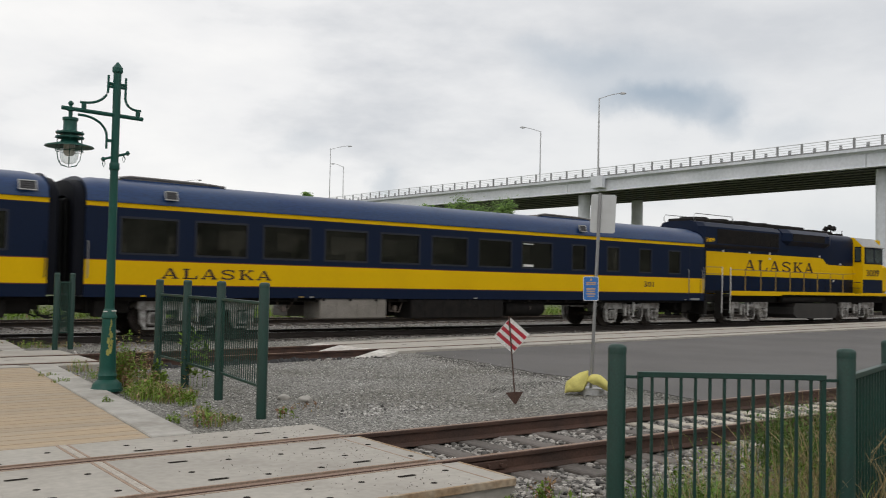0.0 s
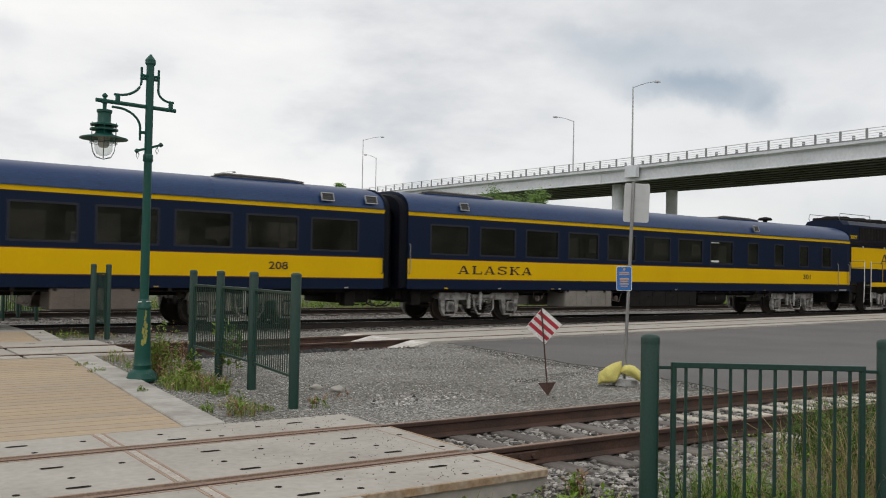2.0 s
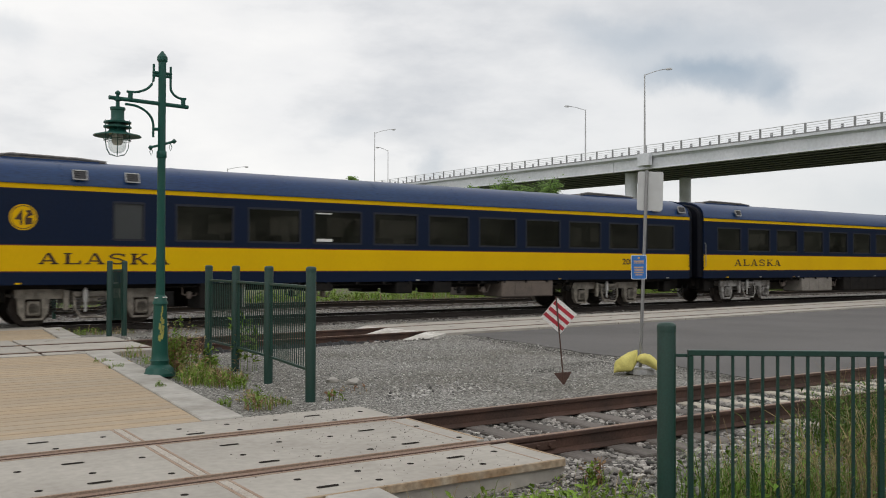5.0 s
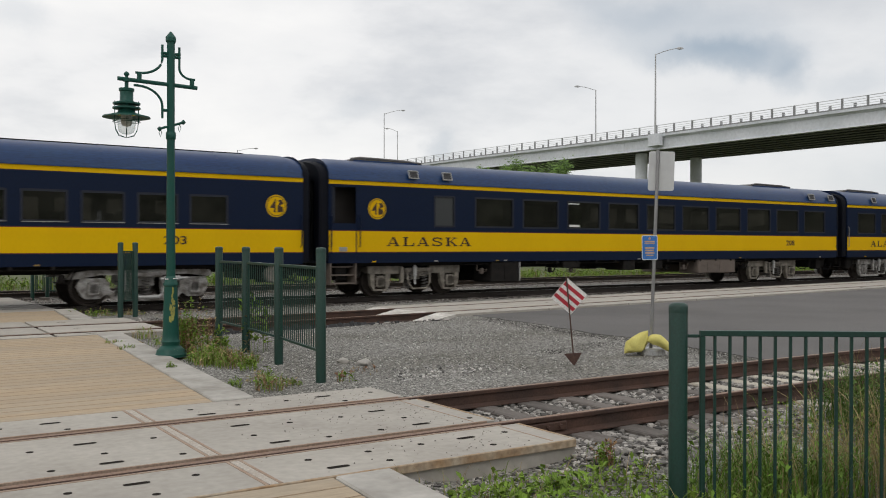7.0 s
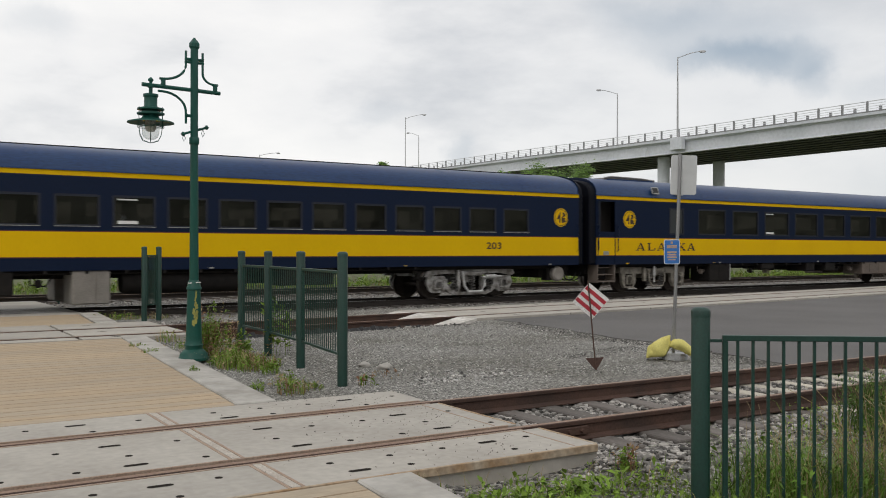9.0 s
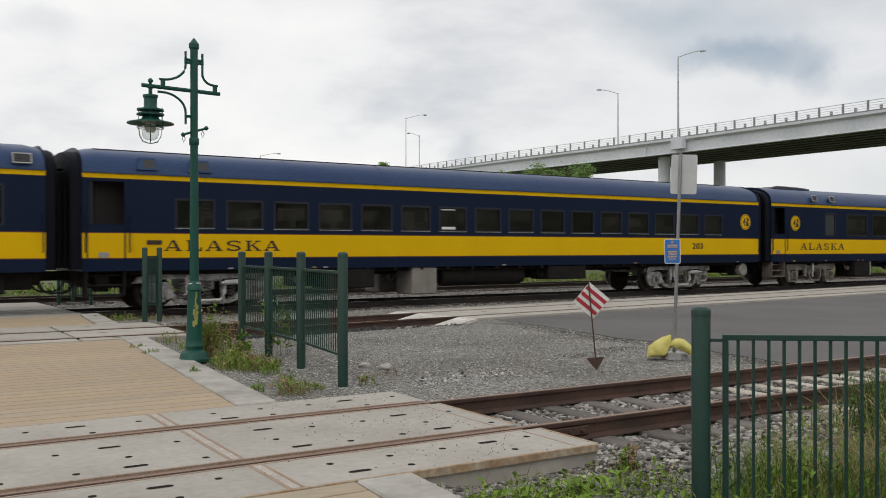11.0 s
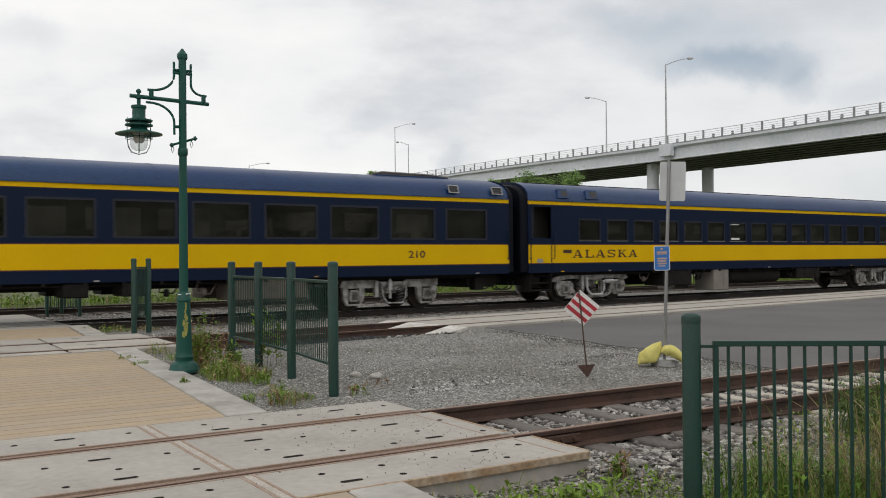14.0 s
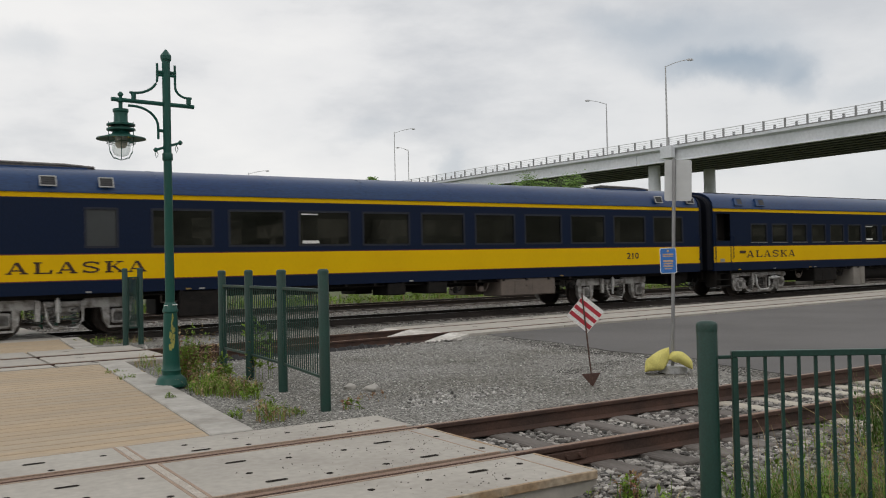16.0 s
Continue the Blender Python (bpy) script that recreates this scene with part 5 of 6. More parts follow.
        part("air_horn", bm, UNDER, c)
    bm = BM()
    box(bm, 13.3, 13.9, -0.5, 0.5, 4.45, 4.60, 0.04)
    tube(bm, [(13.75, -0.5, 4.45), (13.75, -0.5, 4.78)], 0.02, 6)
    part("roof_hatch", bm, UNDER, c)
    # hood doors and latches
    sided("door_seam", UNDER, "", lambda bm, s: [flat(bm, s, 1.5 + k * 0.74, 1.512 + k * 0.74, hw + 0.001, hw + 0.006, 1.6, 2.14) for k in range(16)])
    sided("door_latch", WHITE, "small pale hood latches", lambda bm, s: [flat(bm, s, x, x + 0.09, hw, hw + 0.03, z, z + 0.09) for x, z in ((2.1, 3.2), (4.2, 3.2), (5.9, 3.22), (5.9, 2.98), (10.5, 3.24), (11.9, 2.02), (12.6, 2.9))])
    lettering("3009", 0.62, 0.18, YELLOW, c, pose(0.60, -1.17, 3.60), name="fleet_number")
    # cab with sloped roof edges
    bm = BM()
    prof = [(-1.5, 1.48), (-1.5, 3.93), (-1.02, 4.40), (0, 4.50), (1.02, 4.40), (1.5, 3.93), (1.5, 1.48)]
    rows = [[bm.verts.new((x, p, q)) for p, q in prof] for x in (14.02, 16.2)]
    for i in range(len(prof) - 1):
        f = bm.faces.new((rows[0][i], rows[0][i + 1], rows[1][i + 1], rows[1][i]))
        f.material_index = 1 if 1 <= i <= 4 else 0
    bm.faces.new(rows[0][::-1])
    bm.faces.new(rows[1])
    part("cab", bm, [YELLOW, CABROOF], c, "yellow driver's cab with a grey roof")
    sided("cab_band", NAVY, "", lambda bm, s: (flat(bm, s, 14.03, 16.21, 1.501, 1.506, 1.49, 2.19), flat(bm, s, 14.2, 16.21, 1.501, 1.505, 3.02, 3.90)))
    for s in (-1, 1):
        for x0, x1 in ((14.28, 15.18), (15.24, 16.1)):
            bm = BM()
            flat(bm, s, x0, x1, 1.506, 1.53, 3.06, 3.86, 0.006)
            w = part("cab_window", bm, WINFRAME, c)
            bm = BM()
            flat(bm, s, x0 + 0.05, x1 - 0.05, 1.53, 1.534, 3.11, 3.81)
            part("pane", bm, CABGLASS, w)
        bm = BM()
        flat(bm, s, 14.25, 16.15, 1.53, 1.66, 3.885, 3.91, 0.004)
        part("sun_visor", bm, CABROOF, c)
        bm = BM()
        box(bm, 13.995, 14.02, min(s * 1.06, s * 1.42), max(s * 1.06, s * 1.42), 3.10, 3.92, 0.008)
        w = part("rear_cab_window", bm, UNDER, c)
        bm = BM()
        box(bm, 13.99, 13.995, min(s * 1.11, s * 1.37), max(s * 1.11, s * 1.37), 3.16, 3.86)
        part("pane", bm, CABGLASS, w)
    lettering("3009", 1.4, 0.37, BLACKLET, c, pose(14.42, -1.503, 2.36), name="fleet_number")
    bm = BM()
    box(bm, 16.21, 18.0, -0.95, 0.95, 1.48, 3.02, 0.14)
    part("nose", bm, YELLOW, c, "short yellow nose")
    bm = BM()
    box(bm, 16.21, 16.62, -1.2, 1.2, 3.86, 4.36, 0.05)
    part("number_board", bm, YELLOW, c)
    # handrails and ladders
    for s in (-1, 1):
        for k in range(8):
            x = 3.17 + k * 1.26
            bm = BM()
            tube(bm, [(x, s * 1.47, 1.47), (x, s * 1.47, 2.4)], 0.024, 6)
            part("stanchion", bm, RAILYELLOW, c)
        bm = BM()
        tube(bm, [(1.95, s * 1.5, 1.5), (1.95, s * 1.5, 2.42), (2.3, s * 1.47, 2.42), (12.0, s * 1.47, 2.42), (13.6, s * 1.3, 2.48)], 0.02, 6)
        part("handrail", bm, RAILYELLOW, c)
        for x in (1.3, 1.93):
            bm = BM()
            tube(bm, [(x, s * 1.5, 0.5), (x, s * 1.53, 1.5), (x, s * 1.53, 2.52)], 0.02, 6)
            part("grab_iron", bm, WHITE, c)
        bm = BM()
        tube(bm, [(0.55, s * 1.2, 2.5), (1.3, s * 1.53, 2.5)], 0.018, 6)
        tube(bm, [(0.55, s * 1.2, 2.2), (1.3, s * 1.53, 2.2)], 0.018, 6)
        part("end_rail", bm, RAILYELLOW, c)
        for x in (1.3, 13.2, 17.0):
            bm = BM()
            for k in range(4 if x != 13.2 else 3):
                flat(bm, s, x, x + 0.62, 1.2, 1.5, 0.32 + k * 0.3 + (1.1 if x == 13.2 else 0), 0.35 + k * 0.3 + (1.1 if x == 13.2 else 0))
            if x != 13.2:
                flat(bm, s, x - 0.03, x, 1.15, 1.5, 0.28, 1.47)
                flat(bm, s, x + 0.62, x + 0.65, 1.15, 1.5, 0.28, 1.3)
            part("step", bm, UNDER, c)
    for x in (0.35, 18.15):
        bm = BM()
        box(bm, x - 0.12, x + 0.12, -1.35, 1.35, 0.45, 1.35, 0.02)
        part("end_plate", bm, UNDER, c)
        bm = BM()
        box(bm, min(x, 0.0) if x < 1 else x, x if x < 1 else 18.55, -0.11, 0.11, 0.78, 1.02, 0.03)
        part("coupler", bm, UNDER, c)
    # tank and air reservoir
    bm = BM()
    extrude_poly(bm, [(7.45, 0.72), (7.62, 0.92), (11.45, 0.92), (11.65, 0.75), (11.65, 0.36), (11.4, 0.2), (7.8, 0.2), (7.45, 0.4)], -1.38, 1.38)
    part("fuel_tank", bm, TANK, c, "dull black fuel tank")
    sided("air_reservoir", UNDER, "", lambda bm, s: lathe(bm, [(0.05, 0), (0.15, 0.05), (0.17, 0.15), (0.17, 3.9), (0.15, 4.0), (0.05, 4.05)], 12, pose(6.5, s * 1.2, 1.12, 0, 90, 0)), True)
    bogie(c, 3.77, "plate", 2.74)
    bogie(c, 14.19, "plate", 2.74)
    return c


CABGLASS = mat("pale_reflecting_cab_glass", (0.05, 0.07, 0.072), 0.06, fine_amount=0.05, spec=0.9)
CABROOF = mat("weathered_grey_cab_roof", (0.34, 0.34, 0.33), 0.5, alt=(0.22, 0.215, 0.2), scale=3)
TANK = mat("dusty_black_tank", (0.03, 0.028, 0.027), 0.55, alt=(0.055, 0.05, 0.045), scale=2)
LOCO = locomotive()


# ---- street furniture of the path ----
def lamp_post():
    p = thing("lamp_post", "dark green cast-iron lamp post with hanging lantern", "lamp post", pose(3.69, 12.33, -0.02))
    bm = BM()
    lathe(bm, [(0.205, 0), (0.205, 0.035), (0.19, 0.05), (0.185, 0.09), (0.15, 0.125), (0.118, 0.15), (0.118, 0.19), (0.128, 0.205), (0.112, 0.23), (0.108, 0.30), (0.086, 0.95), (0.10, 0.965), (0.10, 0.99), (0.088, 1.01), (0.082, 1.06), (0.06, 1.09)], 20)
    part("base", bm, GREEN, p, smooth=True)
    bm = BM()
    tube(bm, [(0, 0, 1.05), (0, 0, 2.95)], [0.062, 0.053], 12)
    lathe(bm, [(0.06, 2.94), (0.068, 2.95), (0.068, 3.03), (0.06, 3.04)], 12)
    tube(bm, [(0, 0, 3.02), (0, 0, 4.28)], [0.055, 0.055], 8)
    part("pole", bm, GREEN, p, smooth=True)
    bm = BM()
    lathe(bm, [(0.06, 4.25), (0.072, 4.27), (0.072, 4.32), (0.03, 4.375), (0.012, 4.40)], 8)
    part("cap", bm, GREEN, p)
    bm = BM()
    tube(bm, [(0.06, 0, 1.02), (-0.05, 0.05, 1.065), (-0.09, -0.05, 1.05), (0.05, -0.09, 1.06), (0.1, 0.02, 1.055)], 0.007, 5)
    part("cable_tie", bm, WHITE, p, "pale wire wound round the pole")
    bm = BM()
    tube(bm, [(-0.70, 0, 3.70), (0.36, 0, 3.67)], 0.028, 8)
    for x in (-0.42, 0.29):
        lathe(bm, [(0.032, -0.05), (0.032, 0.05)], 8, pose(x, 0, 3.69 + (0.05 if x < 0 else 0.05)))
    part("cross_arm", bm, GREEN, p)
    bm = BM()
    for z in (4.10, 4.06):
        tube(bm, [(-0.13, 0, z), (0.13, 0, z)], 0.02, 6)
    part("bracket_clamp", bm, GREEN, p)

    def arc(x0, z0, x1, z1, tail, n=8):
        pts = [(x0, 0, z0 + tail), (x0, 0, z0)]
        for k in range(1, n + 1):
            a = math.pi / 2 * k / n
            pts.append((x1 + (x0 - x1) * math.cos(a), 0, z0 + (z1 - z0) * math.sin(a)))
        # the curve bends from the upright into the level
        return pts + [(x1 + (0.05 if x1 < x0 else -0.05) * -1, 0, z1)]

    for pts in (arc(-0.115, 4.02, -0.42, 3.80, 0.19), arc(0.115, 3.92, 0.28, 3.78, 0.28), arc(-0.115, 3.38, -0.44, 3.63, -0.16)):
        bm = BM()
        tube(bm, pts, 0.017, 8)
        part("scroll_bracket", bm, GREEN, p, smooth=True)
    for x in (-0.11,):
        bm = BM()
        tube(bm, [(-0.12, 0, 3.33), (0, 0, 3.33)], 0.022, 6)
        part("bracket_clamp", bm, GREEN, p)
    bm = BM()
    tube(bm, [(-0.14, 0.0, 3.08), (0.16, 0.0, 3.18)], 0.018, 6)
    lathe(bm, [(0.012, -0.03), (0.035, 0), (0.012, 0.03)], 8, pose(-0.15, 0, 3.075))
    lathe(bm, [(0.012, -0.03), (0.035, 0), (0.012, 0.03)], 8, pose(0.17, 0, 3.185))
    part("banner_hook", bm, GREEN, p)
    for x, z in ((-0.14, 2.98), (0.12, 3.06)):
        bm = BM()
        tube(bm, [(x, 0, z + 0.09), (x - 0.02, 0, z + 0.04), (x, 0, z - 0.01), (x + 0.02, 0, z + 0.04), (x, 0, z + 0.09)], 0.005, 5)
        part("shackle", bm, GREEN, p)
    # lantern
    lx = -0.585
    m = pose(lx, 0, 0)
    bm = BM()
    lathe(bm, [(0.012, 3.80), (0.035, 3.775), (0.035, 3.755), (0.02, 3.74), (0.02, 3.72), (0.045, 3.71), (0.045, 3.67), (0.025, 3.66), (0.025, 3.58), (0.098, 3.575), (0.098, 3.545), (0.085, 3.53), (0.085, 3.42), (0.10, 3.40), (0.175, 3.385), (0.175, 3.365), (0.10, 3.355), (0.10, 3.335), (0.178, 3.325), (0.178, 3.305), (0.10, 3.29), (0.12, 3.25)], 20, m)
    ln = part("lantern", bm, GREEN, p, smooth=True)
    bm = BM()
    lathe(bm, [(0.11, 3.255), (0.18, 3.235), (0.30, 3.205), (0.305, 3.19), (0.29, 3.19), (0.17, 3.215), (0.10, 3.235)], 24, m)
    part("shade", bm, GREEN, ln, "wide green lantern brim", True)
    bm = BM()
    lathe(bm, [(0.115, 3.22), (0.115, 3.12), (0.11, 3.05), (0.09, 3.0), (0.05, 2.975), (0.01, 2.97)], 18, m)
    g = part("globe", bm, LAMPGLASS, ln, "clear glass jar", True)
    bm = BM()
    lathe(bm, [(0.07, 3.23), (0.075, 3.12), (0.05, 3.08)], 14, m)
    part("bulb", bm, WHITE, ln, "unlit frosted bulb", True)
    bm = BM()
    for k in range(6):
        a = math.pi * k / 3 + 0.3
        c, s = math.cos(a), math.sin(a)
        tube(bm, [(lx + r * c, r * s, z) for r, z in ((0.17, 3.4), (0.172, 3.2), (0.17, 3.12), (0.155, 3.03), (0.11, 2.955), (0.0, 2.925))], 0.0042, 5)
    for r, z in ((0.172, 3.155), (0.172, 3.135)):
        tube(bm, [(lx + r * math.cos(2 * math.pi * k / 20), r * math.sin(2 * math.pi * k / 20), z) for k in range(21)], 0.0045, 5)
    part("wire_guard", bm, GREEN, ln, "green wire cage")
    rnd = random.Random(8)
    bm = BM()
    for k in range(26):
        z = rnd.uniform(0.5, 0.93)
        a = -math.pi / 2 - 0.05 + rnd.uniform(-0.35, 0.3) + (z - 0.7) * 0.5
        r = 0.1055 - 0.0335 * (z - 0.3) + 0.004
        w, h = rnd.uniform(0.008, 0.026), rnd.uniform(0.015, 0.05)
        t = (-math.sin(a), math.cos(a))
        c = (r * math.cos(a), r * math.sin(a))
        bm.faces.new([bm.verts.new((c[0] + t[0] * u * w, c[1] + t[1] * u * w, z + v * h)) for u, v in ((-1, -0.6), (0.6, -1), (1, 0.4), (-0.4, 1))])
    part("scuffed_paint", bm, YSCUFF, p, "chipped yellow paint marks", kind="stuff")


lamp_post()


def fence_post(parent, x, y, z, h, r=0.058):
    bm = BM()
    lathe(bm, [(r, z - 0.2), (r, z + h - 0.03), (r - 0.006, z + h - 0.012), (r - 0.03, z + h)], 16, pose(x, y, 0))
    post = part("post", bm, GREENF, parent, "round green steel post", True)
    bm = BM()
    top = z + h
    lathe(bm, [(r + 0.0015, top - 0.06), (r + 0.002, top - 0.022), (r - 0.004, top - 0.008), (r - 0.02, top + 0.001), (0.004, top + 0.003)], 16, pose(x, y, 0))
    part("cap", bm, GREENF, post, smooth=True)


def fence_panel(parent, a, b, z0, z1, pitch, bar, gap=0.10):
    """Upright bars in a frame between two posts."""
    a, b = Vector(a), Vector(b)
    d = (b - a).normalized()
    L = (b - a).length
    ang = math.degrees(math.atan2(d.y, d.x))
    m = pose(a.x, a.y, 0, 0, 0, ang)

    def bit(name, x0, x1, q, zz0, zz1):
        bm = BM()
        box(bm, x0, x1, -q, q, zz0, zz1, 0.003)
        part(name, bm, GREENF, parent, at=m)

    bit("top_rail", gap, L - gap, 0.022, z1 - 0.035, z1)
    bit("bottom_rail", gap, L - gap, 0.018, z0, z0 + 0.03)
    bit("stile", gap, gap + 0.032, 0.018, z0 + 0.031, z1 - 0.036)
    bit("stile", L - gap - 0.032, L - gap, 0.018, z0 + 0.031, z1 - 0.036)
    for s in (0.05, L - gap):
        bit("mounting_bracket", s, s + gap - 0.052 if s < 0.1 else L - 0.05, 0.01, z1 - 0.045, z1 - 0.025)
    n = max(2, round((L - 2 * gap) / pitch))
    bm = BM()
    box(bm, -bar, bar, -bar, bar, z0 + 0.031, z1 - 0.036)
    me = finish(bm, "picket", GREENF)
    for k in range(1, n):
        part("picket", me, GREENF, parent, at=m @ pose(gap + (L - 2 * gap) * k / n, 0, 0))


def fence(posts, z, h, z0, z1, label, pitch=0.092, bar=0.009, open_after=(), gap=0.10):
    f = thing("fence", label, "fence", group="green fences by the crossing")
    for x, y in posts:
        fence_post(f, x, y, z, h)
    for i, (a, b) in enumerate(zip(posts, posts[1:])):
        if i not in open_after:
            fence_panel(f, (*a, 0), (*b, 0), z0, z1, pitch, bar, gap)


fence([(4.49, 9.34), (4.72, 11.07), (4.84, 12.54), (4.90, 13.84)], -0.05, 1.515, 0.28, 1.25, "dark green steel picket fence with round posts", 0.088, 0.0054)
fence([(4.90, 19.92), (5.25, 20.08)], -0.05, 1.59, 0.28, 1.36, "short dark green picket fence between two posts", 0.03, 0.006, gap=0.06)
fence([(4.95, 31.0), (5.42, 31.2), (5.85, 30.6)], -0.36, 1.46, 0.0, 0.9, "dark green picket fence beyond the main track", 0.07, 0.0085)
fence([(4.365, 3.945), (5.56, 3.07), (6.95, 3.50), (8.4, 3.9)], -0.22, 1.357, -0.15, 0.965, "dark green steel picket fence with tall round posts in grass", 0.095, 0.0085, gap=0.134)


def rounded(x0, x1, z0, z1, r):
    """The outline of a plate with rounded corners."""
    return [(cx + r * math.cos(a), cz + r * math.sin(a)) for cx, cz, q in ((x1 - r, z1 - r, 0), (x0 + r, z1 - r, 1), (x0 + r, z0 + r, 2), (x1 - r, z0 + r, 3)) for a in [math.pi / 2 * (q + k / 4) for k in range(5)]]


def sign_post():
    p = thing("sign_post", "galvanised sign post seen from behind, weighted with sandbags", "sign post", pose(9.565, 9.17, -0.05, 0.72, 2.0, 0))
    bm = BM()
    tube(bm, [(0, 0, 0.05), (0, 0, 2.9)], 0.024, 10)
    part("pole", bm, POLEGREY, p, smooth=True)
    bm = BM()
    lathe(bm, [(0.2, 0), (0.2, 0.075), (0.185, 0.09), (0.05, 0.09)], 22)
    part("base_weight", bm, GALV, p, "round pale concrete-filled base", True)
    turn = pose(0, 0, 0, 0, 0, -45.5)
    bm = BM()
    extrude_poly(bm, rounded(-0.125, 0.235, 2.33, 2.89, 0.03), 0.028, 0.032)
    part("sign_panel", bm, SIGNBACK, p, "plain grey back of a square sign", at=turn)
    bm = BM()
    box(bm, -0.012, 0.012, -0.027, -0.024, 2.3, 2.91)
    part("channel", bm, POLEGREY, p, at=turn)
    bm = BM()
    extrude_poly(bm, rounded(-0.112, 0.108, 1.34, 1.69, 0.025), -0.034, -0.030)
    s = part("notice", bm, WHITE, p, "small blue notice with a white border and orange text", at=turn @ pose(0, 0, 0, 0, -2.5, 0))
    bm = BM()
    extrude_poly(bm, rounded(-0.102, 0.098, 1.35, 1.68, 0.02), -0.0365, -0.0345)
    part("blue_face", bm, BLUE, s)
    for z, w, h in ((1.645, 0.03, 0.03), (1.60, 0.14, 0.02), (1.575, 0.14, 0.014), (1.51, 0.13, 0.022), (1.475, 0.12, 0.02), (1.44, 0.13, 0.02), (1.405, 0.1, 0.014)):
        bm = BM()
        box(bm, -0.002 - w / 2, -0.002 + w / 2, -0.0385, -0.0367, z - h / 2, z + h / 2)
        part("text_bar", bm, ORANGE, s)


sign_post()


def sandbag(m, spine, wide, thick, seed):
    """A filled sack: flat at its two gathered ends, plump and creased between them, bent along a spine."""
    rings, n = 26, 22
    verts, faces = [], []
    pts = [Vector(p) for p in spine]
    for k in range(rings + 1):
        u = k / rings
        q = u * (len(pts) - 1)
        i = min(int(q), len(pts) - 2)
        t = q - i
        a, b, c, d = pts[max(i - 1, 0)], pts[i], pts[i + 1], pts[min(i + 2, len(pts) - 1)]
        p = 0.5 * (2 * b + (c - a) * t + (2 * a - 5 * b + 4 * c - d) * t * t + (3 * b - a - 3 * c + d) * t * t * t)
        way = ((c - a) * (1 - t) + (d - b) * t).normalized()
        side = Vector((0, 1, 0))
        up = way.cross(side).normalized()
        full = max(0.0, math.sin(math.pi * u)) ** 0.45
        w = float(np.interp(q, range(len(wide)), wide))
        h = float(np.interp(q, range(len(thick)), thick)) * (0.25 + 0.75 * full)
        for j in range(n):
            g = 2 * math.pi * j / n
            f = 1 + 0.24 * noise.noise(Vector((math.cos(g) * 1.3 + seed, math.sin(g) * 1.3, u * 3.0))) + 0.10 * noise.noise(Vector((math.cos(g) * 4 + seed, math.sin(g) * 4, u * 11)))
            cg, sg = math.cos(g), math.sin(g)
            verts.append(tuple(p + side * (w / 2 * math.copysign(abs(cg) ** 0.8, cg) * f) + up * (h / 2 * math.copysign(abs(sg) ** 0.9, sg) * f)))
    for k in range(rings):
        for j in range(n):
            faces.append((k * n + j, k * n + (j + 1) % n, (k + 1) * n + (j + 1) % n, (k + 1) * n + j))
    faces += [tuple(range(n))[::-1], tuple(range(rings * n, rings * n + n))]
    me = stuff_mesh("sandbag", verts, faces, [SACK])
    for p in me.polygons:
        p.use_smooth = True
    ob = new("sandbag", me)
    ob.matrix_basis = m
    tagged(ob, "plump yellow cloth sandbag slumped on the sign base", "sandbag", "sandbags at the sign")


# local x runs to the right along the front of the base, y away from the path
sandbag(pose(9.44, 9.05, -0.05, 0, 0, -46), [(-0.36, 0, 0.03), (-0.29, 0, 0.10), (-0.19, 0, 0.16), (-0.10, 0.0, 0.26), (-0.04, 0.0, 0.35)], [0.18, 0.26, 0.26, 0.18, 0.05], [0.03, 0.19, 0.25, 0.18, 0.03], 2)
sandbag(pose(9.47, 9.03, -0.05, 0, 0, -46), [(-0.10, 0, 0.20), (-0.03, 0, 0.23), (0.07, 0, 0.22), (0.17, 0, 0.15), (0.22, 0, 0.07)], [0.08, 0.20, 0.24, 0.22, 0.14], [0.04, 0.13, 0.16, 0.14, 0.05], 5)


def track_flag():
    p = thing("track_marker", "red and white striped diamond marker on a rusty stake", "marker sign", pose(7.89, 8.90, -0.05))
    ang = -46.0
    lean = pose(0, 0, 0, 0, 0, ang) @ pose(0, 0, 0, 0, -5.2, 0)
    bm = BM()
    tube(bm, [(0, -0.004, 0.02), (0, -0.004, 1.14)], 0.0095, 8)
    part("stake", bm, RUSTY, p, at=lean)
    bm = BM()
    extrude_poly(bm, [(-0.12, 0.15), (0.115, 0.15), (0.0, -0.02)], -0.006, 0.006)
    part("ground_spike", bm, RUSTY, p, "rusty triangular plate", at=lean)
    side = 0.335
    face = lean @ pose(0.012, 0.014, 0.885, 0, 45, 0)
    bm = BM()
    box(bm, -side / 2, side / 2, -0.003, 0.003, -side / 2, side / 2)
    plate = part("diamond_plate", bm, WHITE, p, "white diamond with red stripes", at=face)
    for k in range(3):
        w = side / 7
        z = -side / 2 + w * (1.5 + 2 * k)
        bm = BM()
        box(bm, -side / 2 + 0.006, side / 2 - 0.006, -0.0055, -0.0035, z - w * 0.52, z + w * 0.52)
        part("stripe", bm, RED, plate)


track_flag()

# lamps behind the train
street_lamp((37.06, 65.16, -0.3), 12.6, (1.35, -0.8), "slim grey street lamp beyond the yard", 0.35, 0.38)
street_lamp((48.0, 81.6, -0.3), 13.6, (-1.0, 0.5), "slim grey street lamp beyond the yard", 0.35, 0.45)
street_lamp((35.2, 93.56, -0.3), 11.9, (1.9, -0.6), "slim grey street lamp beyond the yard", 0.35, 0.5)


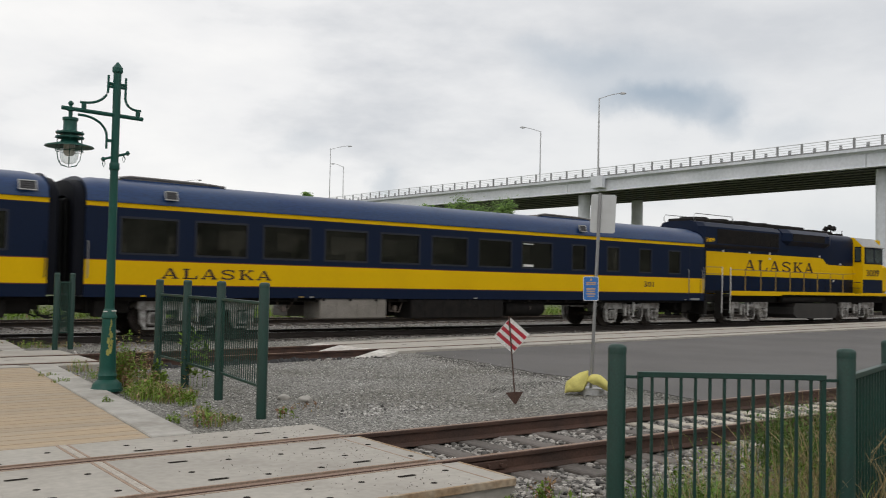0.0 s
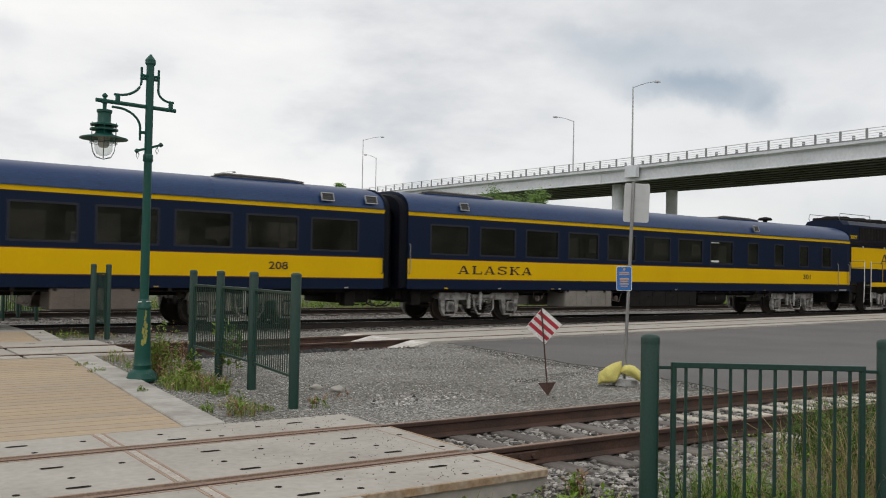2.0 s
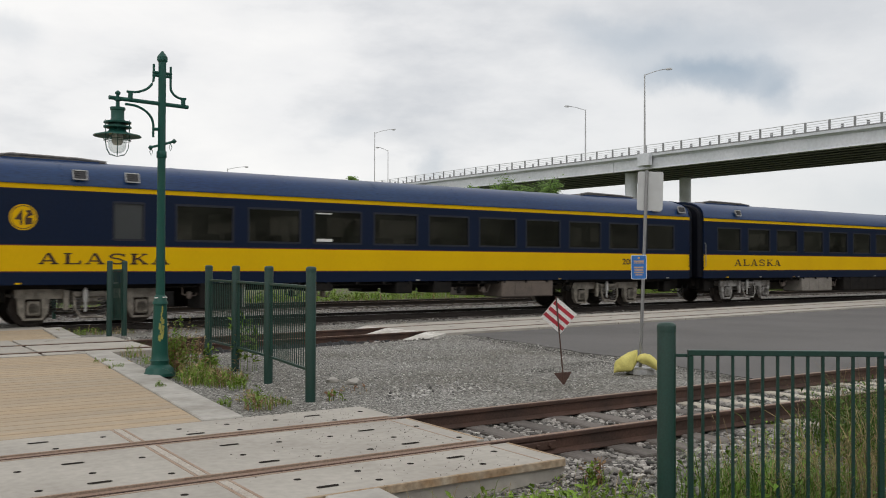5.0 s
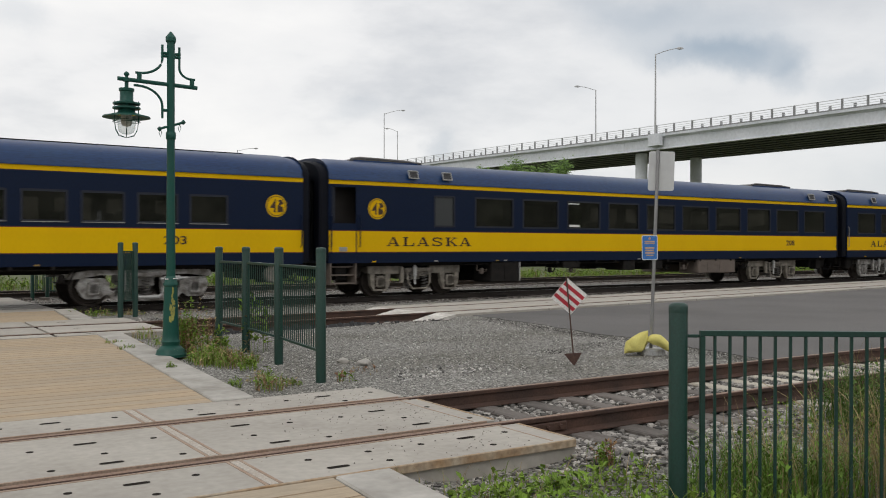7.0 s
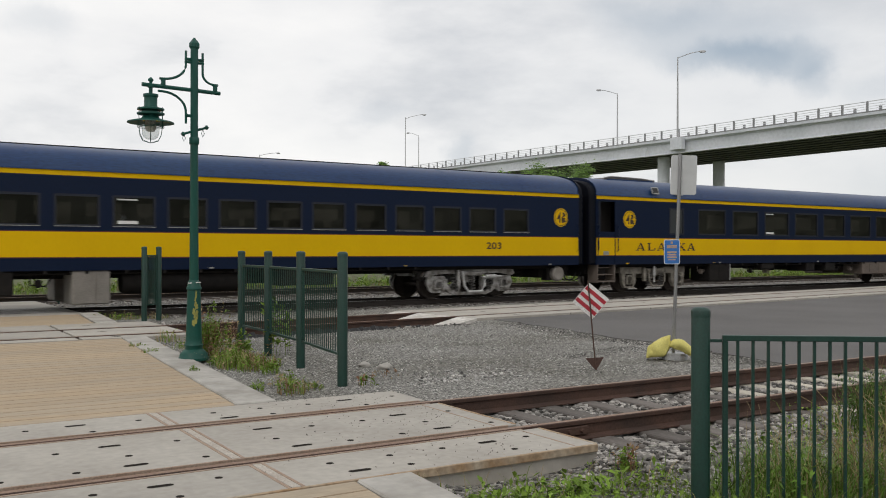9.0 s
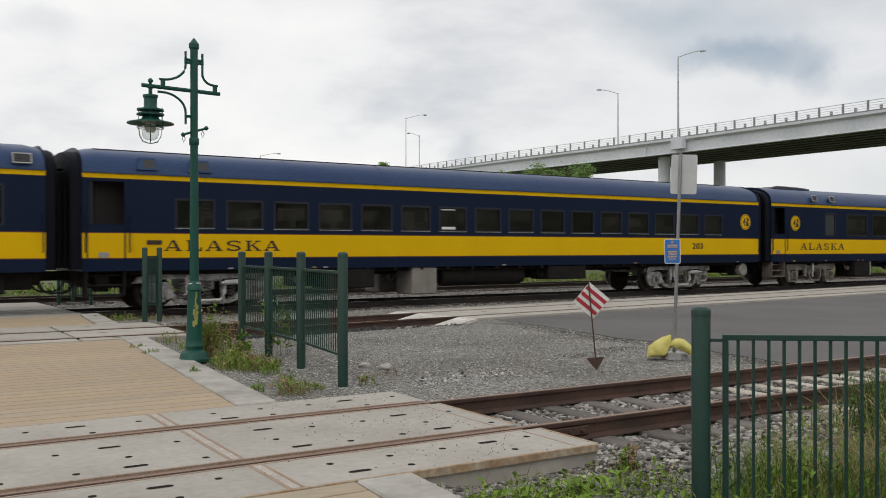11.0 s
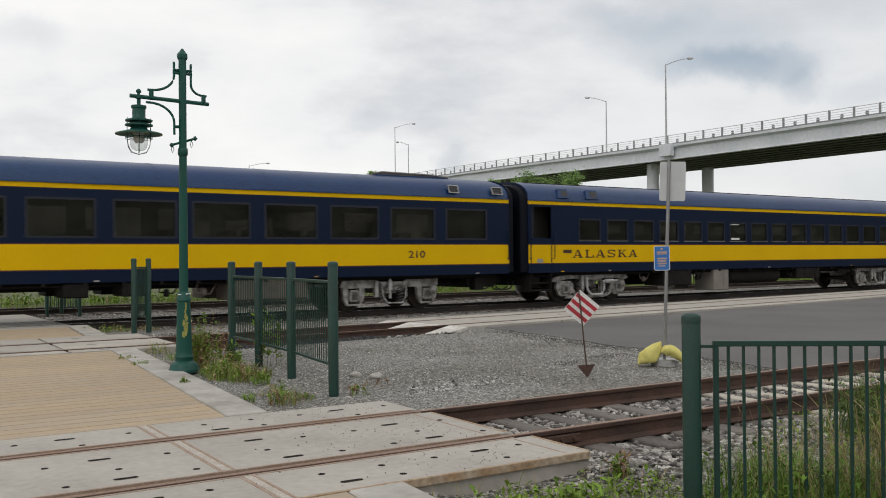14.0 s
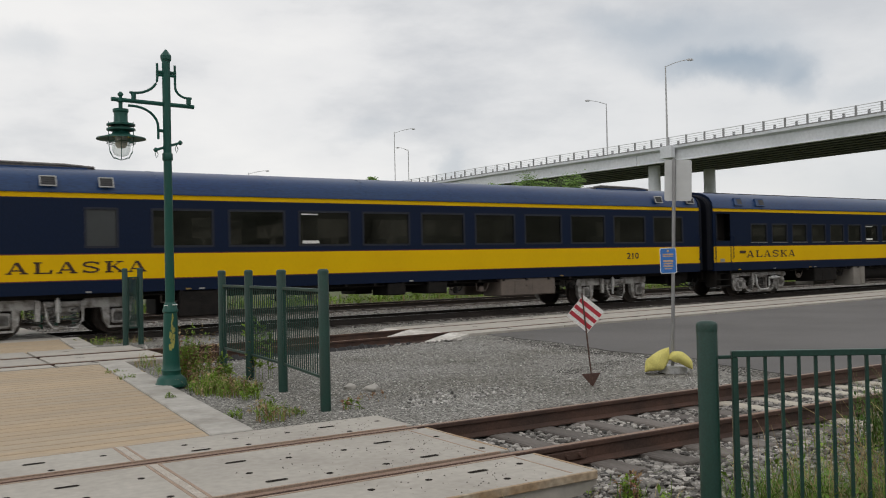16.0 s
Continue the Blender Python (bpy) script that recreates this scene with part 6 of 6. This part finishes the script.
# ---- trees behind the train ----
def tree(x, y, h, spread, seed):
    rnd = random.Random(seed)
    t = thing("tree", "leafy green birch tree behind the train", "tree", pose(x, y, -0.4), "trees behind the train")
    bm = BM()
    tube(bm, [(0, 0, 0), (0.1, 0.05, h * 0.35), (0.05, -0.1, h * 0.7), (0, 0, h * 0.93)], [0.19, 0.14, 0.08, 0.02], 8)
    tips = []
    for k in range(16):
        z = h * rnd.uniform(0.25, 0.85)
        a = rnd.uniform(0, 2 * math.pi)
        r = spread * rnd.uniform(0.5, 1.0) * (1.15 - z / h)
        e = (r * math.cos(a), r * math.sin(a), z + r * 0.55)
        tube(bm, [(0.05, 0, z), (e[0] * 0.5, e[1] * 0.5, z + r * 0.2), e], [0.06, 0.04, 0.012], 5)
        tips += [e, (e[0] * 0.6, e[1] * 0.6, z + r * 0.3)]
    tips.append((0, 0, h * 0.95))
    part("trunk", bm, BARK, t)
    verts, faces = [], []
    for e in tips:
        for k in range(300):
            v = Vector((rnd.gauss(0, 1), rnd.gauss(0, 1), rnd.gauss(0, 0.75))) * (0.30 * spread / 1.8)
            c = Vector(e) + v
            u = Vector((rnd.uniform(-1, 1), rnd.uniform(-1, 1), rnd.uniform(-1, 1))).normalized()
            w = u.orthogonal().normalized()
            s = rnd.uniform(0.07, 0.14)
            i = len(verts)
            verts += [tuple(c - u * s), tuple(c + w * s * 0.55), tuple(c + u * s), tuple(c - w * s * 0.55)]
            faces.append((i, i + 1, i + 2, i + 3))
    part("crown", stuff_mesh("crown", verts, faces, [TREELEAF]), TREELEAF, t, kind="stuff")


for i, (x, y, h, s) in enumerate(((44.3, 64.6, 8.4, 1.9), (46.3, 64.2, 8.9, 2.0), (47.6, 62.3, 8.5, 1.8), (46.6, 59.8, 9.4, 2.2), (49.0, 60.6, 9.0, 2.0), (50.6, 60.0, 9.3, 2.1), (50.2, 57.9, 9.3, 1.9), (42.6, 66.8, 8.2, 1.7), (28.35, 52.83, 7.75, 0.7))):
    tree(x, y, h - (0.35 if h > 8 else 0), s * 1.15, 20 + i)


# ---- wooded rise behind the viewer, which the coach windows mirror ----
def wooded_rise():
    verts, faces = [], []
    n = 90
    for k in range(n + 1):
        a = math.radians(176 + 202 * k / n)
        r = 75 + 6 * noise.noise(Vector((k * 0.35, 1.7, 0)))
        h = 13 + 3.5 * noise.noise(Vector((k * 0.5, 4.1, 0))) + 2.0 * noise.noise(Vector((k * 1.9, 8.1, 0)))
        for u in (0, 0.35, 0.7, 1.0):
            q = r + 5 * u + 1.5 * noise.noise(Vector((k * 0.9, u * 5, 2)))
            verts.append((q * math.cos(a), q * math.sin(a), -0.5 + h * u))
    for k in range(n):
        for j in range(3):
            i = k * 4 + j
            faces.append((i, i + 4, i + 5, i + 1))
    tagged(new("backdrop", stuff_mesh("backdrop", verts, faces, [WOODS])), "dark green wooded rise round the yard", "woods", kind="structure")


wooded_rise()


# ---- weeds and grass ----
def blade_set(rnd, verts, faces, idx, x, y, z, h, w, lean, mi):
    """One slender curved blade."""
    a = rnd.uniform(0, 2 * math.pi)
    d = Vector((math.cos(a), math.sin(a), 0))
    s = Vector((-d.y, d.x, 0)) * w
    l = lean * h * rnd.uniform(0.2, 1.5)
    b = Vector((x, y, z))
    p1, p2, p3 = b + d * l * 0.12 + Vector((0, 0, h * 0.4)), b + d * l * 0.48 + Vector((0, 0, h * 0.76)), b + d * l * 1.05 + Vector((0, 0, h * rnd.uniform(0.86, 1.0)))
    i = len(verts)
    verts += [tuple(b - s), tuple(b + s), tuple(p1 + s * 0.8), tuple(p1 - s * 0.8), tuple(p2 + s * 0.5), tuple(p2 - s * 0.5), tuple(p3)]
    faces += [(i, i + 1, i + 2, i + 3), (i + 3, i + 2, i + 4, i + 5), (i + 5, i + 4, i + 6)]
    idx += [mi, mi, mi]


def leaf_set(rnd, verts, faces, idx, c, s, mi):
    u = Vector((rnd.uniform(-1, 1), rnd.uniform(-1, 1), rnd.uniform(-0.3, 0.9))).normalized()
    w = u.cross(Vector((rnd.uniform(-0.4, 0.4), rnd.uniform(-0.4, 0.4), 1))).normalized()
    i = len(verts)
    m = c + u * s * 0.5 + Vector((0, 0, 0.12 * s))
    verts += [tuple(c), tuple(m + w * s * 0.24), tuple(c + u * s), tuple(m - w * s * 0.24)]
    faces.append((i, i + 1, i + 2, i + 3))
    idx.append(mi)


def weed(x, y, z, h, r, n, tones, label, seed, leafy=0.5, leaf=0.05):
    """A clump of stems, blades and leaves. tones: material numbers to choose from."""
    rnd = random.Random(seed)
    verts, faces, idx = [], [], []
    for k in range(n):
        a, q = rnd.uniform(0, 2 * math.pi), r * math.sqrt(rnd.random())
        px, py = q * math.cos(a), q * math.sin(a)
        hh = h * rnd.uniform(0.45, 1.0) * (1 - 0.45 * q / r)
        mi = rnd.choice(tones)
        if rnd.random() < leafy:
            top = Vector((px + rnd.uniform(-0.15, 0.15) * hh, py + rnd.uniform(-0.15, 0.15) * hh, hh))
            blade_set(rnd, verts, faces, idx, px, py, 0, hh, 0.004, 0.15, mi)
            for j in range(int(5 + hh * 22)):
                u = rnd.uniform(0.2, 1)
                c = Vector((px, py, 0)).lerp(top, u)
                leaf_set(rnd, verts, faces, idx, c, leaf * rnd.uniform(0.6, 1.4), mi)
        else:
            blade_set(rnd, verts, faces, idx, px, py, 0, hh, rnd.uniform(0.003, 0.006), 0.8, mi)
    ob = new("weed_clump", stuff_mesh("weed_clump", verts, faces, [LEAF, DRY, REDDISH], idx))
    ob.matrix_basis = pose(x, y, z)
    tagged(ob, label, "weeds", "weeds beside the path", "stuff")


weed(4.02, 12.9, -0.06, 0.95, 0.24, 120, [0, 0, 0, 2], "tall green and reddish weeds beside the lamp post", 1, 0.7)
weed(4.15, 12.3, -0.06, 0.55, 0.25, 50, [2, 0, 2, 1], "reddish brown weeds beside the lamp post", 2, 0.6)
weed(4.0, 11.75, -0.06, 0.36, 0.28, 170, [0, 0, 0, 1], "bright green grass tuft beside the kerb", 3, 0.25)
weed(4.1, 11.15, -0.06, 0.24, 0.25, 110, [0, 2, 0, 1], "green and reddish weeds beside the kerb", 4, 0.22, 0.04)
weed(3.98, 11.45, -0.06, 0.30, 0.24, 150, [0, 0, 1, 0], "bright green grass tuft beside the kerb", 22, 0.08)
weed(4.3, 11.9, -0.06, 0.26, 0.22, 110, [2, 0, 1], "reddish and green grass beside the lamp post", 23, 0.15, 0.04)
weed(4.38, 11.4, -0.06, 0.22, 0.22, 80, [2, 0, 1], "low reddish weeds in gravel", 5, 0.3, 0.04)
weed(4.2, 10.75, -0.06, 0.26, 0.14, 40, [0, 0], "small green weed in gravel", 6, 0.5)
weed(3.80, 9.15, -0.06, 0.24, 0.17, 75, [0, 0, 1, 2], "small green weed beside the kerb", 7, 0.3, 0.04)
weed(3.98, 9.75, -0.06, 0.20, 0.2, 40, [0, 1, 0], "sparse grassy weed in gravel", 8, 0.3)
weed(3.52, 9.45, -0.05, 0.14, 0.09, 25, [0, 0], "tiny weed against the kerb", 9, 0.4)
weed(4.98, 12.5, -0.06, 1.22, 0.16, 13, [0, 0, 0, 1], "slender leafy weed by the fence", 10, 1.0, 0.095)
weed(4.28, 13.1, -0.06, 1.0, 0.22, 50, [0, 2, 0, 0, 1], "tall reddish and olive weeds beside the lamp post", 41, 0.75, 0.05)
weed(4.22, 12.3, -0.06, 0.20, 0.30, 130, [0, 1, 2, 0], "yellow-green grass and red stalks in gravel", 42, 0.15, 0.04)
weed(4.45, 11.9, -0.06, 0.16, 0.30, 90, [2, 1, 0], "low reddish grass in gravel", 43, 0.1, 0.04)
weed(4.05, 9.35, -0.06, 0.13, 0.20, 60, [0, 1, 0], "low yellow-green weed beside the kerb", 44, 0.4, 0.035)
weed(4.64, 13.0, -0.06, 0.45, 0.16, 25, [0, 0], "leafy weed by the fence", 11, 0.9, 0.07)
weed(4.1, 15.2, -0.05, 0.35, 0.22, 70, [1, 0, 1], "straw-coloured grass tuft by the kerb", 12, 0.1)
weed(4.15, 14.0, -0.05, 0.22, 0.4, 90, [0, 1, 0], "low patchy grass beside the kerb", 13, 0.2)
weed(3.3, 11.0, 0.005, 0.09, 0.06, 22, [0], "tiny weed in the kerb joint", 14, 0.5, 0.03)
weed(3.36, 13.4, 0.0, 0.09, 0.13, 45, [0, 0, 1], "grass growing in the kerb joint", 15, 0.2, 0.03)
weed(3.43, 14.3, 0.0, 0.07, 0.16, 45, [0, 0, 1], "grass growing in the kerb joint", 16, 0.2, 0.03)
weed(4.6, 21.3, -0.12, 0.25, 0.5, 120, [0, 1, 0], "low grass between the tracks", 17, 0.2)
weed(5.3, 20.9, -0.1, 0.2, 0.4, 80, [0, 1, 1], "low grass between the tracks", 18, 0.2)
weed(4.60, 4.84, -0.14, 0.38, 0.09, 26, [0, 0, 2], "feathery weed at the end of the panels", 19, 0.8, 0.04)
weed(4.75, 9.25, -0.06, 0.2, 0.1, 14, [0, 2], "sparse weed beside the fence post", 20, 0.6)
weed(5.3, 9.8, -0.06, 0.12, 0.25, 16, [1, 2], "thin dry weeds in gravel", 21, 0.3)


def grass_area(name, n, place, hs, tones, seed, leafy, label, leaf=0.07, blade=1.0, green=None):
    rnd = random.Random(seed)
    verts, faces, idx = [], [], []
    k = 0
    while k < n:
        x, y = rnd.uniform(place[0], place[1]), rnd.uniform(place[2], place[3])
        den = noise.noise(Vector((x * 1.3, y * 1.3, seed))) * 0.5 + 0.55
        if rnd.random() > den:
            continue
        k += 1
        z = ground_z(x, y) - 0.01
        h = rnd.uniform(*hs) * (0.6 + 0.7 * den)
        mi = rnd.choice(tones)
        if mi == 0 and rnd.random() < leafy:
            for j in range(7):
                leaf_set(rnd, verts, faces, idx, Vector((x + rnd.uniform(-0.05, 0.05), y + rnd.uniform(-0.05, 0.05), z + h * rnd.uniform(0.1, 0.9))), leaf * rnd.uniform(0.5, 1.5), 0)
        blade_set(rnd, verts, faces, idx, x, y, z, h * (1.35 if mi == 1 else 1), rnd.uniform(0.0018, 0.0045) * (0.7 if mi else 1) * blade, 0.75, mi)
    tagged(new(name, stuff_mesh(name, verts, faces, [green or LEAF, DRY, REDDISH], idx)), label, "grass", kind="stuff")


grass_area("grass", 620, (2.98, 4.75, 3.7, 4.60), (0.06, 0.19), [0, 0, 0, 0, 0, 1], 31, 0.42, "broad-leaved green weeds in front of the panels", 0.055)
grass_area("grass", 120, (2.98, 4.7, 4.3, 5.22), (0.05, 0.18), [0, 0, 1, 1, 2], 37, 0.1, "thin dry stalks in front of the panels", 0.03)
grass_area("grass", 950, (4.85, 6.0, 3.4, 4.35), (0.22, 0.46), [0, 0, 0, 0, 1], 32, 0.10, "bright green grass behind the fence", 0.05, 1.2, BRIGHTLEAF)
grass_area("grass", 420, (5.8, 7.4, 3.5, 4.5), (0.15, 0.36), [0, 0, 0, 2], 39, 0.4, "low green weeds among the ballast", 0.04)
grass_area("grass", 5200, (7.0, 12.5, 3.4, 4.95), (0.30, 0.60), [0, 0, 0, 0, 0, 1], 33, 0.45, "tall green grass and weeds beside the siding", 0.04, green=DARKLEAF)
grass_area("grass", 160, (6.4, 8.4, 4.3, 5.0), (0.10, 0.34), [0, 0, 0, 2], 38, 0.6, "thin weeds at the edge of the ballast", 0.035)
grass_area("grass", 1100, (5.5, 8.6, 2.8, 3.95), (0.30, 0.58), [1, 1, 1, 0, 2], 34, 0.0, "dry straw-coloured grass along the fence", blade=0.85)
grass_area("grass", 300, (4.4, 5.2, 3.3, 4.2), (0.15, 0.34), [0, 0, 0, 0, 1], 35, 0.15, "bright green grass at the fence foot", 0.05, green=BRIGHTLEAF)
grass_area("grass", 5200, (2, 60, 36.3, 39.5), (0.15, 0.5), [0, 0, 0, 2], 36, 0.5, "rough grass bank behind the tracks", 0.12, 4.0, LEAF)


def straw_stalks(n, place, seed):
    """Long dry stems that lean and cross one another."""
    rnd = random.Random(seed)
    bm = BM()
    for k in range(n):
        x, y = rnd.uniform(place[0], place[1]), rnd.uniform(place[2], place[3])
        z, h, a = ground_z(x, y), rnd.uniform(0.4, 0.9), rnd.uniform(0, 2 * math.pi)
        d, lean = Vector((math.cos(a), math.sin(a), 0)), rnd.uniform(0.1, 0.7)
        b = Vector((x, y, z))
        tube(bm, [tuple(b + d * (h * lean * u * u) + Vector((0, 0, h * (u - 0.35 * lean * u ** 3)))) for u in (0, 0.35, 0.7, 1.0)], [0.0035, 0.003, 0.0025, 0.0015], 4)
    tagged(part("straw", bm, DRY), "long dry straw stalks leaning along the fence", "straw", kind="stuff")


straw_stalks(240, (5.7, 8.4, 2.9, 4.1), 61)
straw_stalks(30, (5.0, 5.9, 3.3, 4.2), 63)
straw_stalks(40, (8.0, 11.0, 3.9, 4.9), 62)


# ---- loose stones ----
def stones(name, n, place, size, material, label, seed, skip=None, flat=0.7, lift=0.3, ico=True):
    rnd = np.random.default_rng(seed)
    bm = BM()
    if ico:
        bmesh.ops.create_icosphere(bm, subdivisions=1, radius=1)
        base = np.array([v.co[:] for v in bm.verts])
        bm.verts.index_update()
        tri = np.array([[v.index for v in f.verts] for f in bm.faces])
    else:
        base = np.array([(1, 0, 0), (-1, 0, 0), (0, 1, 0), (0, -1, 0), (0, 0, 1), (0, 0, -1)], float)
        tri = np.array([(0, 2, 4), (2, 1, 4), (1, 3, 4), (3, 0, 4), (2, 0, 5), (1, 2, 5), (3, 1, 5), (0, 3, 5)])
    bm.free()
    V, F, made = [], [], 0
    while made < n:
        x, y = rnd.uniform(place[0], place[1]), rnd.uniform(place[2], place[3])
        if skip and skip(x, y, rnd):
            continue
        s = size[0] + (size[1] - size[0]) * rnd.random() ** 2
        k = rnd.uniform(0.65, 1.3, (len(base), 1))
        sc = np.array([rnd.uniform(0.7, 1.3), rnd.uniform(0.7, 1.3), flat * rnd.uniform(0.7, 1.2)]) * s
        a = rnd.uniform(0, 6.283)
        R = np.array([[math.cos(a), -math.sin(a), 0], [math.sin(a), math.cos(a), 0], [0, 0, 1]])
        V.append((base * k * sc) @ R.T + np.array([x, y, ground_z(x, y) + s * lift]))
        F.append(tri + made * len(base))
        made += 1
    me = stuff_mesh(name, np.concatenate(V).tolist(), np.concatenate(F).tolist(), [material])
    tagged(new(name, me), label, "stones", kind="stuff")


stones("ballast", 9000, (4.65, 14.5, 4.6, 7.75), (0.013, 0.038), STONE, "loose grey ballast stones round the siding", 3, skip=lambda x, y, r: abs(abs(y - NEAR) - 0.7475) < 0.09 or r.random() < 0.5 * smooth(9, 14.5, x) or (abs(y - NEAR) < 1.28 and abs((x - 4.95 + 0.265) % 0.53 - 0.265) < 0.125 and r.random() < (0.97 if x > 8 else 0.55)))
stones("ballast", 5200, (2.5, 26.0, 22.9, 31.5), (0.022, 0.05), STONE, "grey ballast stones along the main track", 8, ico=False, skip=lambda x, y, r: abs(abs(y - 25.2 - 0.04 * (x - 12)) - 0.7475) < 0.1 or (y > 27 and r.random() < 0.4))
stones("ballast", 1500, (4.9, 10.6, 15.6, 19.3), (0.02, 0.05), STONE, "loose grey ballast stones round the siding", 4, skip=lambda x, y, r: abs(abs(y - mid_y(x)) - 0.7475) < 0.09)
stones("gravel", 9000, (3.7, 12.0, 8.5, 15.6), (0.006, 0.016), PEBBLE, "small loose pebbles on the gravel lot", 5, ico=False, skip=lambda x, y, r: x < edge_x(y) + 0.5 or x > 10.3 + (y - 8.0) * 0.22)
stones("ballast", 900, (2.98, 4.75, 4.5, 5.26), (0.010, 0.03), STONE, "grey stones along the front of the panels", 9)
stones("gravel", 260, (5.4, 7.0, 8.9, 9.8), (0.008, 0.030), PEBBLE, "pale stones spilled beside the siding", 6)
for x, y, s, seed in ((5.48, 10.72, 0.075, 1), (5.60, 10.38, 0.085, 2), (4.55, 11.75, 0.06, 3), (8.2, 7.3, 0.05, 4)):
    bm = BM()
    bmesh.ops.create_icosphere(bm, subdivisions=3, radius=s)
    for v in bm.verts:
        v.co *= 1 + 0.5 * noise.noise(v.co * 14 + Vector((seed * 3, 0, 0)))
        v.co.z *= 0.62
        v.co.x *= 1.25
    o = part("rock", bm, KERB, at=pose(x, y, ground_z(x, y) + s * 0.25, 0, 0, seed * 50), smooth=True)
    tagged(o, "pale rounded rock lying on gravel", "rock", "rocks on the gravel")
def edge_soil(x, y, r):
    """Keeps loose crumbs to a ragged band along the road edge."""
    e = float(np.interp(y, [7.9, 8.9, 9.8, 10.8, 12.0, 14.0, 16.0], [10.5, 10.64, 10.98, 11.08, 11.0, 11.35, 11.6]))
    return abs(x - e + 0.25) > 0.35 * r.random() + 0.08


stones("crumbled_asphalt", 2600, (9.8, 11.8, 8.0, 15.6), (0.006, 0.02), CRUMB, "dark crumbled asphalt along the road edge", 14, skip=edge_soil, flat=0.5, lift=0.15, ico=False)
stones("crumbled_asphalt", 700, (8.4, 10.3, 9.9, 11.0), (0.005, 0.014), CRUMB, "dark crumbs in a worn hollow of the gravel", 15, flat=0.5, lift=0.15, ico=False, skip=lambda x, y, r: abs(y - 10.4 - 0.2 * math.sin(x * 2)) > 0.25 * r.random() + 0.05)


def membrane():
    """A torn strip of black ground fabric beside the middle siding."""
    rnd = random.Random(12)
    bm = BM()
    rows = []
    for k in range(60):
        x = 5.4 + k * 0.07
        y, w = mid_y(x) - 1.80 + 0.25 * smooth(8.0, 9.4, x) + 0.05 * rnd.uniform(-1, 1), 0.14 + 0.10 * abs(noise.noise(Vector((x * 1.1, 2.0, 0))))
        rows.append([bm.verts.new((x, y + u * w, ground_z(x, y) + 0.02 + 0.07 * h * (0.5 + rnd.random()))) for u, h in ((-1, 0), (-0.4, 1), (0.3, 0.5), (1, 0.1))])
    for a, b in zip(rows, rows[1:]):
        for i in range(3):
            bm.faces.new((a[i], b[i], b[i + 1], a[i + 1]))
    tagged(part("ground_fabric", bm, RUBBER), "torn black ground fabric beside the siding rail", "ground fabric", kind="stuff")


membrane()
# fishplates on the near siding
for s in (-0.7475,):
    for x in (5.02, 16.4):
        bm = BM()
        box(bm, x - 0.3, x + 0.3, NEAR + s - 0.045, NEAR + s - 0.012, -0.128, -0.052, 0.006)
        for k in (-0.22, -0.08, 0.08, 0.22):
            lathe(bm, [(0.018, 0), (0.018, 0.03)], 6, pose(x + k, NEAR + s - 0.045, -0.09, 90, 0, 0))
        tagged(part("fishplate", bm, RAIL), "rusty bolted joint bar on the rail", "fishplate", kind="structure")
# rusty edging of the near panels
for y0 in (6.235, 7.522, 6.032, 7.716):
    bm = BM()
    box(bm, -5.3, 4.55, y0, y0 + 0.024, -0.05, 0.002)
    tagged(part("edge_angle", bm, WEAR), "rust-stained edging strip of the concrete panels", "trim", kind="structure")


def crumbs():
    """Grit scattered over the end of the near panels."""
    rnd = random.Random(77)
    verts, faces = [], []
    for k in range(300):
        x, y = 4.4 - abs(rnd.gauss(0, 0.75)), rnd.choice((rnd.uniform(6.3, 7.48), rnd.uniform(6.3, 7.48), rnd.uniform(7.78, 8.4), rnd.uniform(5.33, 6.0)))
        s = rnd.uniform(0.003, 0.008)
        i = len(verts)
        verts += [(x + s * rnd.uniform(0.7, 1.3) * a, y + s * rnd.uniform(0.7, 1.3) * b, 0.001 + s * c) for a, b, c in ((1, 0, 0), (0, 1, 0), (-1, 0, 0), (0, -1, 0), (0, 0, 1))]
        faces += [(i, i + 1, i + 4), (i + 1, i + 2, i + 4), (i + 2, i + 3, i + 4), (i + 3, i, i + 4)]
    tagged(new("grit", stuff_mesh("grit", verts, faces, [TIE])), "dark grit scattered on the concrete panels", "grit", kind="stuff")


crumbs()


# ---- the train and its wheels roll ----
TRAVEL = [(0, 0), (0.5, 2.19), (1.0, 4.38), (1.5, 6.6), (2.0, 8.82), (2.75, 12.2), (3.5, 15.63), (4.2, 18.87), (5.25, 23.85), (6.3, 28.85), (7, 32.1), (7.5, 34.5), (8, 36.9), (8.5, 39.35), (9, 41.8), (10.2, 47.65), (11.5, 53.92), (12.5, 58.74), (13.5, 63.55), (14.5, 68.33), (15.5, 73.11), (15.75, 74.2), (16, 75.15)]


def travelled(t):
    return float(np.interp(t, [a for a, b in TRAVEL], [b for a, b in TRAVEL]))


START = -5.65         # rear end of the first coach at the start


def motions():
    for x0, ob in COACHES + [(25.97, LOCO)]:
        walk(ob, [(t, MAIN @ pose(x0 + s + START, 0, TZ)) for t, s in TRAVEL])
    times = [k * 0.125 for k in range(129)]
    for w, ax in AXLES:
        walk(w, [(t, pose(ax, 0, 0.457, 0, math.degrees(travelled(t) / 0.457), 0)) for t in times])


motions()
